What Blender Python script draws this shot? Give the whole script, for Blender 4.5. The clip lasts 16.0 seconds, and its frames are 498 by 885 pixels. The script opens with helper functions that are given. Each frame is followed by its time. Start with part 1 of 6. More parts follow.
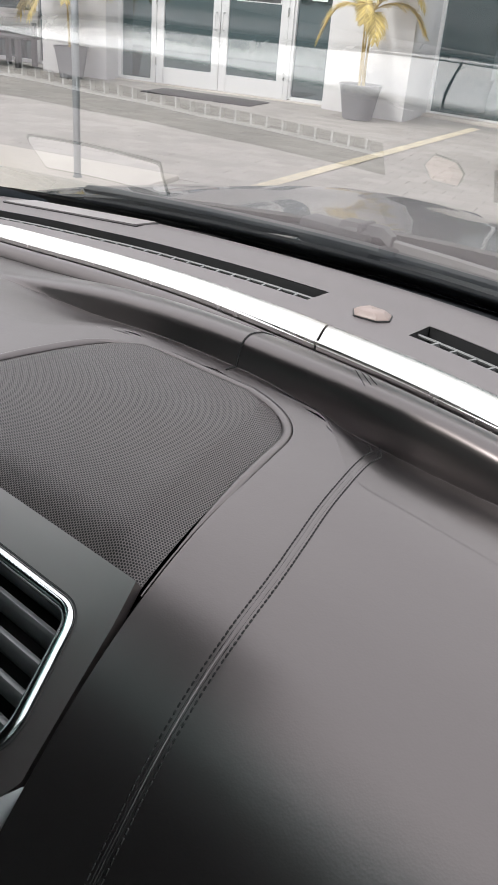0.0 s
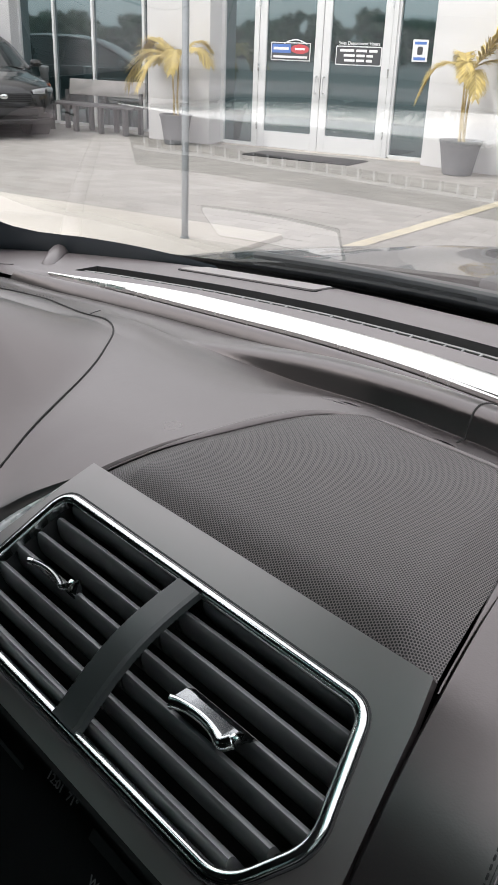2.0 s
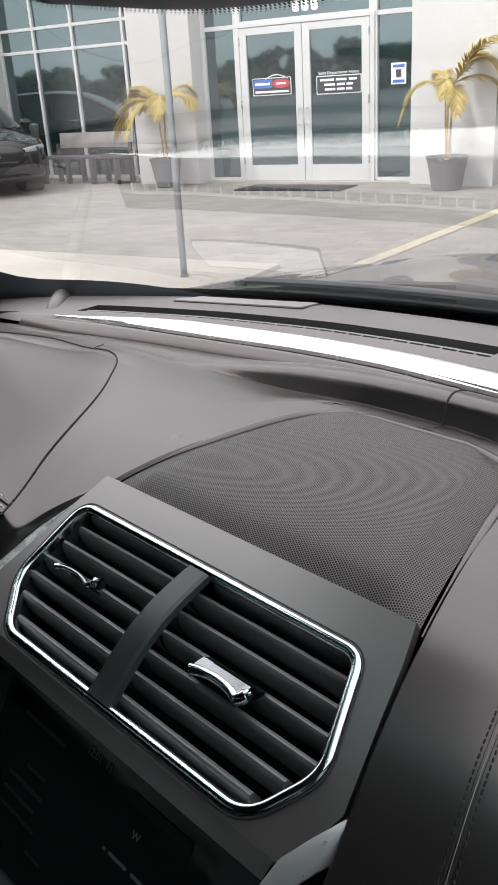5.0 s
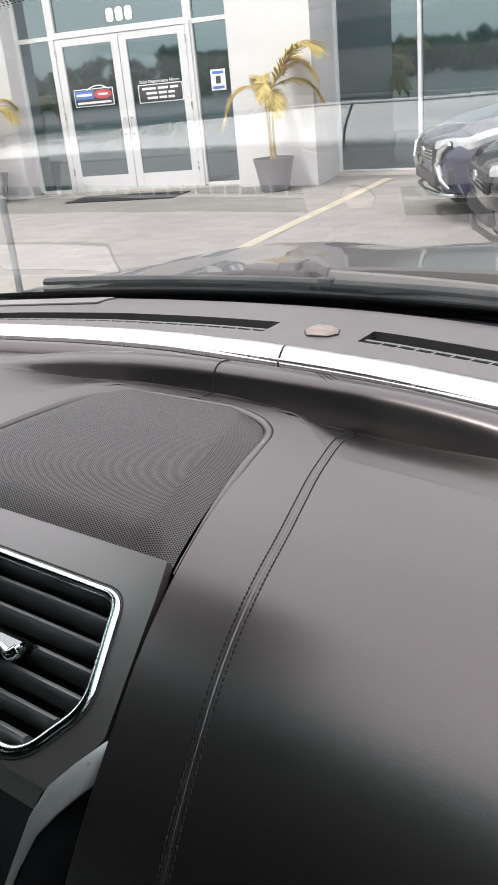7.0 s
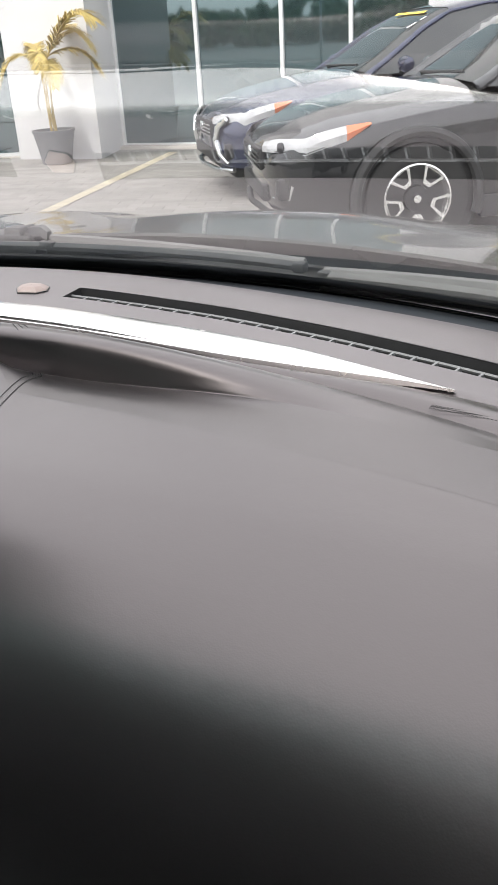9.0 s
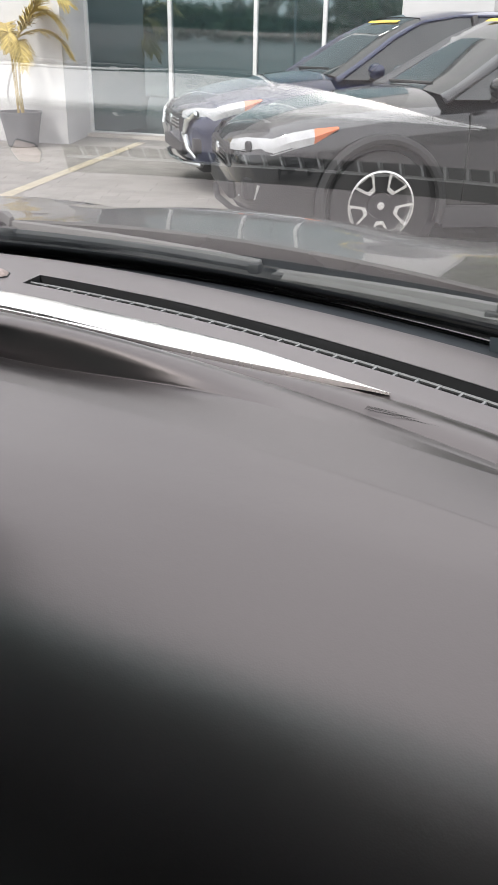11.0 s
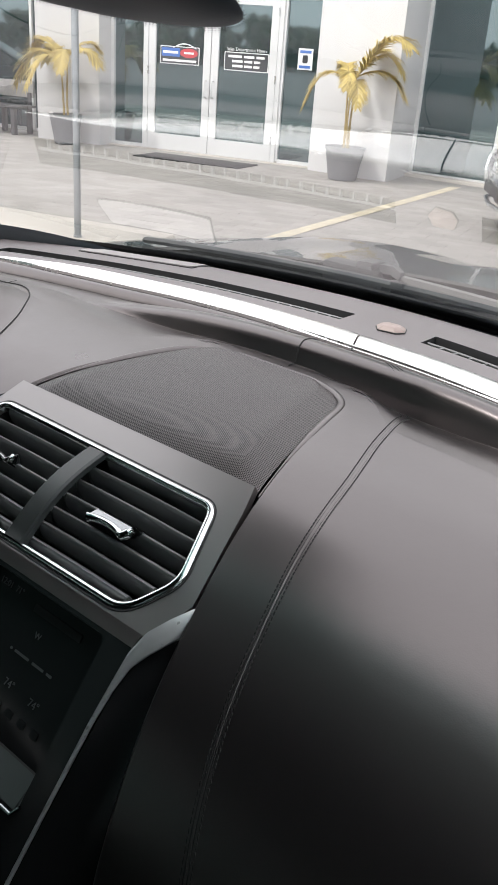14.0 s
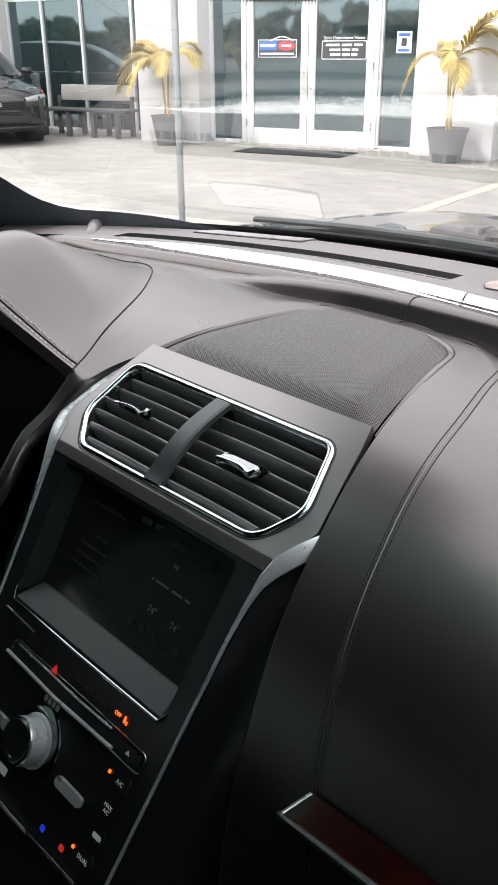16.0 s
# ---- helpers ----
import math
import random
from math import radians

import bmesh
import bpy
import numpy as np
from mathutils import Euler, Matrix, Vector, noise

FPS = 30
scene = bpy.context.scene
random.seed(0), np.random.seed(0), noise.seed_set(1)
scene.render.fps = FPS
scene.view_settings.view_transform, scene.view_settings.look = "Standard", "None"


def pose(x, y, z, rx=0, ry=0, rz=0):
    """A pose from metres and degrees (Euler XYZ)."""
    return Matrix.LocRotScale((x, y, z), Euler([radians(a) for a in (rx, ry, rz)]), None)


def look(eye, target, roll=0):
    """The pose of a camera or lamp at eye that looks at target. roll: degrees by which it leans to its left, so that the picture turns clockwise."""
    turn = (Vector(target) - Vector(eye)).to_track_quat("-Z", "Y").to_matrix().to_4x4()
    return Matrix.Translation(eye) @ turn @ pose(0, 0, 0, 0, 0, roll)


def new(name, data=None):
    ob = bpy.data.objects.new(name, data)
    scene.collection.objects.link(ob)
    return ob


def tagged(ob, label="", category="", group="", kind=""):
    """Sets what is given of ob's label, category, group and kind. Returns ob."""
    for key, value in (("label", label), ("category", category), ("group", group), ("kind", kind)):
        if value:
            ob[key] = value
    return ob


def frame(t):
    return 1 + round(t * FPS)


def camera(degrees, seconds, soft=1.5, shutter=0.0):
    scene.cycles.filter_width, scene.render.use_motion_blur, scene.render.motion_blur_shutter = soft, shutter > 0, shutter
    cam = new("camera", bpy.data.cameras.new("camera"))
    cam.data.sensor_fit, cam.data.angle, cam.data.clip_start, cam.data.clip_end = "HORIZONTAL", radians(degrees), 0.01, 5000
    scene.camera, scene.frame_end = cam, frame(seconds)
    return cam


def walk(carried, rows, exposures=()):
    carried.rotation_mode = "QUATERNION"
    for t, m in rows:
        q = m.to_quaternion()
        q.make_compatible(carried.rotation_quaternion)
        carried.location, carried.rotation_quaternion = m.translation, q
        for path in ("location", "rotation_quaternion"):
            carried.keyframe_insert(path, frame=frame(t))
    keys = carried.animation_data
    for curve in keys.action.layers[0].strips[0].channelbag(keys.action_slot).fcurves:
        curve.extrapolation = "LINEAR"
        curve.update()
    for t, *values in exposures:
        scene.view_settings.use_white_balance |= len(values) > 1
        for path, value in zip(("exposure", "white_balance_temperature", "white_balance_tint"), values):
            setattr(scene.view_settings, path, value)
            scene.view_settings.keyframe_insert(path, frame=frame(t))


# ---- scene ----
# camera: hand-held at the passenger's seat, car forward is +y, z = 0 is the yard
cam = camera(32.55, 16.0)
PATH = [
    (0.0, pose(0.3228, -0.1868, 1.3508, 61.94, -4.39, 42.17)),
    (0.5, pose(0.2992, -0.2040, 1.3411, 64.07, -3.28, 43.93)),
    (1.0, pose(0.2730, -0.2139, 1.3452, 63.83, -3.05, 45.38)),
    (1.5, pose(0.2606, -0.2214, 1.3487, 64.25, -1.88, 46.84)),
    (2.0, pose(0.2522, -0.2295, 1.3500, 65.20, -1.99, 47.85)),
    (2.5, pose(0.2463, -0.2424, 1.3517, 65.54, -1.70, 49.72)),
    (3.0, pose(0.2409, -0.2469, 1.3515, 65.76, -1.28, 50.35)),
    (5.5, pose(0.3143, -0.2564, 1.3535, 67.63, 4.25, 45.38)),
    (6.0, pose(0.3267, -0.2539, 1.3503, 67.60, 4.71, 43.55)),
    (6.5, pose(0.3467, -0.2500, 1.3511, 67.32, 5.49, 40.21)),
    (7.0, pose(0.3674, -0.2506, 1.3419, 67.04, 5.18, 35.99)),
    (7.5, pose(0.3917, -0.2413, 1.3269, 66.55, 6.88, 32.31)),
    (8.0, pose(0.4195, -0.2404, 1.3237, 65.49, 4.94, 26.80)),
    (8.5, pose(0.4580, -0.2646, 1.3316, 64.85, 4.21, 23.55)),
    (11.0, pose(0.4887, -0.3012, 1.3489, 64.27, -0.94, 21.20)),
    (11.5, pose(0.4640, -0.3289, 1.3520, 64.87, -3.52, 27.45)),
    (12.0, pose(0.4350, -0.3281, 1.3617, 64.83, -3.70, 31.92)),
    (12.5, pose(0.4268, -0.3326, 1.3695, 64.98, -3.27, 34.14)),
    (13.0, pose(0.4203, -0.3432, 1.3707, 65.39, -3.77, 36.20)),
    (13.5, pose(0.4136, -0.3493, 1.3687, 65.53, -4.17, 37.66)),
    (14.0, pose(0.4013, -0.3589, 1.3717, 65.70, -3.88, 41.14)),
    (14.5, pose(0.3979, -0.3691, 1.3733, 66.45, -3.07, 43.66)),
    (15.0, pose(0.4013, -0.3840, 1.3702, 66.47, -3.05, 44.07)),
    (15.5, pose(0.4064, -0.3872, 1.3675, 66.06, -2.12, 44.49)),
    (16.0, pose(0.4313, -0.4028, 1.3600, 65.09, 0.32, 47.04)),
]
EXPOSURES = [(0.0, 0.60), (3.0, 0.60), (5.5, 0.57), (7.0, 0.68), (8.5, 0.84), (11.0, 0.66), (12.5, 0.70), (14.5, 0.72), (15.0, 0.80), (15.5, 0.99), (16.0, 1.09)]
walk(cam, PATH, EXPOSURES)

# ---- light ----
SUN_EL, SUN_AZ = radians(52), radians(205)
world = bpy.data.worlds.new("sky")
scene.world = world
world.use_nodes = True
wn = world.node_tree
sky = wn.nodes.new("ShaderNodeTexSky")
sky.sky_type, sky.sun_disc = "NISHITA", False
sky.sun_elevation, sky.sun_rotation = SUN_EL, SUN_AZ
sky.air_density, sky.dust_density, sky.ozone_density = 1.2, 4.0, 1.0
# thin white cloud over the blue
cloud, ramp, veil, wco = (wn.nodes.new("ShaderNodeTexNoise"), wn.nodes.new("ShaderNodeMapRange"), wn.nodes.new("ShaderNodeMix"),
                          wn.nodes.new("ShaderNodeTexCoord"))
cloud.inputs["Scale"].default_value, cloud.inputs["Detail"].default_value = 2.2, 5.0
ramp.inputs["From Min"].default_value, ramp.inputs["From Max"].default_value = 0.35, 0.65
ramp.inputs["To Min"].default_value, ramp.inputs["To Max"].default_value = 0.72, 0.96
veil.data_type = "RGBA"
veil.inputs["B"].default_value = (11.6, 11.5, 11.8, 1)
wn.links.new(wco.outputs["Generated"], cloud.inputs["Vector"])
wn.links.new(cloud.outputs["Fac"], ramp.inputs["Value"])
wn.links.new(ramp.outputs["Result"], veil.inputs["Factor"])
wn.links.new(sky.outputs[0], veil.inputs["A"])
wn.nodes["Background"].inputs["Strength"].default_value = 0.15
wn.links.new(veil.outputs["Result"], wn.nodes["Background"].inputs["Color"])
sun = bpy.data.lights.new("sun", "SUN")
sun.energy, sun.angle, sun.color = 1.5, radians(4.0), (1.0, 0.965, 0.93)
sun_ob = new("sun", sun)
# sky.sun_rotation turns clockwise from +y seen from above
sun_ob.matrix_world = look((30 * math.sin(SUN_AZ) * math.cos(SUN_EL), 30 * math.cos(SUN_AZ) * math.cos(SUN_EL),
                            30 * math.sin(SUN_EL)), (0, 0, 0))


# ---- helpers of this scene ----
def mesh_ob(name, bm, mat, parent=None, label="", smooth=True):
    me = bpy.data.meshes.new(name)
    bmesh.ops.recalc_face_normals(bm, faces=bm.faces)
    bm.to_mesh(me)
    bm.free()
    if smooth:
        me.shade_smooth()
        me.set_sharp_from_angle(angle=radians(38))
    if mat:
        me.materials.append(mat)
    ob = new(name, me)
    if parent:
        ob.parent = parent
    if label:
        ob["label"] = label
    return ob


def part(name, bm, mat, parent, label="", smooth=True):
    return mesh_ob(name, bm, mat, parent, label, smooth)


def thing(name, m=None, label="", category="", group="", kind=""):
    ob = new(name)
    ob.empty_display_size = 0.1
    if m is not None:
        ob.matrix_world = m
    return tagged(ob, label, category, group, kind)


def box(x0, x1, y0, y1, z0, z1, bevel=0.0, seg=2, bm=None, m=None):
    own = bm is None
    bm = bm or bmesh.new()
    vs = [bm.verts.new(p) for p in ((x0, y0, z0), (x1, y0, z0), (x1, y1, z0), (x0, y1, z0),
                                    (x0, y0, z1), (x1, y0, z1), (x1, y1, z1), (x0, y1, z1))]
    fs = [bm.faces.new([vs[i] for i in f]) for f in ((0, 3, 2, 1), (4, 5, 6, 7), (0, 1, 5, 4), (1, 2, 6, 5),
                                                     (2, 3, 7, 6), (3, 0, 4, 7))]
    if bevel:
        es = list({e for f in fs for e in f.edges})
        r = bmesh.ops.bevel(bm, geom=es, offset=bevel, segments=seg, affect="EDGES", profile=0.5)
        vs = list({v for f in r["faces"] for v in f.verts} | {v for v in vs if v.is_valid})
    if m is not None:
        bmesh.ops.transform(bm, matrix=m, verts=vs if not own else bm.verts)
    return bm


def grid(rows, bm=None, close=False):
    """A skin over rows of points of equal number."""
    bm = bm or bmesh.new()
    v = [[bm.verts.new(p) for p in r] for r in rows]
    n = len(rows[0])
    for a, b in zip(v, v[1:]):
        for i in range(n if close else n - 1):
            j = (i + 1) % n
            bm.faces.new((a[i], a[j], b[j], b[i]))
    return bm, v


def tube(points, radius, seg=10, bm=None, closed=False, flat=1.0, caps=True):
    """A round bar along points; radius may be a list. flat squashes it along its second normal."""
    bm = bm or bmesh.new()
    pts = [Vector(p) for p in points]
    n = len(pts)
    rad = radius if isinstance(radius, (list, tuple)) else [radius] * n
    rings, up = [], None
    for i, p in enumerate(pts):
        a = pts[(i - 1) % n] if (closed or i) else p
        b = pts[(i + 1) % n] if (closed or i < n - 1) else p
        d = (b - a).normalized()
        if up is None:
            up = d.orthogonal().normalized()
        up = (up - d * up.dot(d)).normalized()
        w = d.cross(up)
        rings.append([bm.verts.new(p + rad[i] * (math.cos(t) * up + flat * math.sin(t) * w))
                      for t in [2 * math.pi * k / seg for k in range(seg)]])
    for i in range(n if closed else n - 1):
        a, b = rings[i], rings[(i + 1) % n]
        for k in range(seg):
            bm.faces.new((a[k], a[(k + 1) % seg], b[(k + 1) % seg], b[k]))
    if caps and not closed:
        bm.faces.new(rings[0][::-1])
        bm.faces.new(rings[-1])
    return bm


def lathe(profile, seg=24, bm=None, m=None, caps=True):
    """Turned about z from (radius, height) pairs."""
    bm = bm or bmesh.new()
    rings = []
    for r, z in profile:
        rings.append([bm.verts.new((r * math.cos(2 * math.pi * k / seg), r * math.sin(2 * math.pi * k / seg), z))
                      for k in range(seg)])
    for a, b in zip(rings, rings[1:]):
        for k in range(seg):
            bm.faces.new((a[k], a[(k + 1) % seg], b[(k + 1) % seg], b[k]))
    if caps:
        bm.faces.new(rings[0][::-1])
        bm.faces.new(rings[-1])
    if m is not None:
        bmesh.ops.transform(bm, matrix=m, verts=bm.verts)
    return bm


def rounded(poly, r, seg=5):
    """Rounds the corners of a closed 2D outline. r: one radius or one a corner."""
    out, n = [], len(poly)
    rs = r if isinstance(r, (list, tuple)) else [r] * n
    for i in range(n):
        p, a, b = Vector(poly[i]), Vector(poly[i - 1]), Vector(poly[(i + 1) % n])
        d1, d2 = (a - p).normalized(), (b - p).normalized()
        ang = d1.angle(d2)
        cut = min(rs[i] / max(math.tan(ang / 2), 1e-4), (a - p).length * 0.48, (b - p).length * 0.48)
        s, e = p + d1 * cut, p + d2 * cut
        for k in range(seg + 1):
            t = k / seg
            out.append(tuple((1 - t) ** 2 * s + 2 * t * (1 - t) * p + t * t * e))
    return out


def plate(outer, holes, place, thick, bm=None):
    """A flat plate with holes, from 2D outlines; place(u, v, w) lays it into the world, w being depth."""
    bm = bm or bmesh.new()
    loops = []
    for loop in [outer, *holes]:
        vs = [bm.verts.new((p[0], p[1], 0)) for p in loop]
        loops.append(vs)
    es = [bm.edges.new((vs[i], vs[(i + 1) % len(vs)])) for vs in loops for i in range(len(vs))]
    r = bmesh.ops.triangle_fill(bm, edges=es, use_beauty=True)
    faces = [g for g in r["geom"] if isinstance(g, bmesh.types.BMFace)]
    if thick:
        e = bmesh.ops.extrude_face_region(bm, geom=faces)
        for g in e["geom"]:
            if isinstance(g, bmesh.types.BMVert):
                g.co.z = thick
    for v in bm.verts:
        v.co = place(*v.co)
    return bm


def lerp(table, x):
    """Smooth value of x in a table of (x, value) pairs."""
    if x <= table[0][0]:
        return table[0][1]
    for (a, va), (b, vb) in zip(table, table[1:]):
        if x <= b:
            return va + (vb - va) * (x - a) / (b - a)
    return table[-1][1]


def smooth(t):
    t = min(max(t, 0.0), 1.0)
    return t * t * (3 - 2 * t)


# ---- materials ----
def material(name, color, rough=0.5, metal=0.0, spec=0.5, grain=None, bump=0.0, bump_scale=200, vary=0.0, vary_scale=3.0,
             coat=0.0, ior=1.5, rough_vary=0.0, random_vary=0.0, bump2=0.0, bump2_scale=20.0, dust=None, coords="Object", tint=(1, 1, 1)):
    """A Principled surface with two scales of variation and fine relief."""
    mat = bpy.data.materials.new(name)
    mat.use_nodes = True
    nt = mat.node_tree
    n, l = nt.nodes, nt.links
    b = n["Principled BSDF"]
    b.inputs["Roughness"].default_value, b.inputs["Metallic"].default_value = rough, metal
    b.inputs["Specular IOR Level"].default_value, b.inputs["Coat Weight"].default_value = spec, coat
    b.inputs["Coat Roughness"].default_value = 0.04
    b.inputs["IOR"].default_value = ior
    b.inputs["Specular Tint"].default_value = (*tint, 1)
    tc = n.new("ShaderNodeTexCoord")
    co = tc.outputs[coords]

    def tex(scale, detail=4.0):
        t = n.new("ShaderNodeTexNoise")
        t.inputs["Scale"].default_value, t.inputs["Detail"].default_value = scale, detail
        l.new(co, t.inputs["Vector"])
        return t.outputs["Fac"]

    def scaled(fac, lo, hi, clamp=False):
        m = n.new("ShaderNodeMapRange")
        m.clamp = clamp
        m.inputs["From Min"].default_value, m.inputs["From Max"].default_value = 0.3, 0.7
        m.inputs["To Min"].default_value, m.inputs["To Max"].default_value = lo, hi
        l.new(fac, m.inputs["Value"])
        return m.outputs["Result"]

    hsv = n.new("ShaderNodeHueSaturation")
    hsv.inputs["Color"].default_value = (*color, 1)
    value = None
    if vary:
        a, c = scaled(tex(vary_scale), 1 - vary, 1 + vary), scaled(tex(vary_scale * 11, 6), 1 - vary * 0.6, 1 + vary * 0.6)
        m = n.new("ShaderNodeMath")
        m.operation = "MULTIPLY"
        l.new(a, m.inputs[0]), l.new(c, m.inputs[1])
        value = m.outputs[0]
    if random_vary:
        oi, gi, ad, mr = (n.new("ShaderNodeObjectInfo"), n.new("ShaderNodeNewGeometry"), n.new("ShaderNodeMath"),
                          n.new("ShaderNodeMapRange"))
        fr = n.new("ShaderNodeMath")
        fr.operation = "FRACT"
        l.new(oi.outputs["Random"], ad.inputs[0]), l.new(gi.outputs["Random Per Island"], ad.inputs[1])
        l.new(ad.outputs[0], fr.inputs[0]), l.new(fr.outputs[0], mr.inputs["Value"])
        mr.inputs["To Min"].default_value, mr.inputs["To Max"].default_value = 1 - random_vary, 1 + random_vary
        if value is None:
            value = mr.outputs["Result"]
        else:
            m = n.new("ShaderNodeMath")
            m.operation = "MULTIPLY"
            l.new(value, m.inputs[0]), l.new(mr.outputs["Result"], m.inputs[1])
            value = m.outputs[0]
    if value is not None:
        l.new(value, hsv.inputs["Value"])
    last = hsv.outputs["Color"]
    if dust:
        mx = n.new("ShaderNodeMix")
        mx.data_type = "RGBA"
        mx.inputs["B"].default_value = (*dust[0], 1)
        l.new(last, mx.inputs["A"]), l.new(scaled(tex(dust[2], 8), 0, dust[1], True), mx.inputs["Factor"])
        last = mx.outputs["Result"]
    l.new(last, b.inputs["Base Color"])
    if rough_vary:
        l.new(scaled(tex(vary_scale * 5, 5), rough - rough_vary, rough + rough_vary), b.inputs["Roughness"])
    normal = None
    for strength, scale, kind in ((bump2, bump2_scale, "noise"), (bump, bump_scale, grain or "noise")):
        if not strength:
            continue
        if kind == "cells":
            t = n.new("ShaderNodeTexVoronoi")
            t.inputs["Scale"].default_value = scale
            l.new(co, t.inputs["Vector"])
            h = t.outputs["Distance"]
        else:
            h = tex(scale, 3)
        bp = n.new("ShaderNodeBump")
        bp.inputs["Strength"].default_value = strength
        bp.inputs["Distance"].default_value = 0.4 / scale
        l.new(h, bp.inputs["Height"])
        if normal:
            l.new(normal, bp.inputs["Normal"])
        normal = bp.outputs["Normal"]
    if normal:
        l.new(normal, b.inputs["Normal"])
    return mat


def glass_pane(name, tint, gain, rough=0.0):
    """Thin clear pane: straight through, with gloss that grows towards grazing view."""
    mat = bpy.data.materials.new(name)
    mat.use_nodes = True
    n, l = mat.node_tree.nodes, mat.node_tree.links
    n.remove(n["Principled BSDF"])
    tr, gl, mx, lw = (n.new("ShaderNodeBsdfTransparent"), n.new("ShaderNodeBsdfGlossy"), n.new("ShaderNodeMixShader"), n.new("ShaderNodeLayerWeight"))
    pw, ma = n.new("ShaderNodeMath"), n.new("ShaderNodeMath")
    tr.inputs["Color"].default_value = (*tint, 1)
    gl.inputs["Roughness"].default_value = rough
    gl.inputs["Color"].default_value = (1, 1, 1, 1)
    lw.inputs["Blend"].default_value = 0.5
    pw.operation, pw.inputs[1].default_value = "POWER", 5.0
    ma.operation, ma.use_clamp = "MULTIPLY_ADD", True
    ma.inputs[1].default_value, ma.inputs[2].default_value = 0.9 * gain, 0.04 * gain
    l.new(lw.outputs["Facing"], pw.inputs[0]), l.new(pw.outputs[0], ma.inputs[0]), l.new(ma.outputs[0], mx.inputs[0])
    l.new(tr.outputs[0], mx.inputs[1]), l.new(gl.outputs[0], mx.inputs[2])
    l.new(mx.outputs[0], n["Material Output"].inputs["Surface"])
    return mat


def glowing(name, color, strength):
    mat = bpy.data.materials.new(name)
    mat.use_nodes = True
    b = mat.node_tree.nodes["Principled BSDF"]
    b.inputs["Base Color"].default_value = (*color, 1)
    b.inputs["Emission Color"].default_value = (*color, 1)
    b.inputs["Emission Strength"].default_value = strength
    return mat


def mesh_fabric(name):
    """Fine black cloth of round holes 1.5 mm apart."""
    mat = bpy.data.materials.new(name)
    mat.use_nodes = True
    n, l = mat.node_tree.nodes, mat.node_tree.links
    b = n["Principled BSDF"]
    tc = n.new("ShaderNodeTexCoord")
    parts = []
    for shift in (0.0, 0.5):
        mp = n.new("ShaderNodeMapping")
        mp.inputs["Scale"].default_value = (1 / 0.00234, 1 / 0.00135, 0)
        mp.inputs["Location"].default_value = (shift, shift, 0)
        fr, sb, ln = n.new("ShaderNodeVectorMath"), n.new("ShaderNodeVectorMath"), n.new("ShaderNodeVectorMath")
        fr.operation, sb.operation, ln.operation = "FRACTION", "SUBTRACT", "LENGTH"
        sb.inputs[1].default_value = (0.5, 0.5, 0)
        l.new(tc.outputs["Object"], mp.inputs["Vector"]), l.new(mp.outputs[0], fr.inputs[0])
        st = n.new("ShaderNodeVectorMath")
        st.operation = "MULTIPLY"
        st.inputs[1].default_value = (1.732, 1.0, 0)
        l.new(fr.outputs[0], sb.inputs[0]), l.new(sb.outputs[0], st.inputs[0]), l.new(st.outputs[0], ln.inputs[0])
        parts.append(ln.outputs["Value"])
    mn = n.new("ShaderNodeMath")
    mn.operation = "MINIMUM"
    l.new(parts[0], mn.inputs[0]), l.new(parts[1], mn.inputs[1])
    ramp = n.new("ShaderNodeMapRange")
    ramp.inputs["From Min"].default_value, ramp.inputs["From Max"].default_value = 0.25, 0.46
    l.new(mn.outputs[0], ramp.inputs["Value"])
    mx = n.new("ShaderNodeMix")
    mx.data_type = "RGBA"
    mx.inputs["A"].default_value, mx.inputs["B"].default_value = (0.0020, 0.0018, 0.0019, 1), (0.108, 0.091, 0.091, 1)
    l.new(ramp.outputs[0], mx.inputs["Factor"]), l.new(mx.outputs["Result"], b.inputs["Base Color"])
    sp = n.new("ShaderNodeMath")
    sp.operation = "MULTIPLY"
    sp.inputs[1].default_value = 0.5
    mr = n.new("ShaderNodeMapRange")
    mr.inputs["To Min"].default_value = 0.45
    l.new(ramp.outputs[0], mr.inputs["Value"]), l.new(mr.outputs["Result"], sp.inputs[0]), l.new(sp.outputs[0], b.inputs["Specular IOR Level"])
    b.inputs["Roughness"].default_value, b.inputs["IOR"].default_value = 0.40, 1.6
    bp = n.new("ShaderNodeBump")
    bp.inputs["Strength"].default_value, bp.inputs["Distance"].default_value = 0.3, 0.0003
    l.new(ramp.outputs[0], bp.inputs["Height"]), l.new(bp.outputs[0], b.inputs["Normal"])
    return mat


LEATHER = material("black leather", (0.0085, 0.0079, 0.0080), 0.30, spec=1.0, ior=1.67, tint=(1.0, 0.905, 0.90), vary_scale=1.5, rough_vary=0.02, grain="cells", bump=0.045, bump_scale=1100,
                   bump2=0.02, bump2_scale=60)
PLASTIC = material("dark grained plastic", (0.098, 0.085, 0.087), 0.42, spec=0.9, grain="cells", bump=0.12, bump_scale=1400, vary=0.06)
SATIN = material("taupe satin fascia", (0.032, 0.0265, 0.0255), 0.34, spec=1.0, ior=2.15, vary=0.04, vary_scale=9, tint=(1.0, 0.95, 0.945))
BLACK = material("matt black", (0.025, 0.026, 0.027), 0.55, vary=0.1, bump=0.1, bump_scale=500)
GLOSS = material("gloss black", (0.017, 0.018, 0.019), 0.16, spec=0.28, vary=0.05, rough_vary=0.04)
CHROME = material("chrome", (0.66, 0.69, 0.69), 0.15, 1.0, rough_vary=0.03, vary=0.03)
SILVER = material("satin silver trim", (0.78, 0.77, 0.75), 0.24, 1.0, rough_vary=0.05, vary=0.03, vary_scale=12)
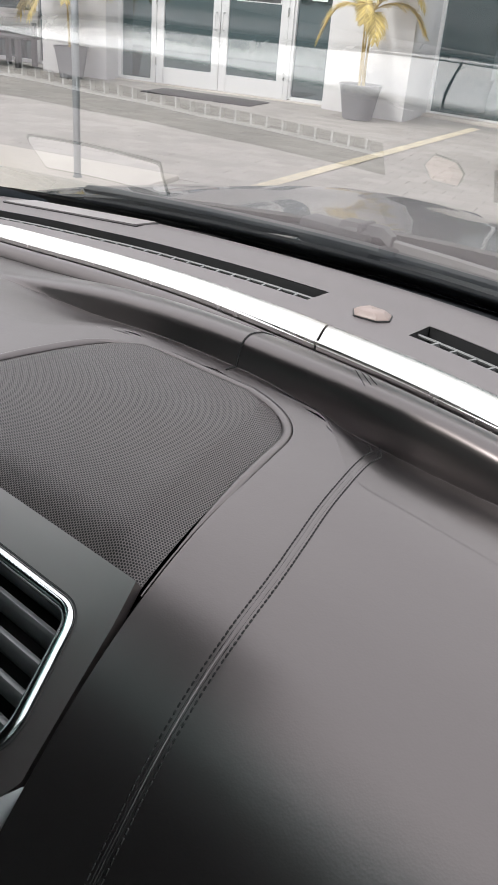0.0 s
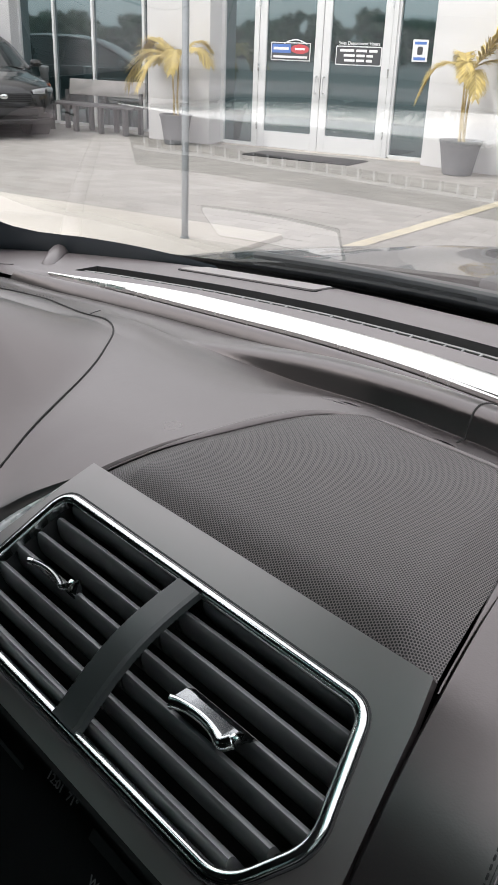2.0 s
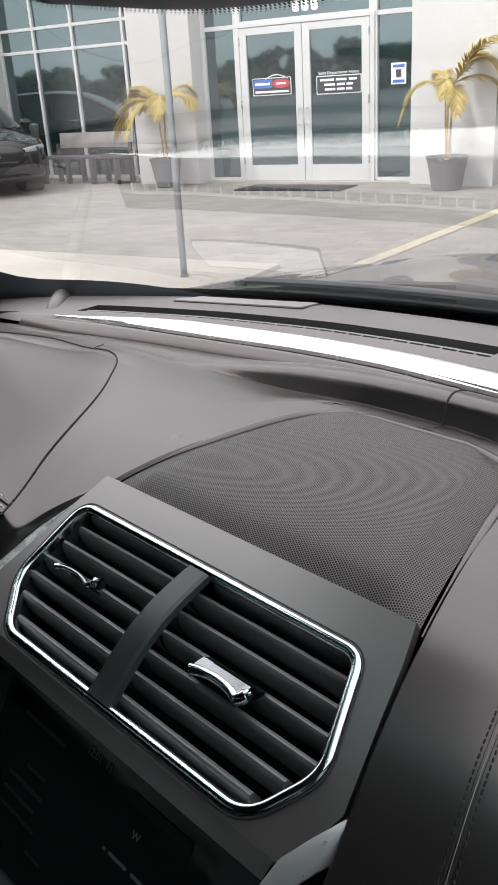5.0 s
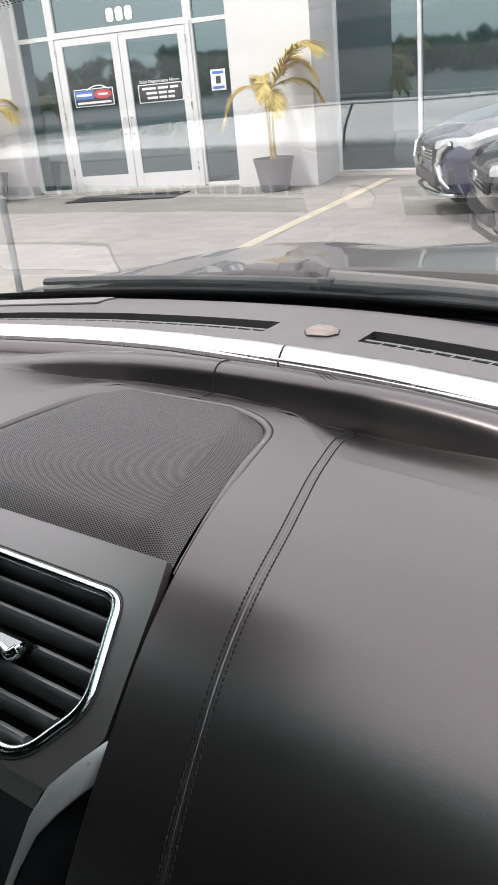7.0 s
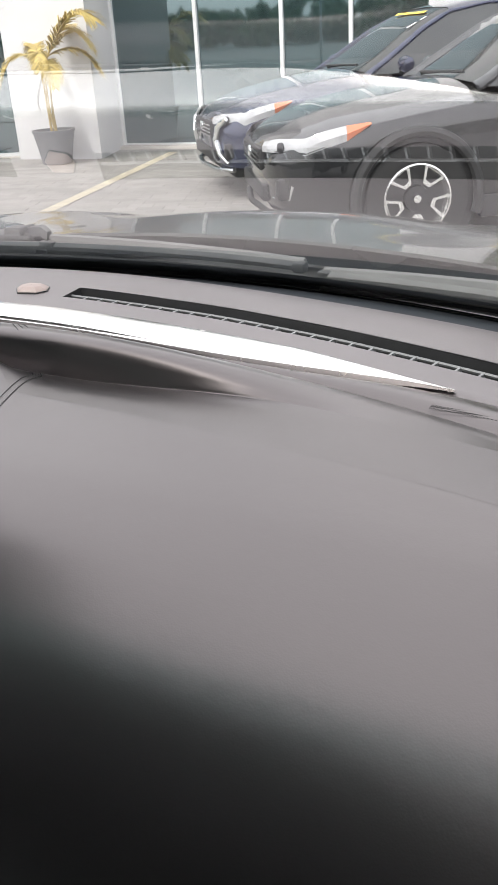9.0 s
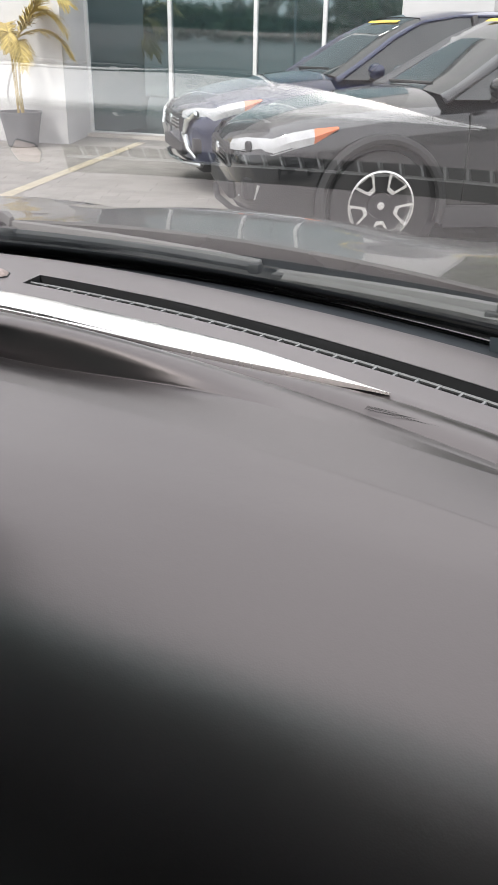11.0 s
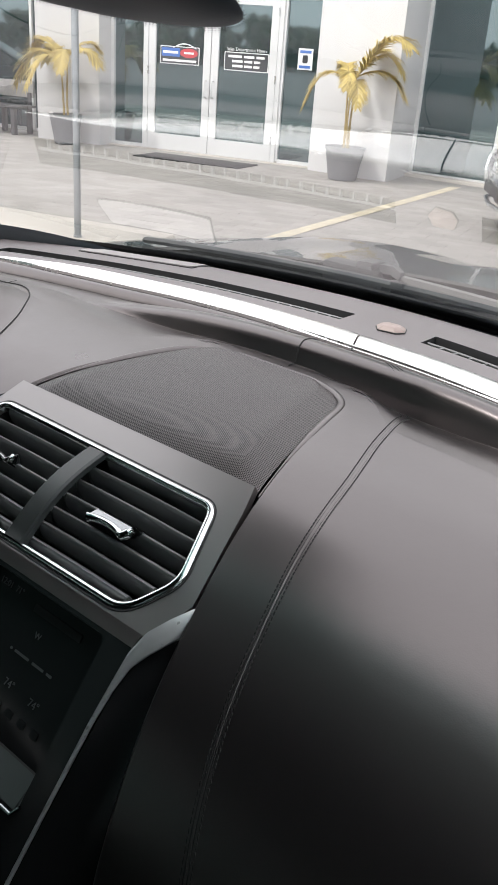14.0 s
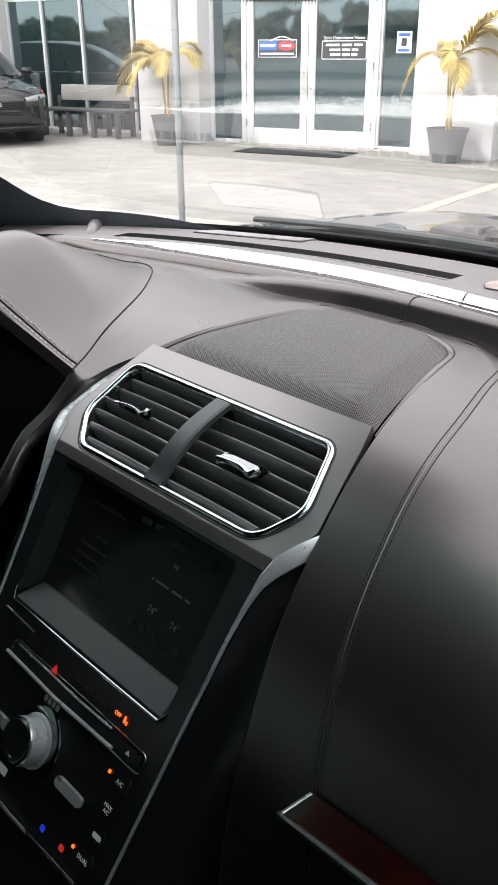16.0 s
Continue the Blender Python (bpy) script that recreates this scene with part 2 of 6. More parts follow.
STEEL = material("brushed steel trim", (0.66, 0.68, 0.68), 0.24, 1.0, rough_vary=0.05, vary=0.05)
MESH = mesh_fabric("speaker cloth")
VANE = material("vane plastic", (0.130, 0.136, 0.136), 0.38, spec=0.8, vary=0.05, bump=0.08, bump_scale=600)
THREAD = material("dark thread", (0.018, 0.018, 0.018), 0.8)
THREAD_LIGHT = material("grey thread", (0.74, 0.74, 0.73), 0.8, vary=0.1)
STUCCO = material("white painted stucco", (0.60, 0.60, 0.60), 0.85, bump=0.25, bump_scale=120, vary=0.04, vary_scale=0.7,
                  dust=((0.55, 0.55, 0.53), 0.25, 0.5))
ALU = material("white aluminium frame", (0.64, 0.65, 0.65), 0.4, vary=0.03, rough_vary=0.05)
ASPHALT = material("far ground", (0.24, 0.235, 0.225), 0.9, bump=0.3, bump_scale=60, vary=0.12, vary_scale=0.25)
PAVER = material("concrete pavers", (0.34, 0.325, 0.30), 0.88, bump=0.3, bump_scale=90, vary=0.10, vary_scale=0.6, random_vary=0.11,
                 dust=((0.22, 0.21, 0.20), 0.35, 0.9))
JOINT = material("sandy joints", (0.31, 0.30, 0.275), 0.95, bump=0.4, bump_scale=150, vary=0.1)
CONCRETE = material("pale kerb concrete", (0.50, 0.47, 0.42), 0.85, bump=0.3, bump_scale=80, vary=0.08, vary_scale=1.2)
YELLOW = material("faded yellow line paint", (0.64, 0.56, 0.40), 0.8, vary=0.16, vary_scale=4, bump=0.2, bump_scale=120,
                  dust=((0.4, 0.38, 0.33), 0.7, 9))
TINTED = material("tinted window glass", (0.016, 0.030, 0.032), 0.03, spec=0.6, ior=2.3, vary=0.2, vary_scale=0.5, tint=(0.70, 0.92, 0.97))
# the shop room's dimness is put into this dark colour
INSIDE = material("dimmed interior", (0.05, 0.06, 0.06), 0.8, vary=0.2)
POT = material("grey planter", (0.17, 0.175, 0.18), 0.6, vary=0.08, vary_scale=3, bump=0.1, bump_scale=80)
SOIL = material("soil", (0.08, 0.06, 0.04), 0.95, bump=0.6, bump_scale=60, vary=0.2)
STALK = material("palm stalk", (0.38, 0.29, 0.12), 0.6, vary=0.2, vary_scale=8, bump=0.2, bump_scale=70)
FROND = material("yellowed palm leaf", (0.50, 0.39, 0.13), 0.55, vary=0.25, vary_scale=5, random_vary=0.35)
WOODGREY = material("dark bench slat", (0.06, 0.06, 0.062), 0.6, vary=0.15, vary_scale=4, bump=0.2, bump_scale=120)
WOODPALE = material("weathered backrest", (0.30, 0.29, 0.28), 0.7, vary=0.12, vary_scale=5, bump=0.2, bump_scale=120)
GALV = material("galvanised pole", (0.30, 0.32, 0.33), 0.45, 0.7, vary=0.1, vary_scale=4)
RUBBER = material("rubber", (0.02, 0.02, 0.02), 0.8, bump=0.3, bump_scale=120, vary=0.1)
LEAVES = material("far foliage", (0.045, 0.07, 0.03), 0.9, vary=0.4, vary_scale=0.6, random_vary=0.4)
SIGN_BLUE = material("blue sign print", (0.05, 0.16, 0.50), 0.4)
SIGN_RED = material("red sign print", (0.55, 0.05, 0.06), 0.4)
SIGN_WHITE = material("white sign print", (0.80, 0.81, 0.80), 0.5)
SIGN_DARK = material("dark sign film", (0.03, 0.035, 0.04), 0.3)

# the building's own axes: u along the front, v into it, z up
BLD = Matrix.Rotation(radians(17.05), 4, "Z") @ Matrix.Translation((-5.648, 11.560, 0))


def bld(bm):
    bmesh.ops.transform(bm, matrix=BLD, verts=bm.verts)
    return bm


# ---- ground ----
bm = bmesh.new()
bmesh.ops.create_grid(bm, x_segments=8, y_segments=8, size=900)
ground = tagged(mesh_ob("ground", bm, ASPHALT), "grey paved yard ground reaching the horizon", "ground", kind="structure")
ground.location.z = -0.035
pavement = thing("pavement", label="grey concrete paver yard before the shop front", category="pavement", kind="structure")
part("joint_bed", bld(box(-9.0, 12.0, -9.5, 1.2, -0.03, -0.0055)), JOINT, pavement, smooth=False)

# pale kerb slab with the pole on it
kerb = tagged(mesh_ob("kerb", bld(box(-9.0, 2.62, -8.6, -5.86, -0.03, 0.035, bevel=0.02)), CONCRETE), "pale concrete kerb strip",
              "kerb", kind="structure")
line = bmesh.new()
grid([[(3.70 - 0.105 * (-0.25 - v), v, 0.004), (3.83 - 0.105 * (-0.25 - v), v, 0.004)] for v in [-0.25 - 0.25 * k for k in range(26)]],
     bm=line)
tagged(mesh_ob("parking_line", bld(line), YELLOW), "faded yellow parking line painted on the pavers", "road marking", kind="structure")


# ---- the shop front ----
def wall_piece(name, u0, u1, v0, v1, z0, z1, label, place=bld):
    return tagged(mesh_ob(name, place(box(u0, u1, v0, v1, z0, z1, bevel=0.012)), STUCCO), label, "wall", kind="structure")


TOP = 6.0
pier = plate([(1.67, -0.26), (2.89, -0.60), (2.89, 0.95), (1.67, 0.95)], [], lambda u, v, z: Vector((u, v, z - 0.03)), TOP + 0.03)
tagged(mesh_ob("wall_pier", bld(pier), STUCCO, smooth=False), "white stucco pier beside the glass doors", "wall", kind="structure")
# the windows beyond the pier stand on a wall that turns towards the yard
TURN = Matrix.Translation((2.905, 0.60, 0)) @ Matrix.Rotation(radians(-14), 4, "Z")


def wing(bm):
    bmesh.ops.transform(bm, matrix=TURN, verts=bm.verts)
    return bld(bm)


wall_piece("wall_left", -2.86, -1.72, -0.32, 0.95, -0.03, TOP, "white stucco wall between doors and windows")
wall_piece("wall_end_left", -8.4, -6.32, 0.30, 0.95, -0.03, TOP, "white stucco wall at the window's end")
wall_piece("wall_end_right", 4.30, 5.34, -0.30, 0.4, -0.03, TOP, "white stucco wall at the window's end", wing)
wall_piece("wall_above_left", -6.32, -2.86, 0.35, 0.95, 3.2, TOP, "white stucco wall above the windows")
wall_piece("wall_above_right", -0.015, 4.29, -0.12, 0.4, 3.2, TOP, "white stucco wall above the windows", wing)
wall_piece("wall_above_door", -1.72, 1.70, -0.10, 0.95, 3.0, TOP, "white stucco wall above the doors")
tagged(mesh_ob("wall_back", bld(box(-8.4, 8.22, 6.0, 6.2, -0.03, TOP)), INSIDE, smooth=False), "back wall of the shop, coloured dark for a dim room", "wall", kind="structure")
tagged(mesh_ob("roof", bld(box(-8.4, 8.22, 0.9, 6.2, TOP, TOP + 0.2)), STUCCO, smooth=False), "flat white roof of the shop", "roof", kind="structure")
tagged(mesh_ob("wall_side", bld(box(8.02, 8.22, 0.1, 6.0, -0.03, TOP)), STUCCO, smooth=False), "white stucco side wall", "wall", kind="structure")
tagged(mesh_ob("shop_floor", bld(box(-8.4, 8.02, 0.6, 6.0, -0.03, -0.004)), INSIDE, smooth=False), "shop floor, coloured dark for a dim room", "floor", kind="structure")


def window(name, label, us, zs, v, depth=0.10, bar=0.05, place=bld):
    """A glazed front of white bars at the given uprights and rails, with one pane a field."""
    win = thing(name, label=label, category="window", kind="structure")
    for u in us:
        part("mullion", place(box(u - bar / 2, u + bar / 2, v, v + depth, zs[0], zs[-1], bevel=0.004)), ALU, win, smooth=False)
    for a, b in zip(us, us[1:]):
        for z in zs:
            part("rail", place(box(a + bar / 2, b - bar / 2, v + 0.002, v + depth - 0.002, z - bar / 2, z + bar / 2, bevel=0.004)), ALU, win, smooth=False)
        for z0, z1 in zip(zs, zs[1:]):
            part("pane", place(box(a + bar / 2, b - bar / 2, v + 0.045, v + 0.055, z0 + bar / 2, z1 - bar / 2)), TINTED, win, smooth=False)
    return win


window("window_1", "tall dark tinted shop windows in white frames", (-6.30, -5.50, -4.63, -3.56, -2.885), (0.025, 2.12, 2.48, 3.2), 0.5)
window("window_2", "tall dark tinted shop windows in white frames", (0.0, 1.222, 2.40, 3.30, 4.272), (0.025, 3.2), 0.0, place=wing)
window("window_3", "narrow tinted sidelight beside the doors", (-1.695, -1.13), (0.025, 2.16, 2.98), 0.0, bar=0.06)
window("window_4", "narrow tinted sidelight beside the doors", (1.06, 1.675), (0.025, 2.16, 2.98), 0.0, bar=0.06)
window("window_5", "tinted transom light above the doors", (-1.07, 1.00), (2.19, 2.98), 0.0, bar=0.06)
tagged(mesh_ob("sill", wing(box(0.0, 4.29, -0.22, 0.0, -0.03, 0.03, bevel=0.008)), CONCRETE), "pale concrete sill under the windows", "sill", kind="structure")


def glass_door(name, u0, u1, hinge):
    d = thing(name, label="closed white framed glass door with dark tinted pane", category="door", kind="structure")
    st, bot, top = 0.115, 0.225, 0.10
    z0, z1 = 0.012, 2.13
    part("stile", bld(box(u0, u0 + st, -0.012, 0.045, z0, z1, bevel=0.004)), ALU, d, smooth=False)
    part("stile", bld(box(u1 - st, u1, -0.012, 0.045, z0, z1, bevel=0.004)), ALU, d, smooth=False)
    part("bottom_rail", bld(box(u0 + st, u1 - st, -0.010, 0.043, z0, z0 + bot, bevel=0.004)), ALU, d, smooth=False)
    part("top_rail", bld(box(u0 + st, u1 - st, -0.010, 0.043, z1 - top, z1, bevel=0.004)), ALU, d, smooth=False)
    part("pane", bld(box(u0 + st, u1 - st, 0.012, 0.020, z0 + bot, z1 - top)), TINTED, d, smooth=False)
    inner, s = (u1 - 0.055, -1) if hinge < 0 else (u0 + 0.055, 1)
    part("handle", bld(tube(rounded_path([(inner, -0.012, 0.80), (inner, -0.075, 0.80), (inner, -0.075, 1.02), (inner, -0.012, 1.02)]), 0.012)),
         ALU, d, "white tubular pull handle")
    for z in (0.25, 1.05, 1.9):
        part("hinge", bld(lathe([(0.013, z), (0.013, z + 0.11)], 10, m=Matrix.Translation((u0 if hinge < 0 else u1, -0.022, 0)))), STEEL, d)
    return d


def rounded_path(pts, steps=4):
    """An open path with its inner corners rounded."""
    out = [Vector(pts[0])]
    for a, p, b in zip(pts, pts[1:], pts[2:]):
        a, p, b = Vector(a), Vector(p), Vector(b)
        c = min((a - p).length, (b - p).length) * 0.35
        s, e = p + (a - p).normalized() * c, p + (b - p).normalized() * c
        for k in range(steps + 1):
            t = k / steps
            out.append((1 - t) ** 2 * s + 2 * t * (1 - t) * p + t * t * e)
    out.append(Vector(pts[-1]))
    return out


glass_door("door_1", -1.06, -0.045, -1)
glass_door("door_2", -0.035, 0.98, 1)
for u in (-1.10, 1.02):
    tagged(mesh_ob("door_jamb", bld(box(u - 0.034, u + 0.034, -0.02, 0.08, 0.0, 2.16, bevel=0.004)), ALU, smooth=False), "white aluminium door jamb",
           "door frame", kind="structure")
tagged(mesh_ob("door_header", bld(box(-1.13, 1.06, -0.022, 0.08, 2.135, 2.19, bevel=0.004)), ALU, smooth=False), "white aluminium door header",
       "door frame", kind="structure")
tagged(mesh_ob("door_sill", bld(box(-1.72, 1.70, -0.10, 0.10, -0.03, 0.010, bevel=0.004)), CONCRETE, smooth=False), "pale concrete door sill", "sill",
       kind="structure")

# ---- the cabin ----

def top_z(x):
    return 1.149 - 0.035 * x * x


STRIP_UP = [(-0.54, 0.180), (-0.467, 0.207), (-0.40, 0.231), (-0.329, 0.248), (-0.223, 0.263), (-0.115, 0.274), (0.0, 0.279), (0.095, 0.272), (0.149, 0.264),
            (0.218, 0.251), (0.265, 0.239), (0.311, 0.226), (0.349, 0.214), (0.381, 0.203), (0.42, 0.190), (0.50, 0.160), (0.60, 0.115)]
STRIP_LO = [(-0.54, 0.178), (-0.467, 0.203), (-0.42, 0.2145), (-0.342, 0.2225), (-0.255, 0.2335), (-0.20, 0.239), (-0.10, 0.240), (0.0, 0.2345), (0.07, 0.231), (0.124, 0.225),
            (0.175, 0.216), (0.239, 0.207), (0.30, 0.202), (0.382, 0.198), (0.42, 0.188), (0.50, 0.158), (0.60, 0.113)]


def soft(table, x, d=0.03):
    """A table's value with its corners rounded over d."""
    return sum(lerp(table, x + d * k) * w for k, w in ((-1, 1), (-0.5, 2), (0, 3), (0.5, 2), (1, 1))) / 9


def strip_up(x):
    return soft(STRIP_UP, x)


def strip_edge(x):
    """The silver strip's edge towards the cabin."""
    return min(soft(STRIP_LO, x), strip_up(x) - 0.0005)


def strip_lo(x):
    """The crease where the dark lip under the strip meets the leather."""
    return min(0.226 - (0.22 if x < 0 else 0.44) * x * x, strip_edge(x) - 0.003)


def front_y(x):
    return 0.452 - 0.40 * x * x - 0.6 * max(0.0, abs(x) - 0.55) ** 2


PAD = [(-0.205, 0.70), (-0.200, 0.85), (-0.185, 0.94), (-0.160, 1.00), (-0.130, 1.045), (-0.100, 1.073), (-0.073, 1.092), (-0.040, 1.114),
       (0.0, 1.1325), (0.04, 1.1415), (0.10, 1.1455), (0.17, 1.146), (0.30, 1.143)]


def pad_z(y):
    """Height of the padded dash, smoothed."""
    return sum(lerp(PAD, y + d) * w for d, w in ((-0.018, 1), (-0.009, 2), (0, 3), (0.009, 2), (0.018, 1))) / 9


def half_width(y):
    """Half the width of the centre stack and speaker at y."""
    base = 0.1165 - 0.25 * y if y > 0 else 0.1165 - 0.215 * y + 0.3 * y * y
    if y > 0.115:
        k = min((y - 0.115) / 0.0465, 1.0)
        base = min(base, 0.0878) * (1 - k ** 3.2) ** 0.52 if k < 1 else 0.0
    return base


dash = thing("dashboard", label="black leather dashboard with silver trim and stitched seams", category="dashboard")


LIP = -0.052


def roll_foot(x):
    """Where the roll's steep face stands on the cover."""
    return min(0.178 - (0.22 if x < 0 else 0.30) * x * x, strip_lo(x) - 0.014)


def roll_h(x):
    """The roll is full in the centre and runs out to both sides."""
    return smooth((0.43 + x) / 0.27) if x < 0 else smooth((0.37 - x) / 0.24)


def strip_sink(x):
    """On the driver's side the strip rounds down to a deeper crease."""
    return 0.004 * smooth((-x - 0.06) / 0.22) * smooth((x + 0.55) / 0.10)


def roll_start(x):
    run = 0.0090 + 0.043 * smooth((abs(x) - 0.070) / 0.075) - 0.024 * smooth((-x - 0.16) / 0.2)
    return roll_foot(x) - run


def dip(x):
    """Depth of the valley before the roll."""
    return (0.0010 + 0.0090 * smooth((x - 0.01) / 0.10) + 0.004 * smooth((-x - 0.04) / 0.1)) * roll_h(x)


def lip_y(x):
    """The cowl's lip before the instruments."""
    return LIP - 0.30 * 0.2 * math.tanh(max(0.0, -x - 0.16) / 0.2)


def cowl_z(x, y):
    """The hump over the instruments: it rises from its lip, rounds over and falls to its seam."""
    s = 0.2 * math.tanh((-x - 0.16) / 0.2)
    lip = 1.114 + 0.556 * s - 5.0 * max(0.0, -x - 0.28) ** 2
    v_ = y - lip_y(x)
    hump = 0.55 * v_ - 3.2 * v_ * v_ if v_ < 0.086 else 0.0236 - 0.45 * (v_ - 0.086)
    k = smooth((-x - 0.17) / 0.12)
    return lip - (1 - k) * 0.2035 * v_ + k * hump


def surf_z(x, yy, y):
    """Height of the padded cover, with the cowl on the driver's side."""
    z = pad_z(y)
    if x < -0.10:
        over = (cowl_z(x, yy) - z) / 0.005
        w = smooth((0.19 - yy) / 0.06) * smooth((-x - 0.10) / 0.05) * smooth((yy - lip_y(x) + 0.032) / 0.03)
        z += w * 0.005 * (math.log1p(math.exp(over)) if over < 30 else over)
    return z


def bend(x, y):
    return (lip_y(-x) - LIP + 0.10 * x * x * smooth((x - 0.1) / 0.3)) * smooth((0.06 - y) / 0.10)


def pad_side(sign, label):
    gap = lambda y: 0.016 * smooth((0.004 - y) / 0.045) * smooth((y + 0.135) / 0.04)
    ys = [0.30 - 0.006 * k for k in range(20)] + [0.176 - 0.004 * k for k in range(18)] + [0.10 - 0.006 * k for k in range(25)]
    ys += [-0.048, -0.052, -0.0535, -0.055, -0.0565, -0.058, -0.062] + [-0.07 - 0.010 * k for k in range(14)]
    ys = sorted(set(round(y, 4) for y in ys), reverse=True)
    rows, ended = [], set()
    for y in ys:
        e = half_width(y) + (0.0012 if y < 0.160 else 0.0) + (gap(y) if sign < 0 else 0.0)
        row = []
        if sign > 0:
            for k in range(57):
                x = e + (k / 56) ** 1.35 * (0.80 - e)
                yy = y - 0.10 * x * x * smooth((x - 0.1) / 0.3) if y < 0.17 else y
                row.append((x, yy, surf_z(x, yy, y)))
        else:
            # a band beside the stack, then the cowl, which turns under at its lip
            e_lip = half_width(LIP) + 0.0012 + gap(LIP)
            for k in range(105):
                x = e + 0.018 * k / 8 if k < 9 else (e if y >= LIP else e_lip) + 0.018 + ((k - 8) / 96) ** 1.2 * (0.782 - e_lip)
                yy = y - 0.10 * x * x * smooth((x - 0.1) / 0.3) if y < 0.17 else y
                if y >= LIP:
                    yy += bend(x, y)
                    row.append((-x, yy, surf_z(-x, yy, y)))
                elif k < 9:
                    row.append((-x, yy, pad_z(y) - (0.0, 0.0015, 0.006)[max(0, k - 6)] * smooth((LIP - y) / 0.012) + (surf_z(-x, LIP, LIP) - pad_z(LIP)) * smooth((y - LIP + 0.03) / 0.03)))
                else:
                    drop = LIP - y
                    yl = lip_y(-x)
                    row.append((-x, yl - 0.005 * smooth(drop / 0.006) + 2.2 * max(0, drop - 0.008), surf_z(-x, yl, LIP) - 0.006 * smooth(drop / 0.006) - 0.9 * max(0, drop - 0.004)))
        for k, (x, yy, z) in enumerate(row):
            if yy > roll_start(x):
                row[k] = (x, roll_start(x), base_z(x, roll_start(x)))
                ended.add((len(rows), k))
        edge = row[0]
        rows.append([(edge[0] - sign * 0.0005, edge[1], edge[2] - 0.012), (edge[0] - sign * 0.0005, edge[1], edge[2] - 0.004)] +
                    [(row[0][0] + sign * (0.0015 if y < 0.160 else -0.0006), row[0][1], row[0][2])] + row[1:])
    bm, vv = grid(rows)
    done = set()
    for i, k in ended:
        done |= {vv[i][k + 2]} | ({vv[i][0], vv[i][1]} if k == 0 else set())
    bmesh.ops.delete(bm, geom=[f for f in bm.faces if all(v in done for v in f.verts)], context="FACES")
    return part("padded_cover", bm, LEATHER, dash, label)


ROLL = {}


def base_z(x, y):
    """Height of the cover at a point before the roll sets in."""
    t = y + 0.10 * x * x * smooth((abs(x) - 0.1) / 0.3)
    if x < -0.1:
        u = t
        for _ in range(10):
            u = t - bend(-x, u)
        t = u
    return surf_z(x, y, t)


def roll_profile(x):
    """Cover, valley, face, crest and back of the leather roll before the silver strip, as (y, z) pairs."""
    key = round(x, 5)
    if key in ROLL:
        return ROLL[key]
    a, h, s = roll_foot(x), roll_h(x), roll_start(x)
    pad, end = base_z(x, s), (strip_lo(x) + 0.001, top_z(x) - 0.0005 - strip_sink(x) - 0.006 * smooth((-x - 0.05) / 0.2))
    d, crest = dip(x), top_z(x) + 0.003 * smooth((0.46 - x) / 0.16) + 0.0105 * (h if x > 0 else smooth((0.29 + x) / 0.29)) - strip_sink(x) - 0.006 * smooth((-x - 0.12) / 0.16)
    rise, gentle = crest - pad, (1 - h) ** 1.5
    run, back = a - s, end[0] - a
    pts = [(s - 0.0040, base_z(x, s - 0.0040) - 0.0003), (s - 0.0012, base_z(x, s - 0.0012) - 0.00006), (s, pad)]
    # the valley: share of the run, of the rise, of the dip
    for f, r, g in ((0.30, 0.0, 0.12), (0.55, 0.0, 0.42), (0.78, 0.0, 0.80), (0.985, 0.0, 0.99), (1.0, 0.005, 1.0)):
        pts.append((s + run * f, pad + rise * (r + (f * f * 0.38 - r) * gentle) - d * g))
    # the face and crest: step behind the foot, share of the way back where the roll runs out, rise, dip
    for q, wide, r, g in ((0.0003, 0.03, 0.03, 0.97), (0.0013, 0.06, 0.20, 0.80), (0.0025, 0.14, 0.42, 0.55), (0.0039, 0.22, 0.64, 0.30), (0.0060, 0.32, 0.83, 0.12), (0.0092, 0.44, 0.95, 0.03), (0.0145, 0.58, 1.0, 0.0)):
        pts.append((a + q * (1 - gentle) + back * wide * gentle, pad + rise * (r + ((0.38 + 0.62 * min(1, wide / 0.58)) - r) * gentle) - d * g))
    last = pts[-1]
    for t in (0.3, 0.6, 0.85, 1.0):
        pts.append((last[0] + (end[0] - last[0]) * t, last[1] + (end[1] - last[1]) * t ** 1.7))
    ctrl, out = [Vector(p) for p in (pts[0], *pts, pts[-1])], []
    for p0, p1, p2, p3 in zip(ctrl, ctrl[1:], ctrl[2:], ctrl[3:]):
        for t in (0.0, 0.2, 0.4, 0.6, 0.8):
            q = 0.5 * (2 * p1 + (p2 - p0) * t + (2 * p0 - 5 * p1 + 4 * p2 - p3) * t * t + (3 * p1 - p0 - 3 * p2 + p3) * t ** 3)
            out.append((q.x, q.y))
    out += [pts[-1], (end[0] + 0.004, end[1] - 0.006)]
    ROLL[key] = out
    return out


def roll_z(x, y):
    return lerp(roll_profile(x), y)


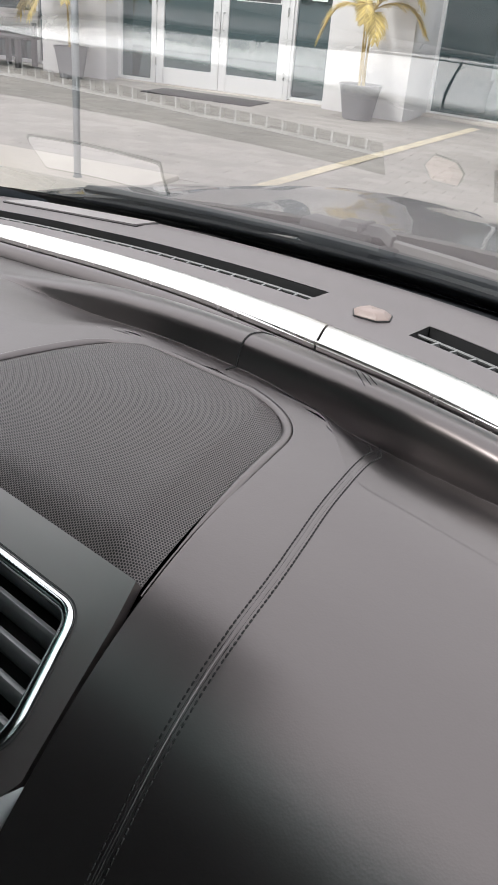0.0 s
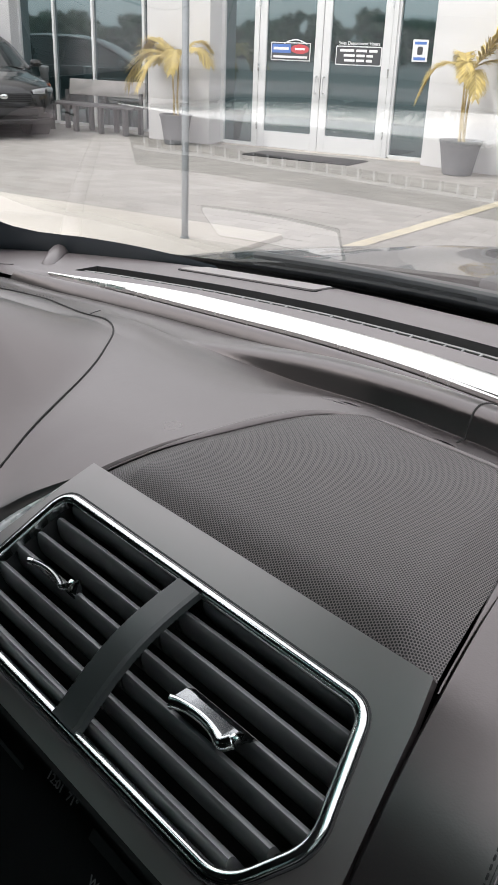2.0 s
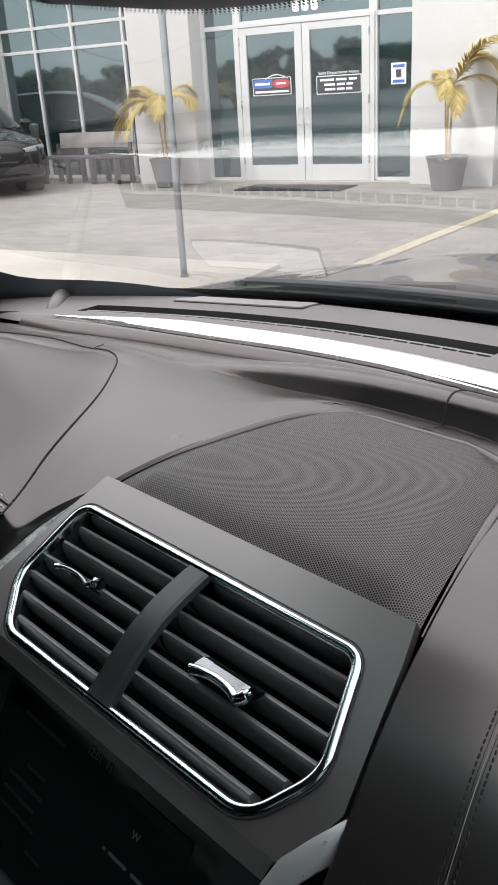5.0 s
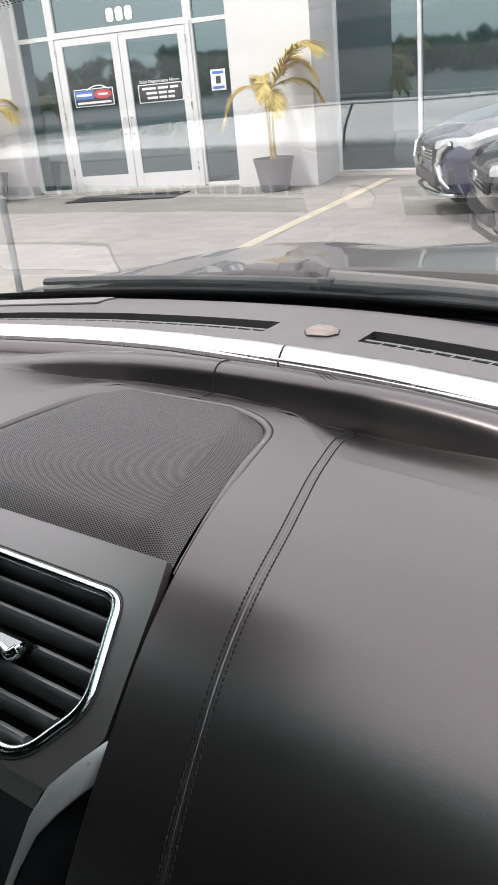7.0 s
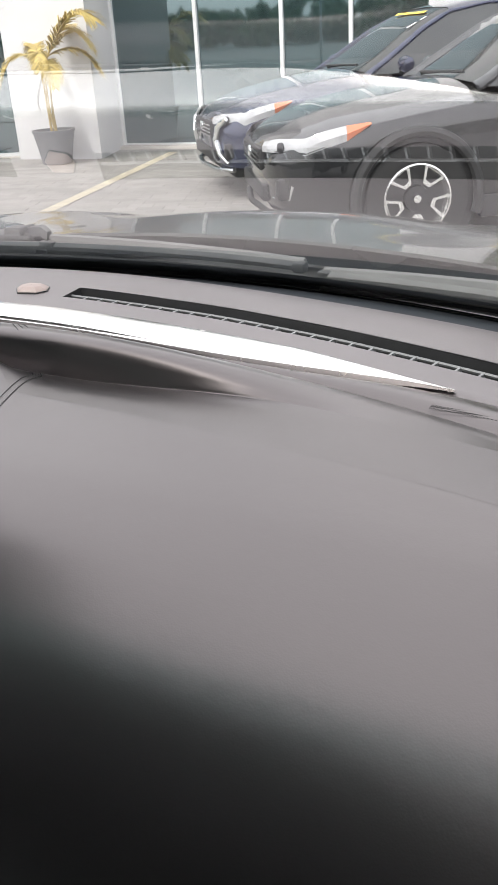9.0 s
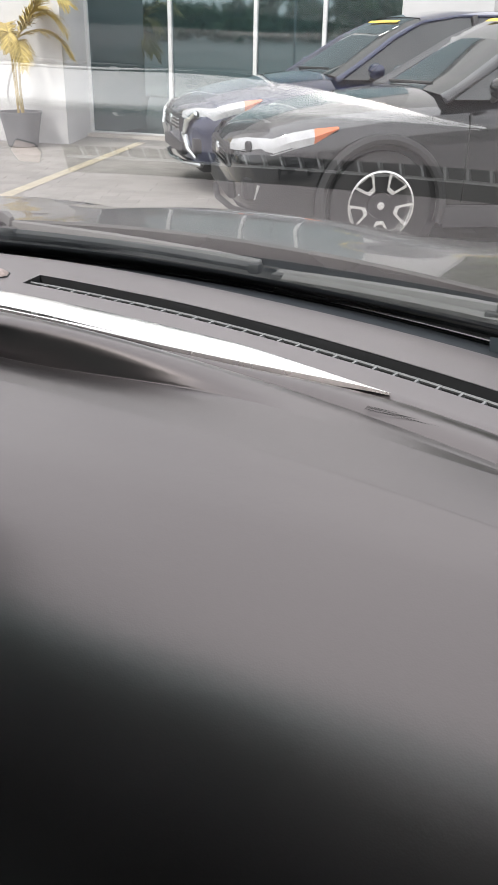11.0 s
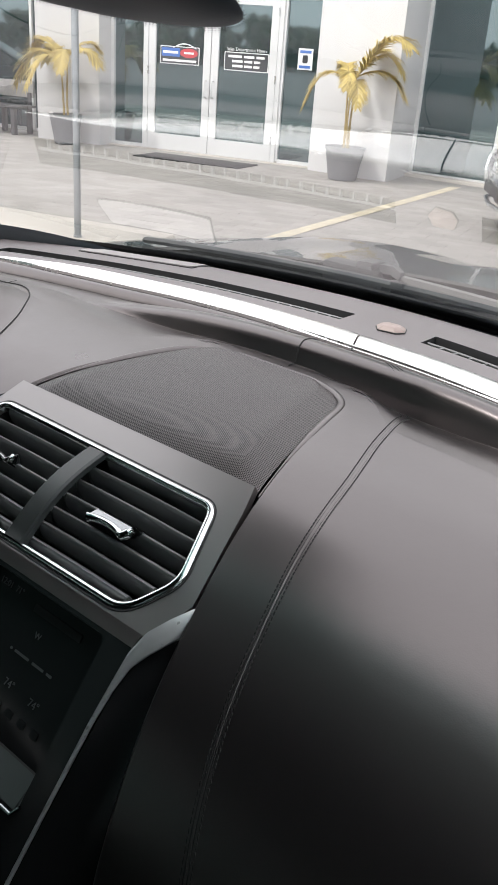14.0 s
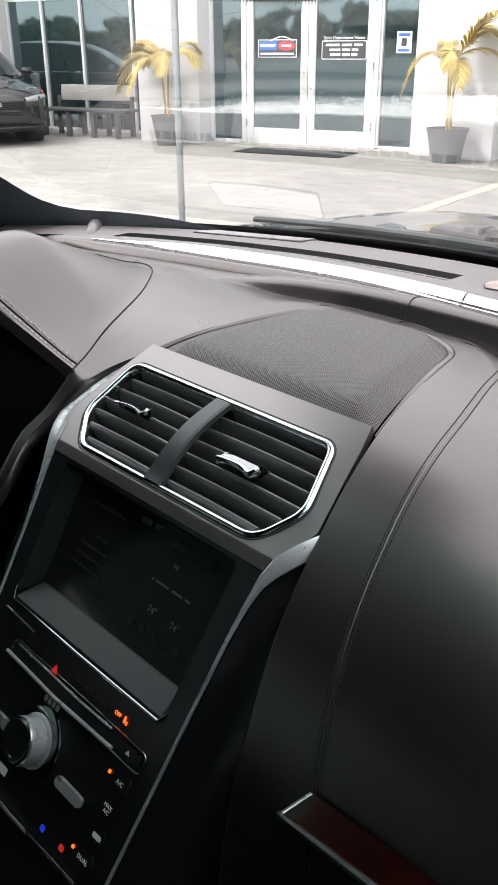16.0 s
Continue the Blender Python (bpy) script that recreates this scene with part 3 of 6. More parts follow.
def spline(points, n):
    """A smooth path through the points (Catmull-Rom), with even steps."""
    p = [Vector(points[0])] + [Vector(q) for q in points] + [Vector(points[-1])]
    out = []
    for i in range(1, len(p) - 2):
        for k in range(24):
            t = k / 24
            a, b, c, d = p[i - 1:i + 3]
            out.append(0.5 * (2 * b + (c - a) * t + (2 * a - 5 * b + 4 * c - d) * t * t + (3 * b - a - 3 * c + d) * t ** 3))
    out.append(p[-1])
    acc = [0.0]
    for a, b in zip(out, out[1:]):
        acc.append(acc[-1] + (b - a).length)
    res, j = [], 0
    for k in range(n):
        s = acc[-1] * k / (n - 1)
        while j < len(acc) - 2 and acc[j + 1] < s:
            j += 1
        f = (s - acc[j]) / max(acc[j + 1] - acc[j], 1e-9)
        res.append(out[j].lerp(out[j + 1], f))
    return res


rows = [[(x, y, z) for y, z in roll_profile(x)] for x in [-0.60 + 1.18 * k / 170 for k in range(171)]]
bm, _ = grid(rows)
part("roll", bm, LEATHER, dash, "soft black leather roll before the silver strip")


pad_side(1, "smooth black leather cover before the passenger")
pad_side(-1, "smooth black leather cover on the driver's side")

# hard top panel with two defrost slots
SLOTS = ((-0.497, -0.045), (0.045, 0.62))


SLOT = [(-0.62, 0.155), (-0.49, 0.224), (-0.346, 0.267), (-0.221, 0.2925), (-0.113, 0.304), (0.0, 0.3095), (0.055, 0.307), (0.134, 0.295), (0.20, 0.284), (0.30, 0.259), (0.39, 0.231),
        (0.45, 0.210), (0.64, 0.135)]


def slot_near(x):
    return soft(SLOT, x)


def slot_far(x):
    return slot_near(x) + 0.0275


xs = sorted(set([-0.80 + 0.02 * k for k in range(81)] + [a for s in SLOTS for a in s]))
panel = bmesh.new()
ledge = lambda x: max(front_y(x) - 0.034, slot_far(x) + 0.035)


def fall_span(x):
    return min(0.040 + 0.035 * smooth((x + 0.05) / 0.35), ledge(x) - slot_far(x) - 0.002)


def fall_amp(x):
    return 0.0035 + 0.0060 * smooth((x + 0.40) / 0.40) + 0.004 * smooth(x / 0.3)


def top_fall(x, y):
    """How far the top panel has rounded down towards the windscreen."""
    return fall_amp(x) * max(0.0, 1 - (ledge(x) - y) / fall_span(x)) ** 2


prof = lambda x: [(strip_up(x) - 0.010, -0.006), (strip_up(x) - 0.002, -0.001), (strip_up(x) + 0.004, 0.0), (slot_near(x), 0.0), (slot_far(x), 0.0005),
                  *[(ledge(x) - fall_span(x) * (1 - k / 9), -fall_amp(x) * (k / 9) ** 2) for k in range(10)]]
rows = [[(x, y, top_z(x) + dz) for y, dz in prof(x)] for x in xs]
v = [[panel.verts.new(p) for p in r] for r in rows]
for i in range(len(xs) - 1):
    mid = (xs[i] + xs[i + 1]) / 2
    for j in range(len(rows[0]) - 1):
        if j == 3 and any(a < mid < b for a, b in SLOTS):
            continue
        panel.faces.new((v[i][j], v[i][j + 1], v[i + 1][j + 1], v[i + 1][j]))
# front slope of the top: its shade is put into a darker slate colour
bm, _ = grid([[(x, ledge(x) + d, top_z(x) + z) for d, z in ((0.0, -fall_amp(x)), (0.004, -0.002 - fall_amp(x)), (0.016, -0.0155), (0.034, -0.0185), (0.054, -0.0205), (0.062, -0.05))] for x in xs])
part("front_ledge", bm, material("shaded ledge plastic", (0.026, 0.031, 0.037), 0.6, vary=0.08, bump=0.1, bump_scale=600), dash, "sunken ledge at the windscreen's foot, coloured dark for its shade")
part("top_panel", panel, PLASTIC, dash, "dark grained plastic top with defrost slots")

for a, b in SLOTS:
    sx = [a + (b - a) * k / 24 for k in range(25)]
    well = bmesh.new()
    rows = [[(x, slot_near(x), top_z(x)), (x, slot_near(x) + 0.002, top_z(x) - 0.012), (x, slot_far(x) - 0.001, top_z(x) - 0.024),
             (x, slot_far(x), top_z(x))] for x in sx]
    _, vv = grid(rows, bm=well)
    well.faces.new(vv[0])
    well.faces.new(vv[-1][::-1])
    slot = part("defrost_slot", well, BLACK, dash, "dark defrost slot with a barred grille")
    n = int((b - a) / 0.0155)
    for k in range(1, n):
        x = a + (b - a) * k / n
        y0, y1, z = slot_near(x) + 0.0005, slot_near(x) + 0.013, top_z(x) - 0.0022
        bar = bmesh.new()
        box(-0.0009, 0.0009, 0, y1 - y0, -0.004, 0.0, bm=bar, m=Matrix.Translation((x, y0, z)) @ Matrix.Rotation(0.25 if a < 0 else -0.25, 4, "Z"))
        part("bar", bar, VANE, slot, smooth=False)
    part("long_bar", tube([(x, slot_near(x) + 0.013, top_z(x) - 0.003) for x in sx], 0.0013, 6), VANE, slot)


# silver strip in two lengths with a lip below
def strip_piece(x0, x1, y0, y1, name, mat, label, rise, lean=0.0, fall=lambda x: 0.0, power=2.5, drop=lambda x: 0.0):
    sx = [x0 + (x1 - x0) * k / 40 for k in range(41)]
    rows = []
    for x in sx:
        a, b = y0(x), y1(x)
        b = max(b, a + 0.0006)
        r = []
        for k in range(9):
            t = k / 8
            slip = lean * t * (smooth(1 - abs(x - x1) / 0.04) if x1 < 0.2 else smooth(1 - abs(x - x0) / 0.04))
            r.append((x - slip, a + (b - a) * t, top_z(x) + 0.004 * (1 - t) + rise * math.sin(math.pi * t) * min(1, (b - a) / 0.03) - 0.0015 - fall(x) * (1 - t) ** power - drop(x)))
        skirt = min(0.008, 0.0004 + 0.3 * (b - a))
        rows.append([(r[0][0], a, r[0][2] - skirt)] + r + [(r[-1][0], b, r[-1][2] - skirt)])
    bm, vv = grid(rows)
    bm.faces.new(vv[0])
    bm.faces.new(vv[-1][::-1])
    return part(name, bm, mat, dash, label)


for x0, x1 in ((-0.50, 0.0195), (0.0215, 0.395)):
    strip_piece(x0, x1, strip_edge, strip_up, "trim_strip", SILVER, "bright satin silver trim strip", 0.008, lean=0.016, fall=strip_sink)
for x0, x1 in ((-0.53, -0.0095), (-0.0085, 0.58)):
    strip_piece(x0, x1, strip_lo, lambda x: strip_edge(x) - 0.0004 - 0.0018 * smooth((0.26 - x) / 0.08), "trim_lip", LEATHER, "dark lip under the strip", 0.0035, lean=0.004, fall=lambda x: 0.002 + 0.010 * smooth((-x - 0.05) / 0.2) + 0.0016 * smooth((x - 0.12) / 0.15), power=3.0, drop=strip_sink)
bead = [(x, strip_edge(x) - 0.0046, top_z(x) + 0.0066) for x in [-0.05 + 0.24 * k / 44 for k in range(45)]]
part("trim_bead", tube(bead, [0.0002 + 0.0013 * smooth((0.12 - abs(p[0] - 0.07)) / 0.08) for p in bead], 8), SILVER, dash, "thin silver bead under the strip")


# speaker cover
def speaker_z(x, y):
    e = half_width(y)
    side = min((e - abs(x)) / min(0.022, 0.6 * e + 0.0001), 1)
    return pad_z(y) - 0.0005 + 0.0085 * min(max(side, 0.0), 1.0) * smooth((y + 0.012) / 0.03) * smooth((0.164 - y) / 0.02) - 0.002


bm = bmesh.new()
rows = []
for k in range(45):
    y = 0.0 + 0.1585 * (1 - (1 - k / 44) ** 1.7)
    e = max(half_width(y) - 0.0018, 0.0005)
    c = e - min(0.0202, 0.6 * e)
    cols = [c + (e - c) * (1 - s / 4) for s in range(4)] + [c + 0.0006] + [c * (1 - s / 8) for s in range(8)]
    rows.append([(-a, y, 0) for a in cols] + [(0, y, 0)] + [(a, y, 0) for a in cols[::-1]])
grid([[(x, y, speaker_z(x, y)) for x, y, _ in r] for r in rows], bm=bm)
part("speaker_grille", bm, MESH, dash, "black woven speaker grille in the dash centre")
bm = bmesh.new()
ring = []
for sgn in (1, -1):
    seq = [0.1585 * (1 - (1 - k / 40) ** 1.7) for k in range(41)]
    if sgn < 0:
        seq = seq[::-1]
    for y in seq:
        ring.append((sgn * max(half_width(y) + 0.0006, 0.0004), y, pad_z(y) - 0.0020))
tube(ring, [0.0006 + 0.0030 * smooth((p[1] - 0.02) / 0.07) for p in ring], 12, bm=bm)
part("speaker_surround", bm, LEATHER, dash, "rolled leather edge around the grille")

# ---- centre stack: two flat faces ----
A0, A1 = Vector((0, 0.0, 1.1365)), Vector((0, -0.092, 1.082))
B0, B1 = Vector((0, -0.1035, 1.0705)), Vector((0, -0.1645, 0.977))
AD, BD = (A1 - A0).normalized(), (B1 - B0).normalized()
AN, BN = AD.cross(Vector((1, 0, 0))).normalized(), BD.cross(Vector((1, 0, 0))).normalized()
AN = AN if AN.z > 0 else -AN
BN = BN if BN.z > 0 else -BN


def on_a(u, d, w=0.0):
    return Vector((u, 0, 0)) + A0 + AD * d + AN * w


def on_b(u, d, w=0.0):
    return Vector((u, 0, 0)) + B0 + BD * d + BN * w


stack = thing("centre_stack", label="dark centre stack with twin air vents, screen and audio controls", category="centre console")
CX = -0.0045
vent_out = rounded([(-0.1165, 0.0238), (0.1005, 0.0250), (0.1168, 0.0755), (0.0985, 0.1058), (-0.0950, 0.1068), (-0.1210, 0.0785)],
                   [0.012, 0.012, 0.022, 0.022, 0.020, 0.026], 8)
outer_a = [(-0.1195, 0.0005), (0.1145, 0.0005)] + [(half_width(on_a(0, d).y) - 0.0004, d) for d in (0.02, 0.045, 0.07, 0.083)] + [(0.1285, 0.098), (0.1225, 0.109), (0.1195, 0.1130)]
outer_a += [(-x - 0.0045 * smooth((0.115 - d) / 0.03), d) for x, d in outer_a[:1:-1]]
part("upper_fascia", plate(outer_a, [vent_out], lambda u, d, w: on_a(u, d, -w - 0.002 * smooth((u - 0.1135) / 0.022) * smooth(d / 0.03)), 0.006), SATIN, stack, "taupe satin plate round the vents")

# air vents in the upper fascia
SATIN_SILVER = material("satin silver plastic", (0.54, 0.56, 0.56), 0.30, 0.45, vary=0.04, vary_scale=20, rough_vary=0.04)
SMOKED = material("smoked chrome", (0.30, 0.31, 0.315), 0.12, 1.0, rough_vary=0.03, vary=0.05)
well = bmesh.new()
lo = [on_a(u, d, 0.0) for u, d in vent_out]
hi = [on_a(CX + (u - CX) * 0.94, 0.0655 + (d - 0.0655) * 0.94, -0.030) for u, d in vent_out]
_, vv = grid([[*lo], [*hi]], bm=well, close=True)
well.faces.new(vv[1])
part("vent_well", well, BLACK, stack, "black recess behind the vanes")
def band(loop, profile):
    """A closed band along a loop on the upper face; profile pairs are (outwards, above the face)."""
    n, rows_ = len(loop), []
    for i in range(n):
        p, q = Vector(loop[i - 1]), Vector(loop[(i + 1) % n])
        t = (q - p).normalized()
        rows_.append([on_a(loop[i][0] + t.y * o, loop[i][1] - t.x * o, w) for o, w in profile])
    rows_.append(rows_[0])
    bm, _ = grid(rows_)
    bmesh.ops.remove_doubles(bm, verts=bm.verts, dist=1e-6)
    return bm


part("vent_bezel", band(vent_out, ((-0.0026, -0.0050), (-0.0026, -0.0006), (-0.0021, 0.0010), (-0.0008, 0.0020), (0.0010, 0.0021), (0.0024, 0.0012), (0.0031, -0.0002), (0.0033, -0.0020))),
     CHROME, stack, "polished chrome ring round both vents")
part("bezel_gap", band(vent_out, ((0.0031, -0.0004), (0.0035, 0.0004), (0.0042, 0.0004), (0.0044, -0.0006))), BLACK, stack, "thin black gap round the ring")


def vent_half_at(d):
    if d < 0.0777:
        return 0.106 + 0.015 * (d - 0.0245) / 0.0532
    return 0.121 - 0.0235 * (d - 0.0777) / 0.0283


for sgn in (-1, 1):
    for k in range(6):
        d = 0.0365 + 0.0123 * k
        h = vent_half_at(d + 0.003) - 0.0045
        u0, u1 = (CX + 0.001, CX + h) if sgn > 0 else (CX - h, CX - 0.001)
        rows = []
        for s in range(13):
            u = u0 + (u1 - u0) * s / 12
            bow = 0.002 * math.sin(math.pi * s / 12)
            nose = ((-0.0016, -0.0140), (-0.0020, -0.0050), (-0.0019, -0.0024), (-0.0012, -0.0009), (0.0, -0.0002), (0.0012, -0.0006), (0.0022, -0.0018), (0.0034, -0.0040), (0.0046, -0.0068), (0.0056, -0.0105),
                    (0.0058, -0.0150), (0.0048, -0.020), (0.0030, -0.025), (-0.0002, -0.025))
            rows.append([on_a(u, d + p, w - 0.0030 + bow) for p, w in nose])
        bm, vv = grid(rows, close=True)
        bm.faces.new(vv[0][::-1])
        bm.faces.new(vv[-1])
        part("vane", bm, VANE, stack)
    # chrome adjuster: a flat tab whose front lip arches between two feet; the driver's one is tilted down
    u0, low = (0.0325, 0.0) if sgn > 0 else (-0.0960, 1.0)
    rows, bead, rad = [], [], []
    for s in range(25):
        t = s / 24
        u = u0 + 0.0375 * t
        arch_ = math.sin(math.pi * min(1.0, t / 0.84))
        tip = smooth((t - 0.80) / 0.20)
        df = 0.0708 - 0.0032 * arch_ ** 0.7 - 0.0070 * tip - 0.0062 * low
        w = 0.0040 + 0.0012 * abs(2 * t - 1) ** 2 - 0.0015 * low
        back, sink = 0.0590 + 0.0030 * low, 0.0030 * low
        rows.append([on_a(u, back, -0.012), on_a(u + 0.002, back + 0.0008, 0.0000 - sink), on_a(u + 0.001, back + 0.0030 - 0.0014 * low, 0.0034 - 2 * sink), on_a(u, df - 0.0022, w + 0.0004 - 0.4 * sink),
                     on_a(u, df, w - 0.0010), on_a(u, df - 0.0010, w - 0.0045), on_a(u, back + 0.001, -0.013)])
        if t < 0.93:
            bead.append(on_a(u, df - 0.0004, w - 0.0010))
            rad.append((0.0024 - 0.0008 * low + 0.0009 * abs(2 * min(1.0, t / 0.84) - 1) ** 4) * (1 - 0.25 * low))
    bm, vv = grid(rows, close=True)
    bm.faces.new(vv[0][::-1])
    bm.faces.new(vv[-1])
    # the tilted tab's dark look is put into darker materials than its twin's
    tab = part("adjuster", bm, GLOSS if low else SMOKED, stack, "vane adjuster tab tilted down, coloured dark for its shade" if low else "smoked chrome vane adjuster tab")
    part("adjuster_lip", tube(bead, rad, 10), SMOKED if low else CHROME, tab, "lip of the tilted adjuster, darkened for its shade" if low else "chrome lip of the adjuster")
    if low:
        part("adjuster_foot", tube(bead[:3], 0.0019, 8), CHROME, tab)
    part("adjuster_foot", box(-0.0016, 0.0022, -0.0030, 0.0026, -0.0026, 0.0016, bevel=0.0011, m=Matrix.Translation(bead[-1]) @ Matrix((Vector((1, 0, 0)), -AD, AN)).transposed().to_4x4()), CHROME, tab)
for sgn in (-1, 1):
    rows = []
    for s in range(13):
        u = CX + sgn * (0.009 + 0.094 * s / 12)
        bow = 0.002 * math.sin(math.pi * s / 12)
        rows.append([on_a(u, d, w + bow) for d, w in ((0.0255, -0.001), (0.0275, -0.0022), (0.0292, -0.0048), (0.0302, -0.010), (0.0295, -0.022))])
    bm, _ = grid(rows)
    part("vent_lip", bm, VANE, stack)
rows = []
for s in range(19):
    t = s / 18
    d = 0.0265 + 0.080 * t
    w = 0.004 + 0.006 * math.sin(math.pi * min(1, t * 1.05))
    wd = 0.0078 + 0.0012 * t
    rows.append([on_a(CX - wd, d, w - 0.0055), on_a(CX - wd, d, w - 0.0015), on_a(CX - wd + 0.0015, d, w), on_a(CX + wd - 0.0015, d, w),
                 on_a(CX + wd, d, w - 0.0015), on_a(CX + wd, d, w - 0.0055)])
bm, _ = grid(rows, close=True)
part("centre_bar", bm, material("dark bar plastic", (0.034, 0.040, 0.040), 0.34, spec=0.6, vary=0.05), stack, "arched dark bar between the vents")

# lower face: screen recess, controls
low_out = [(-0.1185, -0.0055), (0.1185, -0.0055), (0.117, 0.02), (0.111, 0.09), (0.103, 0.22), (0.100, 0.34), (-0.100, 0.34), (-0.103, 0.22),
           (-0.111, 0.09), (-0.117, 0.02)]
scr_hole = rounded([(-0.098, 0.0), (0.098, 0.0), (0.0925, 0.1105), (-0.0925, 0.1105)], [0.006, 0.006, 0.004, 0.004], 3)
part("lower_fascia", plate(low_out, [scr_hole], lambda u, d, w: on_b(u, d, -w), 0.004), GLOSS, stack, "gloss black plate with screen and controls")
bm = bmesh.new()
scr_in = rounded([(-0.088, 0.004), (0.090, 0.004), (0.0865, 0.0925), (-0.0835, 0.0925)], 0.003, 3)
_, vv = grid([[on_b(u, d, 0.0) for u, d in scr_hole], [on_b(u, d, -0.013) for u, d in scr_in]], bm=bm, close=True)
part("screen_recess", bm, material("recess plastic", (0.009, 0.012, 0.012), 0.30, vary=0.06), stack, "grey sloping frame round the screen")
# lower slope of the same frame; the light on it is a paler teal colour
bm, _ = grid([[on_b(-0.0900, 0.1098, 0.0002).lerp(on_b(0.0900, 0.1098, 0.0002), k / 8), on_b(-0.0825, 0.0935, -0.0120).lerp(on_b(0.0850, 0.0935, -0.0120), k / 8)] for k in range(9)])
part("screen_ledge", bm, material("lit ledge facet", (0.034, 0.048, 0.046), 0.42, vary=0.06), stack, "sloping ledge under the screen, coloured teal grey as the lit facet")
bm = bmesh.new()
bm.faces.new([bm.verts.new(on_b(u, d, -0.0129)) for u, d in scr_in])
SCREEN = material("screen glass", (0.016, 0.017, 0.018), 0.08, spec=0.12, vary=0.1)
screen = part("screen", bm, SCREEN, stack, "dim touch screen showing clock and temperatures")
part("screen_rim", tube([on_b(-0.094, 0.100, 0.001), on_b(-0.0935, 0.107, 0.0012), on_b(-0.090, 0.1125, 0.0015), on_b(0.0, 0.1130, 0.0018),
                         on_b(0.090, 0.1125, 0.0015), on_b(0.0945, 0.106, 0.001)], 0.0012, 8), SMOKED, stack, "silver lower rim of the screen")

GREY_TEXT = glowing("dim grey display", (0.10, 0.112, 0.115), 0.030)
ORANGE = glowing("orange lamp", (1.0, 0.12, 0.015), 1.0)
RED = glowing("red lamp", (0.75, 0.03, 0.03), 0.18)
BLUE = glowing("blue lamp", (0.03, 0.06, 0.9), 0.2)
PALE = glowing("pale legend", (0.5, 0.52, 0.52), 0.08)


def face_matrix(u, d, w):
    """A frame on the lower face: x along it, y up it."""
    m = Matrix((Vector((1, 0, 0)), -BD, BN)).transposed().to_4x4()
    m.translation = on_b(u, d, w)
    return m


def words(name, text, u, d, size, mat, parent, w=0.0009, label=""):
    cu = bpy.data.curves.new(name, "FONT")
    cu.body, cu.size, cu.extrude = text, size, 0.0002
    cu.align_x, cu.align_y = "CENTER", "CENTER"
    tmp = bpy.data.objects.new(name, cu)
    me = bpy.data.meshes.new_from_object(tmp)
    bpy.data.objects.remove(tmp)
    me.transform(face_matrix(u, d, w))
    me.materials.clear()
    me.materials.append(mat)
    ob = new(name, me)
    ob.parent = parent
    if label:
        ob["label"] = label
    return ob


def chip(name, u, d, lu, ld, mat, parent, w=0.0, h=0.001, r=0.0008, label=""):
    """A small rounded key or mark on the lower face."""
    bm = plate(rounded([(-lu / 2, -ld / 2), (lu / 2, -ld / 2), (lu / 2, ld / 2), (-lu / 2, ld / 2)], r, 3), [],
               lambda a, b, c: on_b(u + a, d + b, w + c), h)
    return part(name, bm, mat, parent, label)


S = -0.0124
words("clock", "12:01  71\u00b0", 0.002, 0.0105, 0.0058, GREY_TEXT, screen, S)
words("temperature", "74\u00b0", 0.035, 0.0615, 0.0070, GREY_TEXT, screen, S)
words("temperature", "74\u00b0", 0.060, 0.0625, 0.0070, GREY_TEXT, screen, S)
words("compass", "W", 0.040, 0.0275, 0.0055, GREY_TEXT, screen, S)
for a, l in ((0.030, 0.002), (0.0405, 0.014), (0.0565, 0.011), (0.0675, 0.005)):
    chip("text_bar", a - 0.006, 0.0425, l, 0.0016, GREY_TEXT, screen, S, 0.0003, 0.0004)
DIM = glowing("faint display", (0.011, 0.012, 0.013), 0.012)
for k in range(5):
    chip("icon", 0.020 + 0.0125 * k, 0.0760, 0.0065, 0.005, DIM, screen, S, 0.0003, 0.001)
for k, (a, b, l) in enumerate(((-0.045, 0.018, 0.040), (-0.040, 0.040, 0.018), (-0.044, 0.049, 0.034), (-0.046, 0.057, 0.030), (-0.044, 0.065, 0.036),
                               (-0.02, 0.075, 0.014))):
    chip("text_bar", a, b, l, 0.0019, DIM, screen, S, 0.0003, 0.0006)
chip("header_bar", 0.050, 0.0135, 0.045, 0.005, DIM, screen, S, 0.0003, 0.0006)

# keys and lamps under the screen
for k in range(3):
    chip("key", -0.085 + 0.018 * k, 0.1265, 0.0165, 0.0085, GLOSS, stack, 0.001, 0.0015, 0.001)
part("key_edge", tube([on_b(-0.094, 0.1205, 0.002), on_b(-0.05, 0.1215, 0.003)], 0.0010, 6), STEEL, stack)
bm = plate([(-0.0036, 0.003), (0.0036, 0.003), (0.0, -0.0034)], [], lambda a, b, c: on_b(-0.016 + a, 0.1325 + b, 0.0012 + c), 0.0004)
part("hazard_mark", bm, RED, stack, "red hazard triangle")
words("airbag_lamp", "OFF", 0.0565, 0.1265, 0.0038, ORANGE, stack, 0.0012, "orange passenger airbag off lamp")
chip("airbag_icon", 0.0640, 0.1265, 0.0018, 0.0046, ORANGE, stack, 0.001, 0.0003, 0.001)
chip("airbag_icon", 0.0664, 0.1278, 0.0016, 0.0026, ORANGE, stack, 0.001, 0.0003, 0.0006)
words("airbag_legend", "PASSENGER AIRBAG", 0.026, 0.1275, 0.0040, DIM, stack, 0.0012)
slot_o = rounded([(-0.070, 0.1345), (0.094, 0.1345), (0.094, 0.1485), (-0.070, 0.1485)], 0.006, 4)
part("slot_rim", tube([on_b(u, d, 0.001) for u, d in slot_o], 0.0006, 6, closed=True), SMOKED, stack, "silver rim of the disc slot")
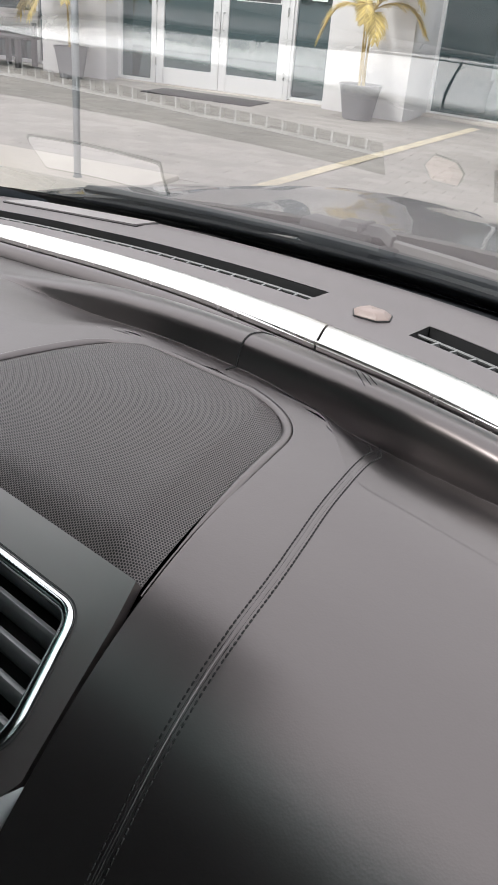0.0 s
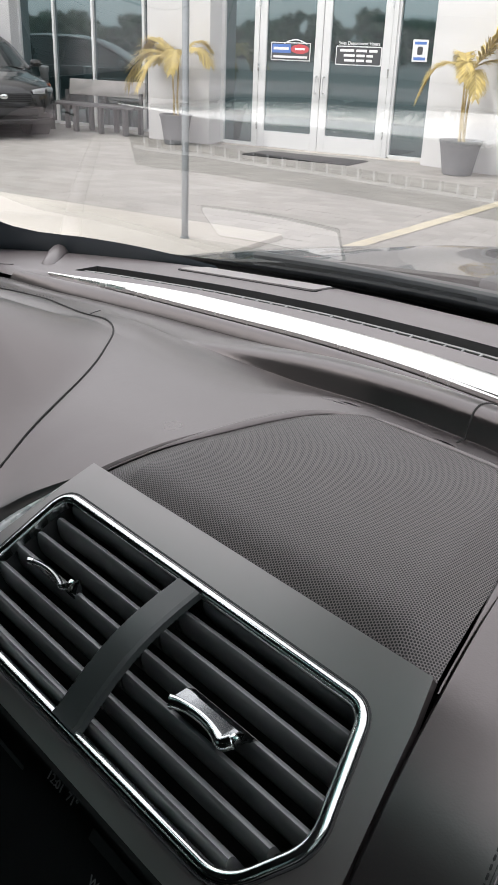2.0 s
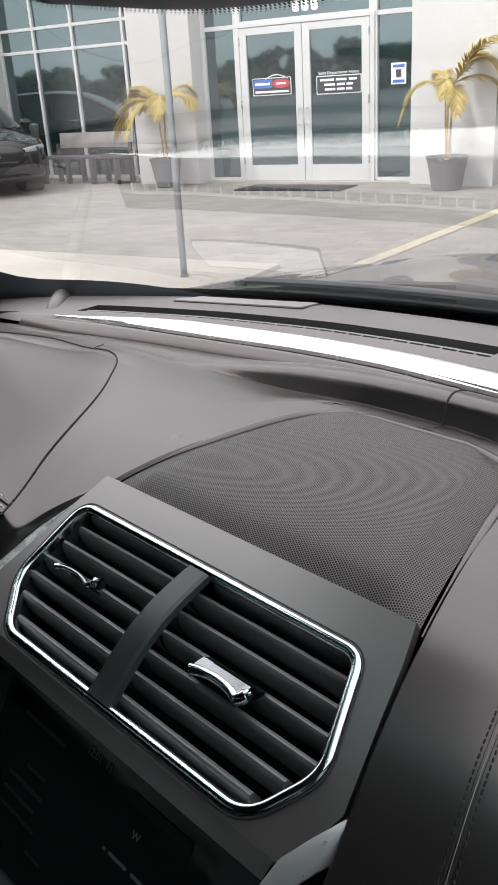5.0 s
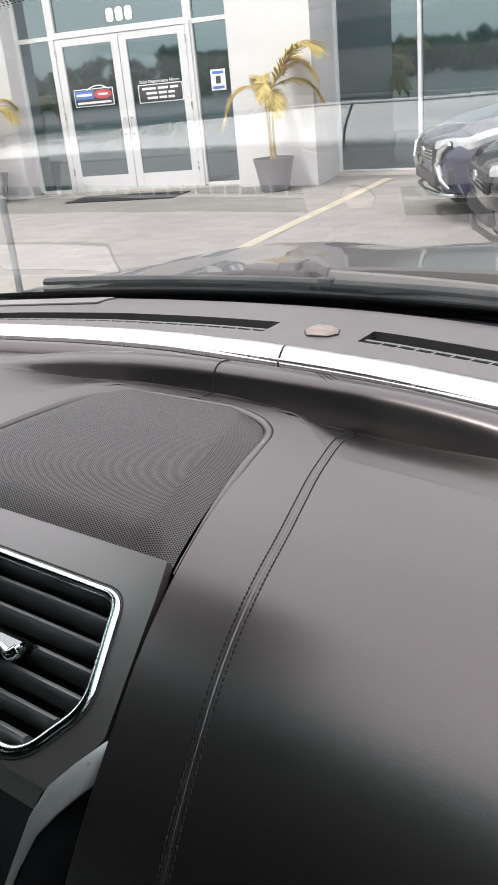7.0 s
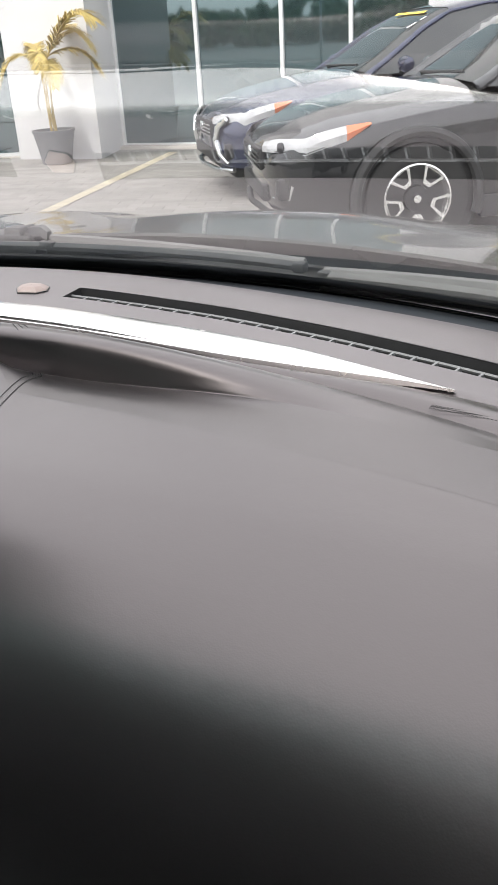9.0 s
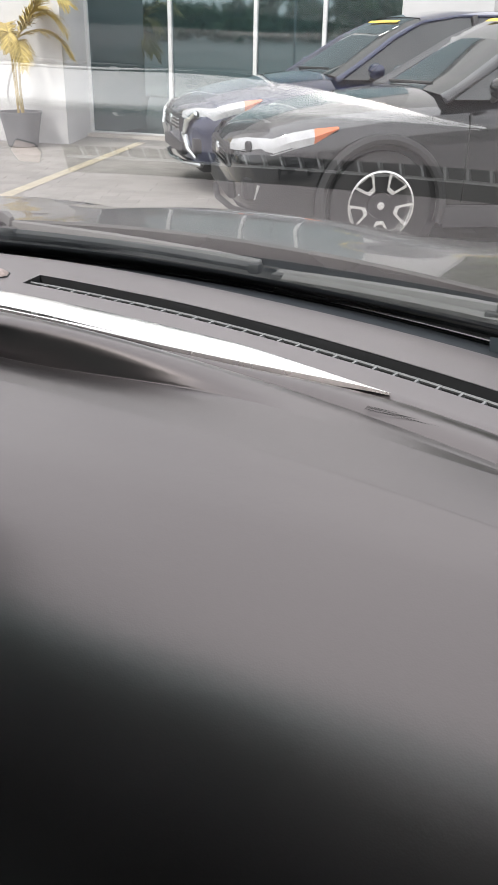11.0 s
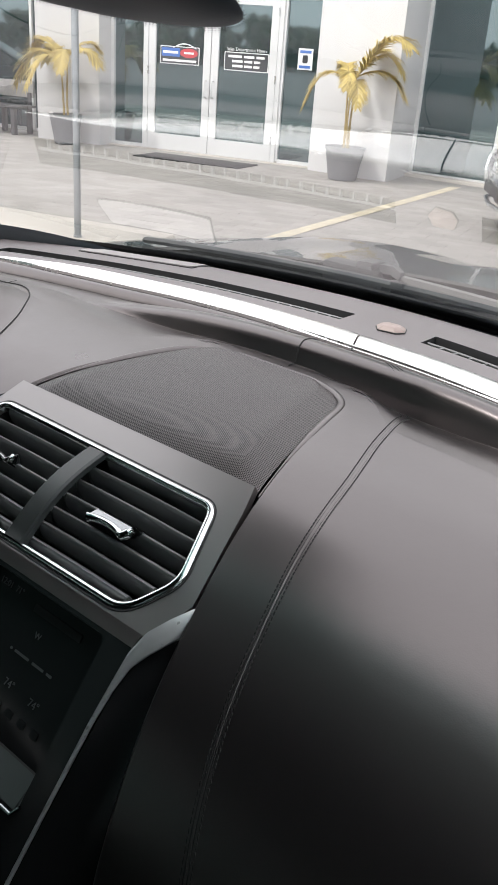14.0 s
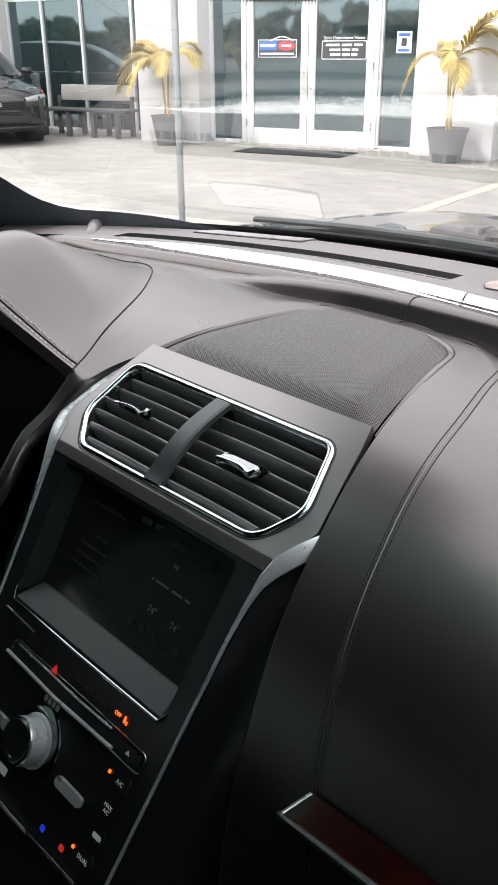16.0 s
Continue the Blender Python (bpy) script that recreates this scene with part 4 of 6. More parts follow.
part("slot_bar", tube([on_b(-0.072, 0.1465, 0.0025), on_b(0.0, 0.1475, 0.004), on_b(0.064, 0.1465, 0.0025)], 0.0015, 8), SATIN_SILVER, stack, "bright disc slot bar")
part("slot_line", tube([on_b(-0.062, 0.1365, 0.0022), on_b(0.02, 0.1370, 0.003), on_b(0.058, 0.1365, 0.0022)], 0.0009, 6), STEEL, stack)
chip("eject_key", 0.079, 0.1418, 0.022, 0.009, GLOSS, stack, 0.001, 0.0015, 0.003)
bm = plate([(-0.002, 0.0014), (0.002, 0.0014), (0.0, -0.0018)], [], lambda a, b, c: on_b(0.079 + a, 0.1410 + b, 0.0027 + c), 0.0002)
part("eject_mark", bm, PALE, stack)
PALE_BAR = material("pale bar", (0.40, 0.41, 0.41), 0.5)
for k in range(4):
    chip("maker_bar", -0.0135 + 0.0050 * k, 0.1535, 0.0034, 0.0042, PALE_BAR, stack, 0.0006, 0.0004, 0.0005)

# volume knob
knob_m = face_matrix(-0.006, 0.1825, 0.0)
knob = part("volume_knob", lathe([(0.0192, 0.0), (0.0192, 0.003), (0.0184, 0.0040), (0.0172, 0.0046), (0.0168, 0.0150), (0.0160, 0.0172), (0.0138, 0.0180), (0.0118, 0.0166), (0.0001, 0.0163)], 48, m=knob_m),
            SATIN_SILVER, stack, "satin silver volume knob with a black face")
part("knob_face", lathe([(0.0117, 0.0163), (0.0115, 0.0170), (0.0001, 0.0170)], 32, m=knob_m), GLOSS, knob, "black knob face")
part("knob_ring", lathe([(0.0164, 0.0165), (0.0160, 0.0178), (0.0140, 0.0184), (0.0119, 0.0168)], 48, m=knob_m), CHROME, knob, "chrome ring round the knob's face")
part("knob_base", lathe([(0.0262, 0.0), (0.0258, 0.0014), (0.0238, 0.0020), (0.0190, 0.0022)], 40, m=knob_m), SMOKED, knob, "smoked ring under the knob")
for sgn in (-1, 1):
    chip("rocker", 0.001 + sgn * 0.043, 0.190, 0.030, 0.0075, SATIN_SILVER, stack, 0.0005, 0.003, 0.0035, "silver rocker key")
for k, (txt, lamp) in enumerate((("A/C", 1), ("MAX\nA/C", 0), ("", 0), ("DUAL", 1))):
    d = 0.1605 + 0.0185 * k
    key = chip("climate_key", 0.082 - 0.0012 * k, d, 0.017, 0.013, GLOSS, stack, 0.0006, 0.0012, 0.003)
    if txt:
        words("legend", txt, 0.082 - 0.0012 * k, d, 0.0042 if k != 1 else 0.0037, PALE, key, 0.0019)
    else:
        chip("legend_mark", 0.082, d, 0.0085, 0.0036, PALE, key, 0.0018, 0.0002, 0.0015)
    if lamp:
        chip("lamp", 0.0695 - 0.0012 * k, d - 0.001, 0.0026, 0.0026, ORANGE, key, 0.0008, 0.0004, 0.0012, "lit orange lamp")
chip("lamp", -0.040, 0.214, 0.0026, 0.0026, ORANGE, stack, 0.0008, 0.0004, 0.0012, "lit orange lamp")
chip("legend_mark", -0.028, 0.217, 0.014, 0.006, PALE, stack, 0.0006, 0.0002, 0.0008)
chip("lamp", 0.034, 0.2235, 0.0045, 0.0045, BLUE, stack, 0.0008, 0.0004, 0.0015, "blue cold mark")
chip("lamp", 0.057, 0.2225, 0.005, 0.0042, RED, stack, 0.0008, 0.0004, 0.0015, "red warm mark")
part("lower_line", tube([on_b(-0.095, 0.232, 0.002), on_b(0.0, 0.2345, 0.003), on_b(0.08, 0.232, 0.002)], 0.0013, 8), STEEL, stack, "silver line under the controls")

# silver side trims and gloss side panels of the stack
for sgn in (-1, 1):
    inner = [on_a(0.139, 0.076, -0.007), on_a(0.1345, 0.084, -0.002), on_a(0.1285, 0.097, 0.001), on_a(0.1222, 0.110, 0.0015), on_b(0.1188, 0.0, 0.002), on_b(0.1165, 0.02, 0.0022),
             on_b(0.1142, 0.042, 0.0022), on_b(0.1110, 0.09, 0.002), on_b(0.1030, 0.22, 0.002), on_b(0.0990, 0.34, 0.002)]
    outer = [on_a(0.144, 0.086, -0.014), on_a(0.1395, 0.0945, -0.008), on_a(0.1340, 0.1065, -0.005), on_b(0.1285, -0.004, -0.002), on_b(0.1222, 0.007, 0.0), on_b(0.1188, 0.0225, 0.0014),
             on_b(0.1161, 0.044, 0.0018), on_b(0.1128, 0.091, 0.0018), on_b(0.1048, 0.22, 0.0018), on_b(0.1008, 0.34, 0.0018)]
    rows = []
    for p, q in zip(inner, outer):
        hh = min(1.0, (p - q).length / 0.009)
        mid_ = p.lerp(q, 0.5) + BN * 0.0016 * hh
        r = [p - BN * 0.0016, p, p.lerp(mid_, 0.5) + BN * 0.0007 * hh, mid_, q.lerp(mid_, 0.5) + BN * 0.0007 * hh, q, q - BN * 0.0016]
        rows.append([Vector((sgn * c.x, c.y, c.z)) for c in r])
    bm, _ = grid(rows)
    part("side_trim", bm, SATIN_SILVER, stack, "brushed silver trim along the stack's edge")
    rows = []
    for u, d, w in ((0.130, -0.020, -0.018), (0.1215, 0.004, -0.003), (0.1175, 0.03, 0.0), (0.112, 0.10, 0.0), (0.104, 0.22, 0.0), (0.100, 0.34, 0.0)):
        rows.append([on_b(sgn * u, d, w - 0.001), on_b(sgn * (u + 0.012), d + 0.004, w - 0.004), on_b(sgn * (u + 0.05), d + 0.01, w - 0.03), on_b(sgn * (u + 0.10), d + 0.01, w - 0.09)])
    bm, _ = grid(rows)
    part("side_panel", bm, GLOSS, stack, "gloss black side panel")
rows = []
for k in range(12):
    d = 0.020 + 0.070 * k / 11
    u, wd = half_width(on_a(0, d).y) + 0.0032, 0.003 + 0.0105 * smooth((d - 0.018) / 0.04)
    rows.append([on_a(-u + 0.002, d, -0.008), on_a(-u, d, -0.0015), on_a(-u - wd * 0.3, d, 0.0002), on_a(-u - wd * 0.7, d, -0.0010), on_a(-u - wd, d, -0.0050), on_a(-u - wd, d, -0.012)])
for on, d, u, wd in ((on_a, 0.101, 0.1315, 0.0125), (on_a, 0.112, 0.1250, 0.0115), (on_b, 0.004, 0.1198, 0.0100), (on_b, 0.018, 0.1176, 0.0080), (on_b, 0.034, 0.1158, 0.0058), (on_b, 0.055, 0.1140, 0.0036), (on_b, 0.080, 0.1124, 0.0020)):
    rows.append([on(-u + 0.002, d, -0.006), on(-u, d, 0.0012), on(-u - wd * 0.3, d, 0.0024), on(-u - wd * 0.7, d, 0.0014), on(-u - wd, d, -0.0030), on(-u - wd, d, -0.011)])
bm, _ = grid(rows)
# the side window's light on the blade is put into a paler, less metallic silver
part("side_blade", bm, material("window-lit silver plastic", (0.66, 0.68, 0.68), 0.28, 0.25, vary=0.04, vary_scale=20, rough_vary=0.04), stack, "silver blade between the fascia and the cowl")
rows = []
for k in range(11):
    t = k / 10
    h = 0.1205 - 0.0015 * t
    p, q, r = on_a(0, 0.1118, 0.0005), Vector((0, -0.0985, 1.0781)), on_b(0, -0.0030, 0.0005)
    c = p * (1 - t) ** 2 + q * 2 * t * (1 - t) + r * t * t
    rows.append([c + Vector((-h + 2 * h * j / 12, 0, 0)) for j in range(13)])
bm, _ = grid(rows)
part("fascia_fold", bm, SATIN, stack, "rounded satin edge between vents and screen")
part("stack_core", box(-0.13, 0.13, -0.06, 0.14, 0.42, 1.03, bevel=0.01), BLACK, stack)
part("stack_foot", box(-0.11, 0.11, -0.36, -0.06, 0.42, 0.80, bevel=0.02), BLACK, stack)

# inlay on the passenger's side below the cover
inlay = bmesh.new()
rows = []
for k in range(21):
    x = 0.201 + 0.36 * k / 20
    z_ = 0.07 * (x - 0.201)
    rows.append([(x + 0.013, -0.1585, 1.008 + z_), (x + 0.006, -0.1640, 0.999 + z_), (x, -0.1695, 0.990 + z_)])
grid(rows, bm=inlay)
INLAY = material("dark red-brown gloss inlay", (0.036, 0.009, 0.006), 0.14, coat=0.5, vary=0.25, vary_scale=8)
part("inlay", inlay, INLAY, dash, "dark red-brown gloss inlay panel")
part("inlay_edge", tube([(0.201 + 0.36 * k / 20, -0.1695, 0.990 + 0.07 * 0.36 * k / 20) for k in range(21)], 0.0026, 8), STEEL, dash, "silver lower edge of the inlay")
part("inlay_end", tube([(0.201, -0.1695, 0.990), (0.214, -0.1585, 1.008)], 0.0009, 6), STEEL, dash)


# ---- seams and stitches on the covers ----
def on_pad(x, y):
    t = y + (0.10 * x * x * smooth((abs(x) - 0.1) / 0.3) if y < 0.17 else 0.0)
    if x < -0.1:
        u = t
        for _ in range(10):
            u = t - bend(-x, u)
        t = u
    z = surf_z(x, y, t)
    if y > roll_start(x):
        z = roll_z(x, y)
    return Vector((x, y, z))


def stitches(name, path, mat, parent, r=0.00048, lift=0.0003, label="", on=on_pad, duty=0.72):
    """A row of single stitches along a path on the cover."""
    bm = bmesh.new()
    for a, b in zip(path, path[1:]):
        p, q = Vector(a), Vector(a).lerp(Vector(b), duty)
        pts = [on(*p) - Vector((0, 0, 0.0006)), on(*p.lerp(q, 0.25)) + Vector((0, 0, lift)), on(*p.lerp(q, 0.75)) + Vector((0, 0, lift)), on(*q) - Vector((0, 0, 0.0006))]
        tube(pts, r, 5, bm=bm)
    return part(name, bm, mat, parent, label)


SEAM = [(0.1115, 0.1728), (0.1155, 0.1680), (0.121, 0.159), (0.130, 0.125), (0.139, 0.091), (0.148, 0.062), (0.155, 0.038), (0.162, 0.005), (0.168, -0.025), (0.1755, -0.056), (0.184, -0.087), (0.1925, -0.112),
        (0.203, -0.136), (0.214, -0.155), (0.226, -0.172)]
mid = spline(SEAM, 132)


def offset(path, o):
    out = []
    for i, p in enumerate(path):
        d = (path[min(i + 1, len(path) - 1)] - path[max(i - 1, 0)]).normalized()
        out.append(p + Vector((d.y, -d.x)) * o)
    return out


mid = [Vector((p.x, p.y)) for p in mid]
crest_rows = [Vector((p.x, p.y)) for p in spline([(0.074, 0.208), (0.084, 0.197), (0.094, 0.1885)], 11)]
for o in (-0.0036, 0.0, 0.0036):
    stitches("stitching", offset(crest_rows, o), THREAD, dash, r=0.00034, lift=0.0002, label="dark thread stitching over the roll")
for o in (-0.0027, 0.0027):
    stitches("stitching", offset(mid, o), THREAD, dash, r=0.00042, lift=0.0002, label="dark thread stitching beside the seam")
part("seam_cord", tube([on_pad(*p) - Vector((0, 0, 0.0004)) for p in mid], 0.0005, 8), LEATHER, dash, "raised leather seam")
for o in (-0.0011, 0.0011):
    part("seam_groove", tube([on_pad(*p) - Vector((0, 0, 0.0004)) for p in offset(mid, o)], 0.00045, 5), THREAD, dash)
right = [Vector((p.x, p.y)) for p in spline([(0.387, 0.165), (0.425, 0.160), (0.466, 0.149), (0.52, 0.127), (0.58, 0.098)], 96)]
on_lip = lambda x, y: Vector((x, y, top_z(x) + 0.0028))
for o in (-0.0022, 0.0022):
    stitches("stitching", offset(right, o), THREAD, dash, r=0.0002, lift=0.0, label="dark thread stitching beside the seam", on=on_lip)
part("seam_groove", tube([on_lip(*p) for p in right], 0.00022, 6), THREAD, dash)
# cross seams behind the speaker
for x, y0, y1 in ((-0.001, 0.1680, 0.222),):
    part("cross_seam", tube([on_pad(x - 0.006 * (y - y0) / 0.05 + 0.005, y) + Vector((0, 0, 0.0001)) for y in [y0 + (y1 - y0) * k / 40 for k in range(41)]], 0.0007, 6), THREAD, dash,
         "dark seam line")
# seam of the instrument cowl
COWL = [(-0.161, -0.055), (-0.166, -0.046), (-0.181, -0.015), (-0.206, 0.032), (-0.227, 0.064), (-0.250, 0.092), (-0.284, 0.124), (-0.312, 0.135), (-0.340, 0.134),
        (-0.38, 0.136), (-0.42, 0.136), (-0.475, 0.112), (-0.52, 0.08), (-0.56, 0.04)]
cowl = [Vector((p.x, p.y)) for p in spline(COWL, 160)]
part("cowl_seam", tube([on_pad(*p) + Vector((0, 0, 0.0004)) for p in cowl], 0.0007, 6), THREAD, dash, "dark seam round the instrument cowl")
part("cowl_seam", tube([on_pad(-0.335 - 0.029 * k / 6, 0.134 + 0.030 * k / 6) for k in range(7)], 0.0005, 6), THREAD, dash)
for o in (0.0042, 0.0112):
    lipc = [(x, lip_y(x) + o) for x in [-0.166 - 0.0045 * k for k in range(72)]]
    stitches("stitching", lipc, THREAD_LIGHT, dash, r=0.00044, lift=0.0004, label="pale double stitching on the cowl lip", duty=0.72)
part("lip_groove", tube([on_pad(x, lip_y(x) + 0.0077) for x in [-0.166 - 0.01 * k for k in range(34)]], 0.0010, 6), THREAD, dash)
for pts in ([(-0.42, 0.150), (-0.48, 0.128), (-0.54, 0.09), (-0.60, 0.04)], [(-0.47, 0.172), (-0.53, 0.158), (-0.60, 0.125), (-0.68, 0.08)]):
    back = [Vector((p.x, p.y)) for p in spline(pts, 56)]
    for o in (-0.002, 0.002):
        stitches("stitching", offset(back, o), THREAD, dash, r=0.0003, lift=0.0)

# dark recess of the instruments under the cowl lip, with the wheel's rim
part("cluster_hood", box(-0.62, -0.172, -0.020, 0.16, 0.78, 1.085, bevel=0.01), material("slate recess plastic", (0.030, 0.036, 0.040), 0.5, vary=0.1, bump=0.1, bump_scale=400), dash, "dark instrument recess")
part("dash_body", box(0.15, 0.74, -0.10, 0.44, 0.45, 1.06, bevel=0.02), BLACK, dash)
part("dash_body", box(-0.74, 0.14, 0.14, 0.44, 0.45, 1.06, bevel=0.02), BLACK, dash)

# flat panel, dome and end ridge on the top
pl = [(-0.433, 0.302), (-0.281, 0.3455), (-0.287, 0.378), (-0.424, 0.335)]
part("inset_panel", plate(rounded(pl, 0.004, 3), [], lambda x, y, w: Vector((x, y, top_z(x) - top_fall(x, y) + 0.0018 - w)), 0.004),
     material("pale grey inset", (0.24, 0.225, 0.225), 0.36, vary=0.05, bump=0.1, bump_scale=900), dash, "flat grey inset panel")
part("inset_gap", plate(rounded([(x + dx, y + dy) for (x, y), (dx, dy) in zip(pl, ((-0.002, -0.002), (0.002, -0.002), (0.002, 0.002), (-0.002, 0.002)))], 0.004, 3), [],
                        lambda x, y, w: Vector((x, y, top_z(x) - top_fall(x, y) + 0.0010 - w)), 0.004), BLACK, dash)
foot6 = [(-0.0095, 0.3170), (-0.0010, 0.3065), (0.0165, 0.3090), (0.0220, 0.3170), (0.0170, 0.3285), (-0.0045, 0.3285)]
rows = []
for k, h in ((1.0, 0.0004), (0.985, 0.0014), (0.95, 0.0020), (0.66, 0.0046), (0.58, 0.0051), (0.03, 0.0054)):
    rows.append([(x, y, top_z(0) + h) for x, y in rounded([(0.006 + (x - 0.006) * k, 0.3180 + (y - 0.3180) * k) for x, y in foot6], 0.0022 * k + 0.00001, 4)])
bm, _ = grid(rows, close=True)
part("light_sensor", bm, material("smoky sensor cap", (0.27, 0.215, 0.195), 0.40, vary=0.05), dash, "smoky brown bevelled light sensor")
part("sensor_base", plate(rounded([(0.006 + (x - 0.006) * 1.04, 0.3178 + (y - 0.3178) * 1.06) for x, y in foot6], 0.0022, 4), [], lambda x, y, w: Vector((x, y, top_z(0) + 0.0012 - w)), 0.003), BLACK, dash)
for sgn in (-1, 1):
    part("end_ridge", tube([(sgn * x, y, z) for x, y, z in ((0.530, 0.205, 1.128), (0.540, 0.215, 1.1345), (0.585, 0.252, 1.1345), (0.630, 0.292, 1.131), (0.672, 0.335, 1.122))], [0.004, 0.0085, 0.0105, 0.011, 0.010], 16), PLASTIC, dash,
         "raised plastic ridge at the dash end")

# ---- the car's shell round the cabin ----
PAINT = material("dark grey-green car paint", (0.024, 0.024, 0.019), 0.20, 0.1, spec=0.4, coat=0.8, vary=0.05, vary_scale=2, dust=((0.30, 0.29, 0.25), 0.10, 5))
CLOTH = material("dark headliner", (0.016, 0.016, 0.0165), 0.9, bump=0.3, bump_scale=500, vary=0.06)
SLATE = material("slate pillar trim", (0.070, 0.086, 0.100), 0.42, bump=0.15, bump_scale=600, vary=0.06)
TRIM_DARK = material("pillar trim", (0.018, 0.019, 0.021), 0.55, bump=0.15, bump_scale=600, vary=0.06)
WIPER = material("wiper plastic", (0.040, 0.042, 0.042), 0.45, vary=0.1, bump=0.1, bump_scale=300, dust=((0.3, 0.30, 0.27), 0.20, 20))
WIPER_PALE = material("dusty wiper plastic", (0.19, 0.19, 0.18), 0.5, vary=0.1, bump=0.1, bump_scale=300)
COWL_MAT = material("cowl plastic", (0.085, 0.085, 0.082), 0.5, vary=0.1, bump=0.2, bump_scale=300, dust=((0.3, 0.29, 0.27), 0.06, 14))
CLOSER = material("dark closing cloth", (0.05, 0.052, 0.052), 0.8, bump=0.3, bump_scale=400, vary=0.08)
SHIELD = glass_pane("windscreen glass", (0.91, 0.915, 0.91), 2.2)
# unseen front panes, darkened in place of the people and seats that block light
SIDE_GLASS = glass_pane("front side glass", (0.13, 0.165, 0.16), 1.0)
REAR_GLASS = glass_pane("dark rear side glass", (0.040, 0.062, 0.058), 1.0)
FRIT = material("black windscreen border", (0.006, 0.006, 0.007), 0.35)


def pillar_line(x, t, w=0.0):
    """The line that the pillars and the roof's front edge follow."""
    p = Vector((x, front_y(x) + 0.004, top_z(x) - 0.016)).lerp(Vector((x * 0.84, -0.24 - 0.20 * x * x, 1.575 - 0.05 * x * x)), t)
    return p + Vector((0, w * 0.45, 0.004 * math.sin(math.pi * t) + w * 0.88))


def shield(x, t, w=0.0):
    """The glass: bowed across at its foot, almost flat above."""
    foot = Vector((x, 0.456 - 0.351 * x * x - 0.6 * max(0.0, abs(x) - 0.55) ** 2, top_z(x) - 0.016))
    p = foot.lerp(Vector((x * 0.84, -0.237, 1.575 - 0.05 * x * x)), t)
    return p + Vector((0, w * 0.45, w * 0.88 - 0.008 * math.sin(math.pi * t)))


shell = thing("car_shell", label="dark grey-green car body closed round the cabin", category="car")
screen_thing = thing("windscreen", label="raked curved windscreen with black border and wipers outside", category="windscreen")
bm, _ = grid([[shield(-0.74 + 1.48 * i / 48, j / 24) for i in range(49)] for j in range(25)])
ws = part("glass", bm, SHIELD, screen_thing, "clear curved windscreen glass")
ws.visible_shadow = False
# printed border at the foot and sides
bm, _ = grid([[shield(-0.74 + 1.48 * i / 48, t, 0.003) for i in range(49)] for t in (-0.02, 0.01, 0.032)])
part("border", bm, FRIT, screen_thing, "black printed border along the foot")
for sgn in (-1, 1):
    bm, _ = grid([[pillar_line(sgn * x, j / 20, 0.003) for x in (0.745, 0.715)] for j in range(21)])
    part("border", bm, FRIT, screen_thing, "black printed border along the side")
# cover of the mirror's foot on the glass, with a dotted print round its edge
cover_edge = spline([(0.012, 0.829, 0), (0.040, 0.697, 0), (0.055, 0.6425, 0), (0.061, 0.624, 0), (0.057, 0.6065, 0), (0.0445, 0.5975, 0), (0.0155, 0.594, 0), (-0.0235, 0.596, 0), (-0.063, 0.6015, 0),
                     (-0.099, 0.6105, 0), (-0.135, 0.621, 0), (-0.172, 0.637, 0), (-0.191, 0.699, 0), (-0.184, 0.833, 0)], 84)
cover = thing("mirror_mount_cover", label="smooth slate cover of the mirror mount on the windscreen", category="mirror mount")
rows = []
for k, w in ((1.0, -0.001), (0.985, -0.003), (0.95, -0.005), (0.86, -0.008), (0.70, -0.012), (0.40, -0.014)):
    rows.append([shield(-0.055 + (e.x + 0.055) * k, 0.71 + (e.y - 0.71) * k, w) for e in cover_edge])
bm, vv = grid(rows, close=True)
bm.faces.new(vv[-1])
part("shell", bm, SLATE, cover)
dots = bmesh.new()
for j, (o, r) in enumerate(((0.0008, 0.0009), (0.0027, 0.0007), (0.0044, 0.0004))):
    path = spline([(e.x, e.y * 0.82, 0) for e in cover_edge], 190)
    for i in range(1, 189):
        d = (path[i + 1] - path[i - 1]).normalized()
        c = path[i].lerp(path[i + 1], 0.5 * (j % 2)) + Vector((-d.y, d.x, 0)) * o
        p, q = shield(c.x, c.y / 0.82, -0.002), shield(c.x, c.y / 0.82 + 0.05, -0.002)
        up = (q - p).normalized()
        dots.faces.new([dots.verts.new(p + r * (math.cos(a) * Vector((1, 0, 0)) + math.sin(a) * up)) for a in [k * math.pi / 3 for k in range(6)]])
part("dotted_print", dots, FRIT, cover, "black dotted print on the glass", smooth=False)

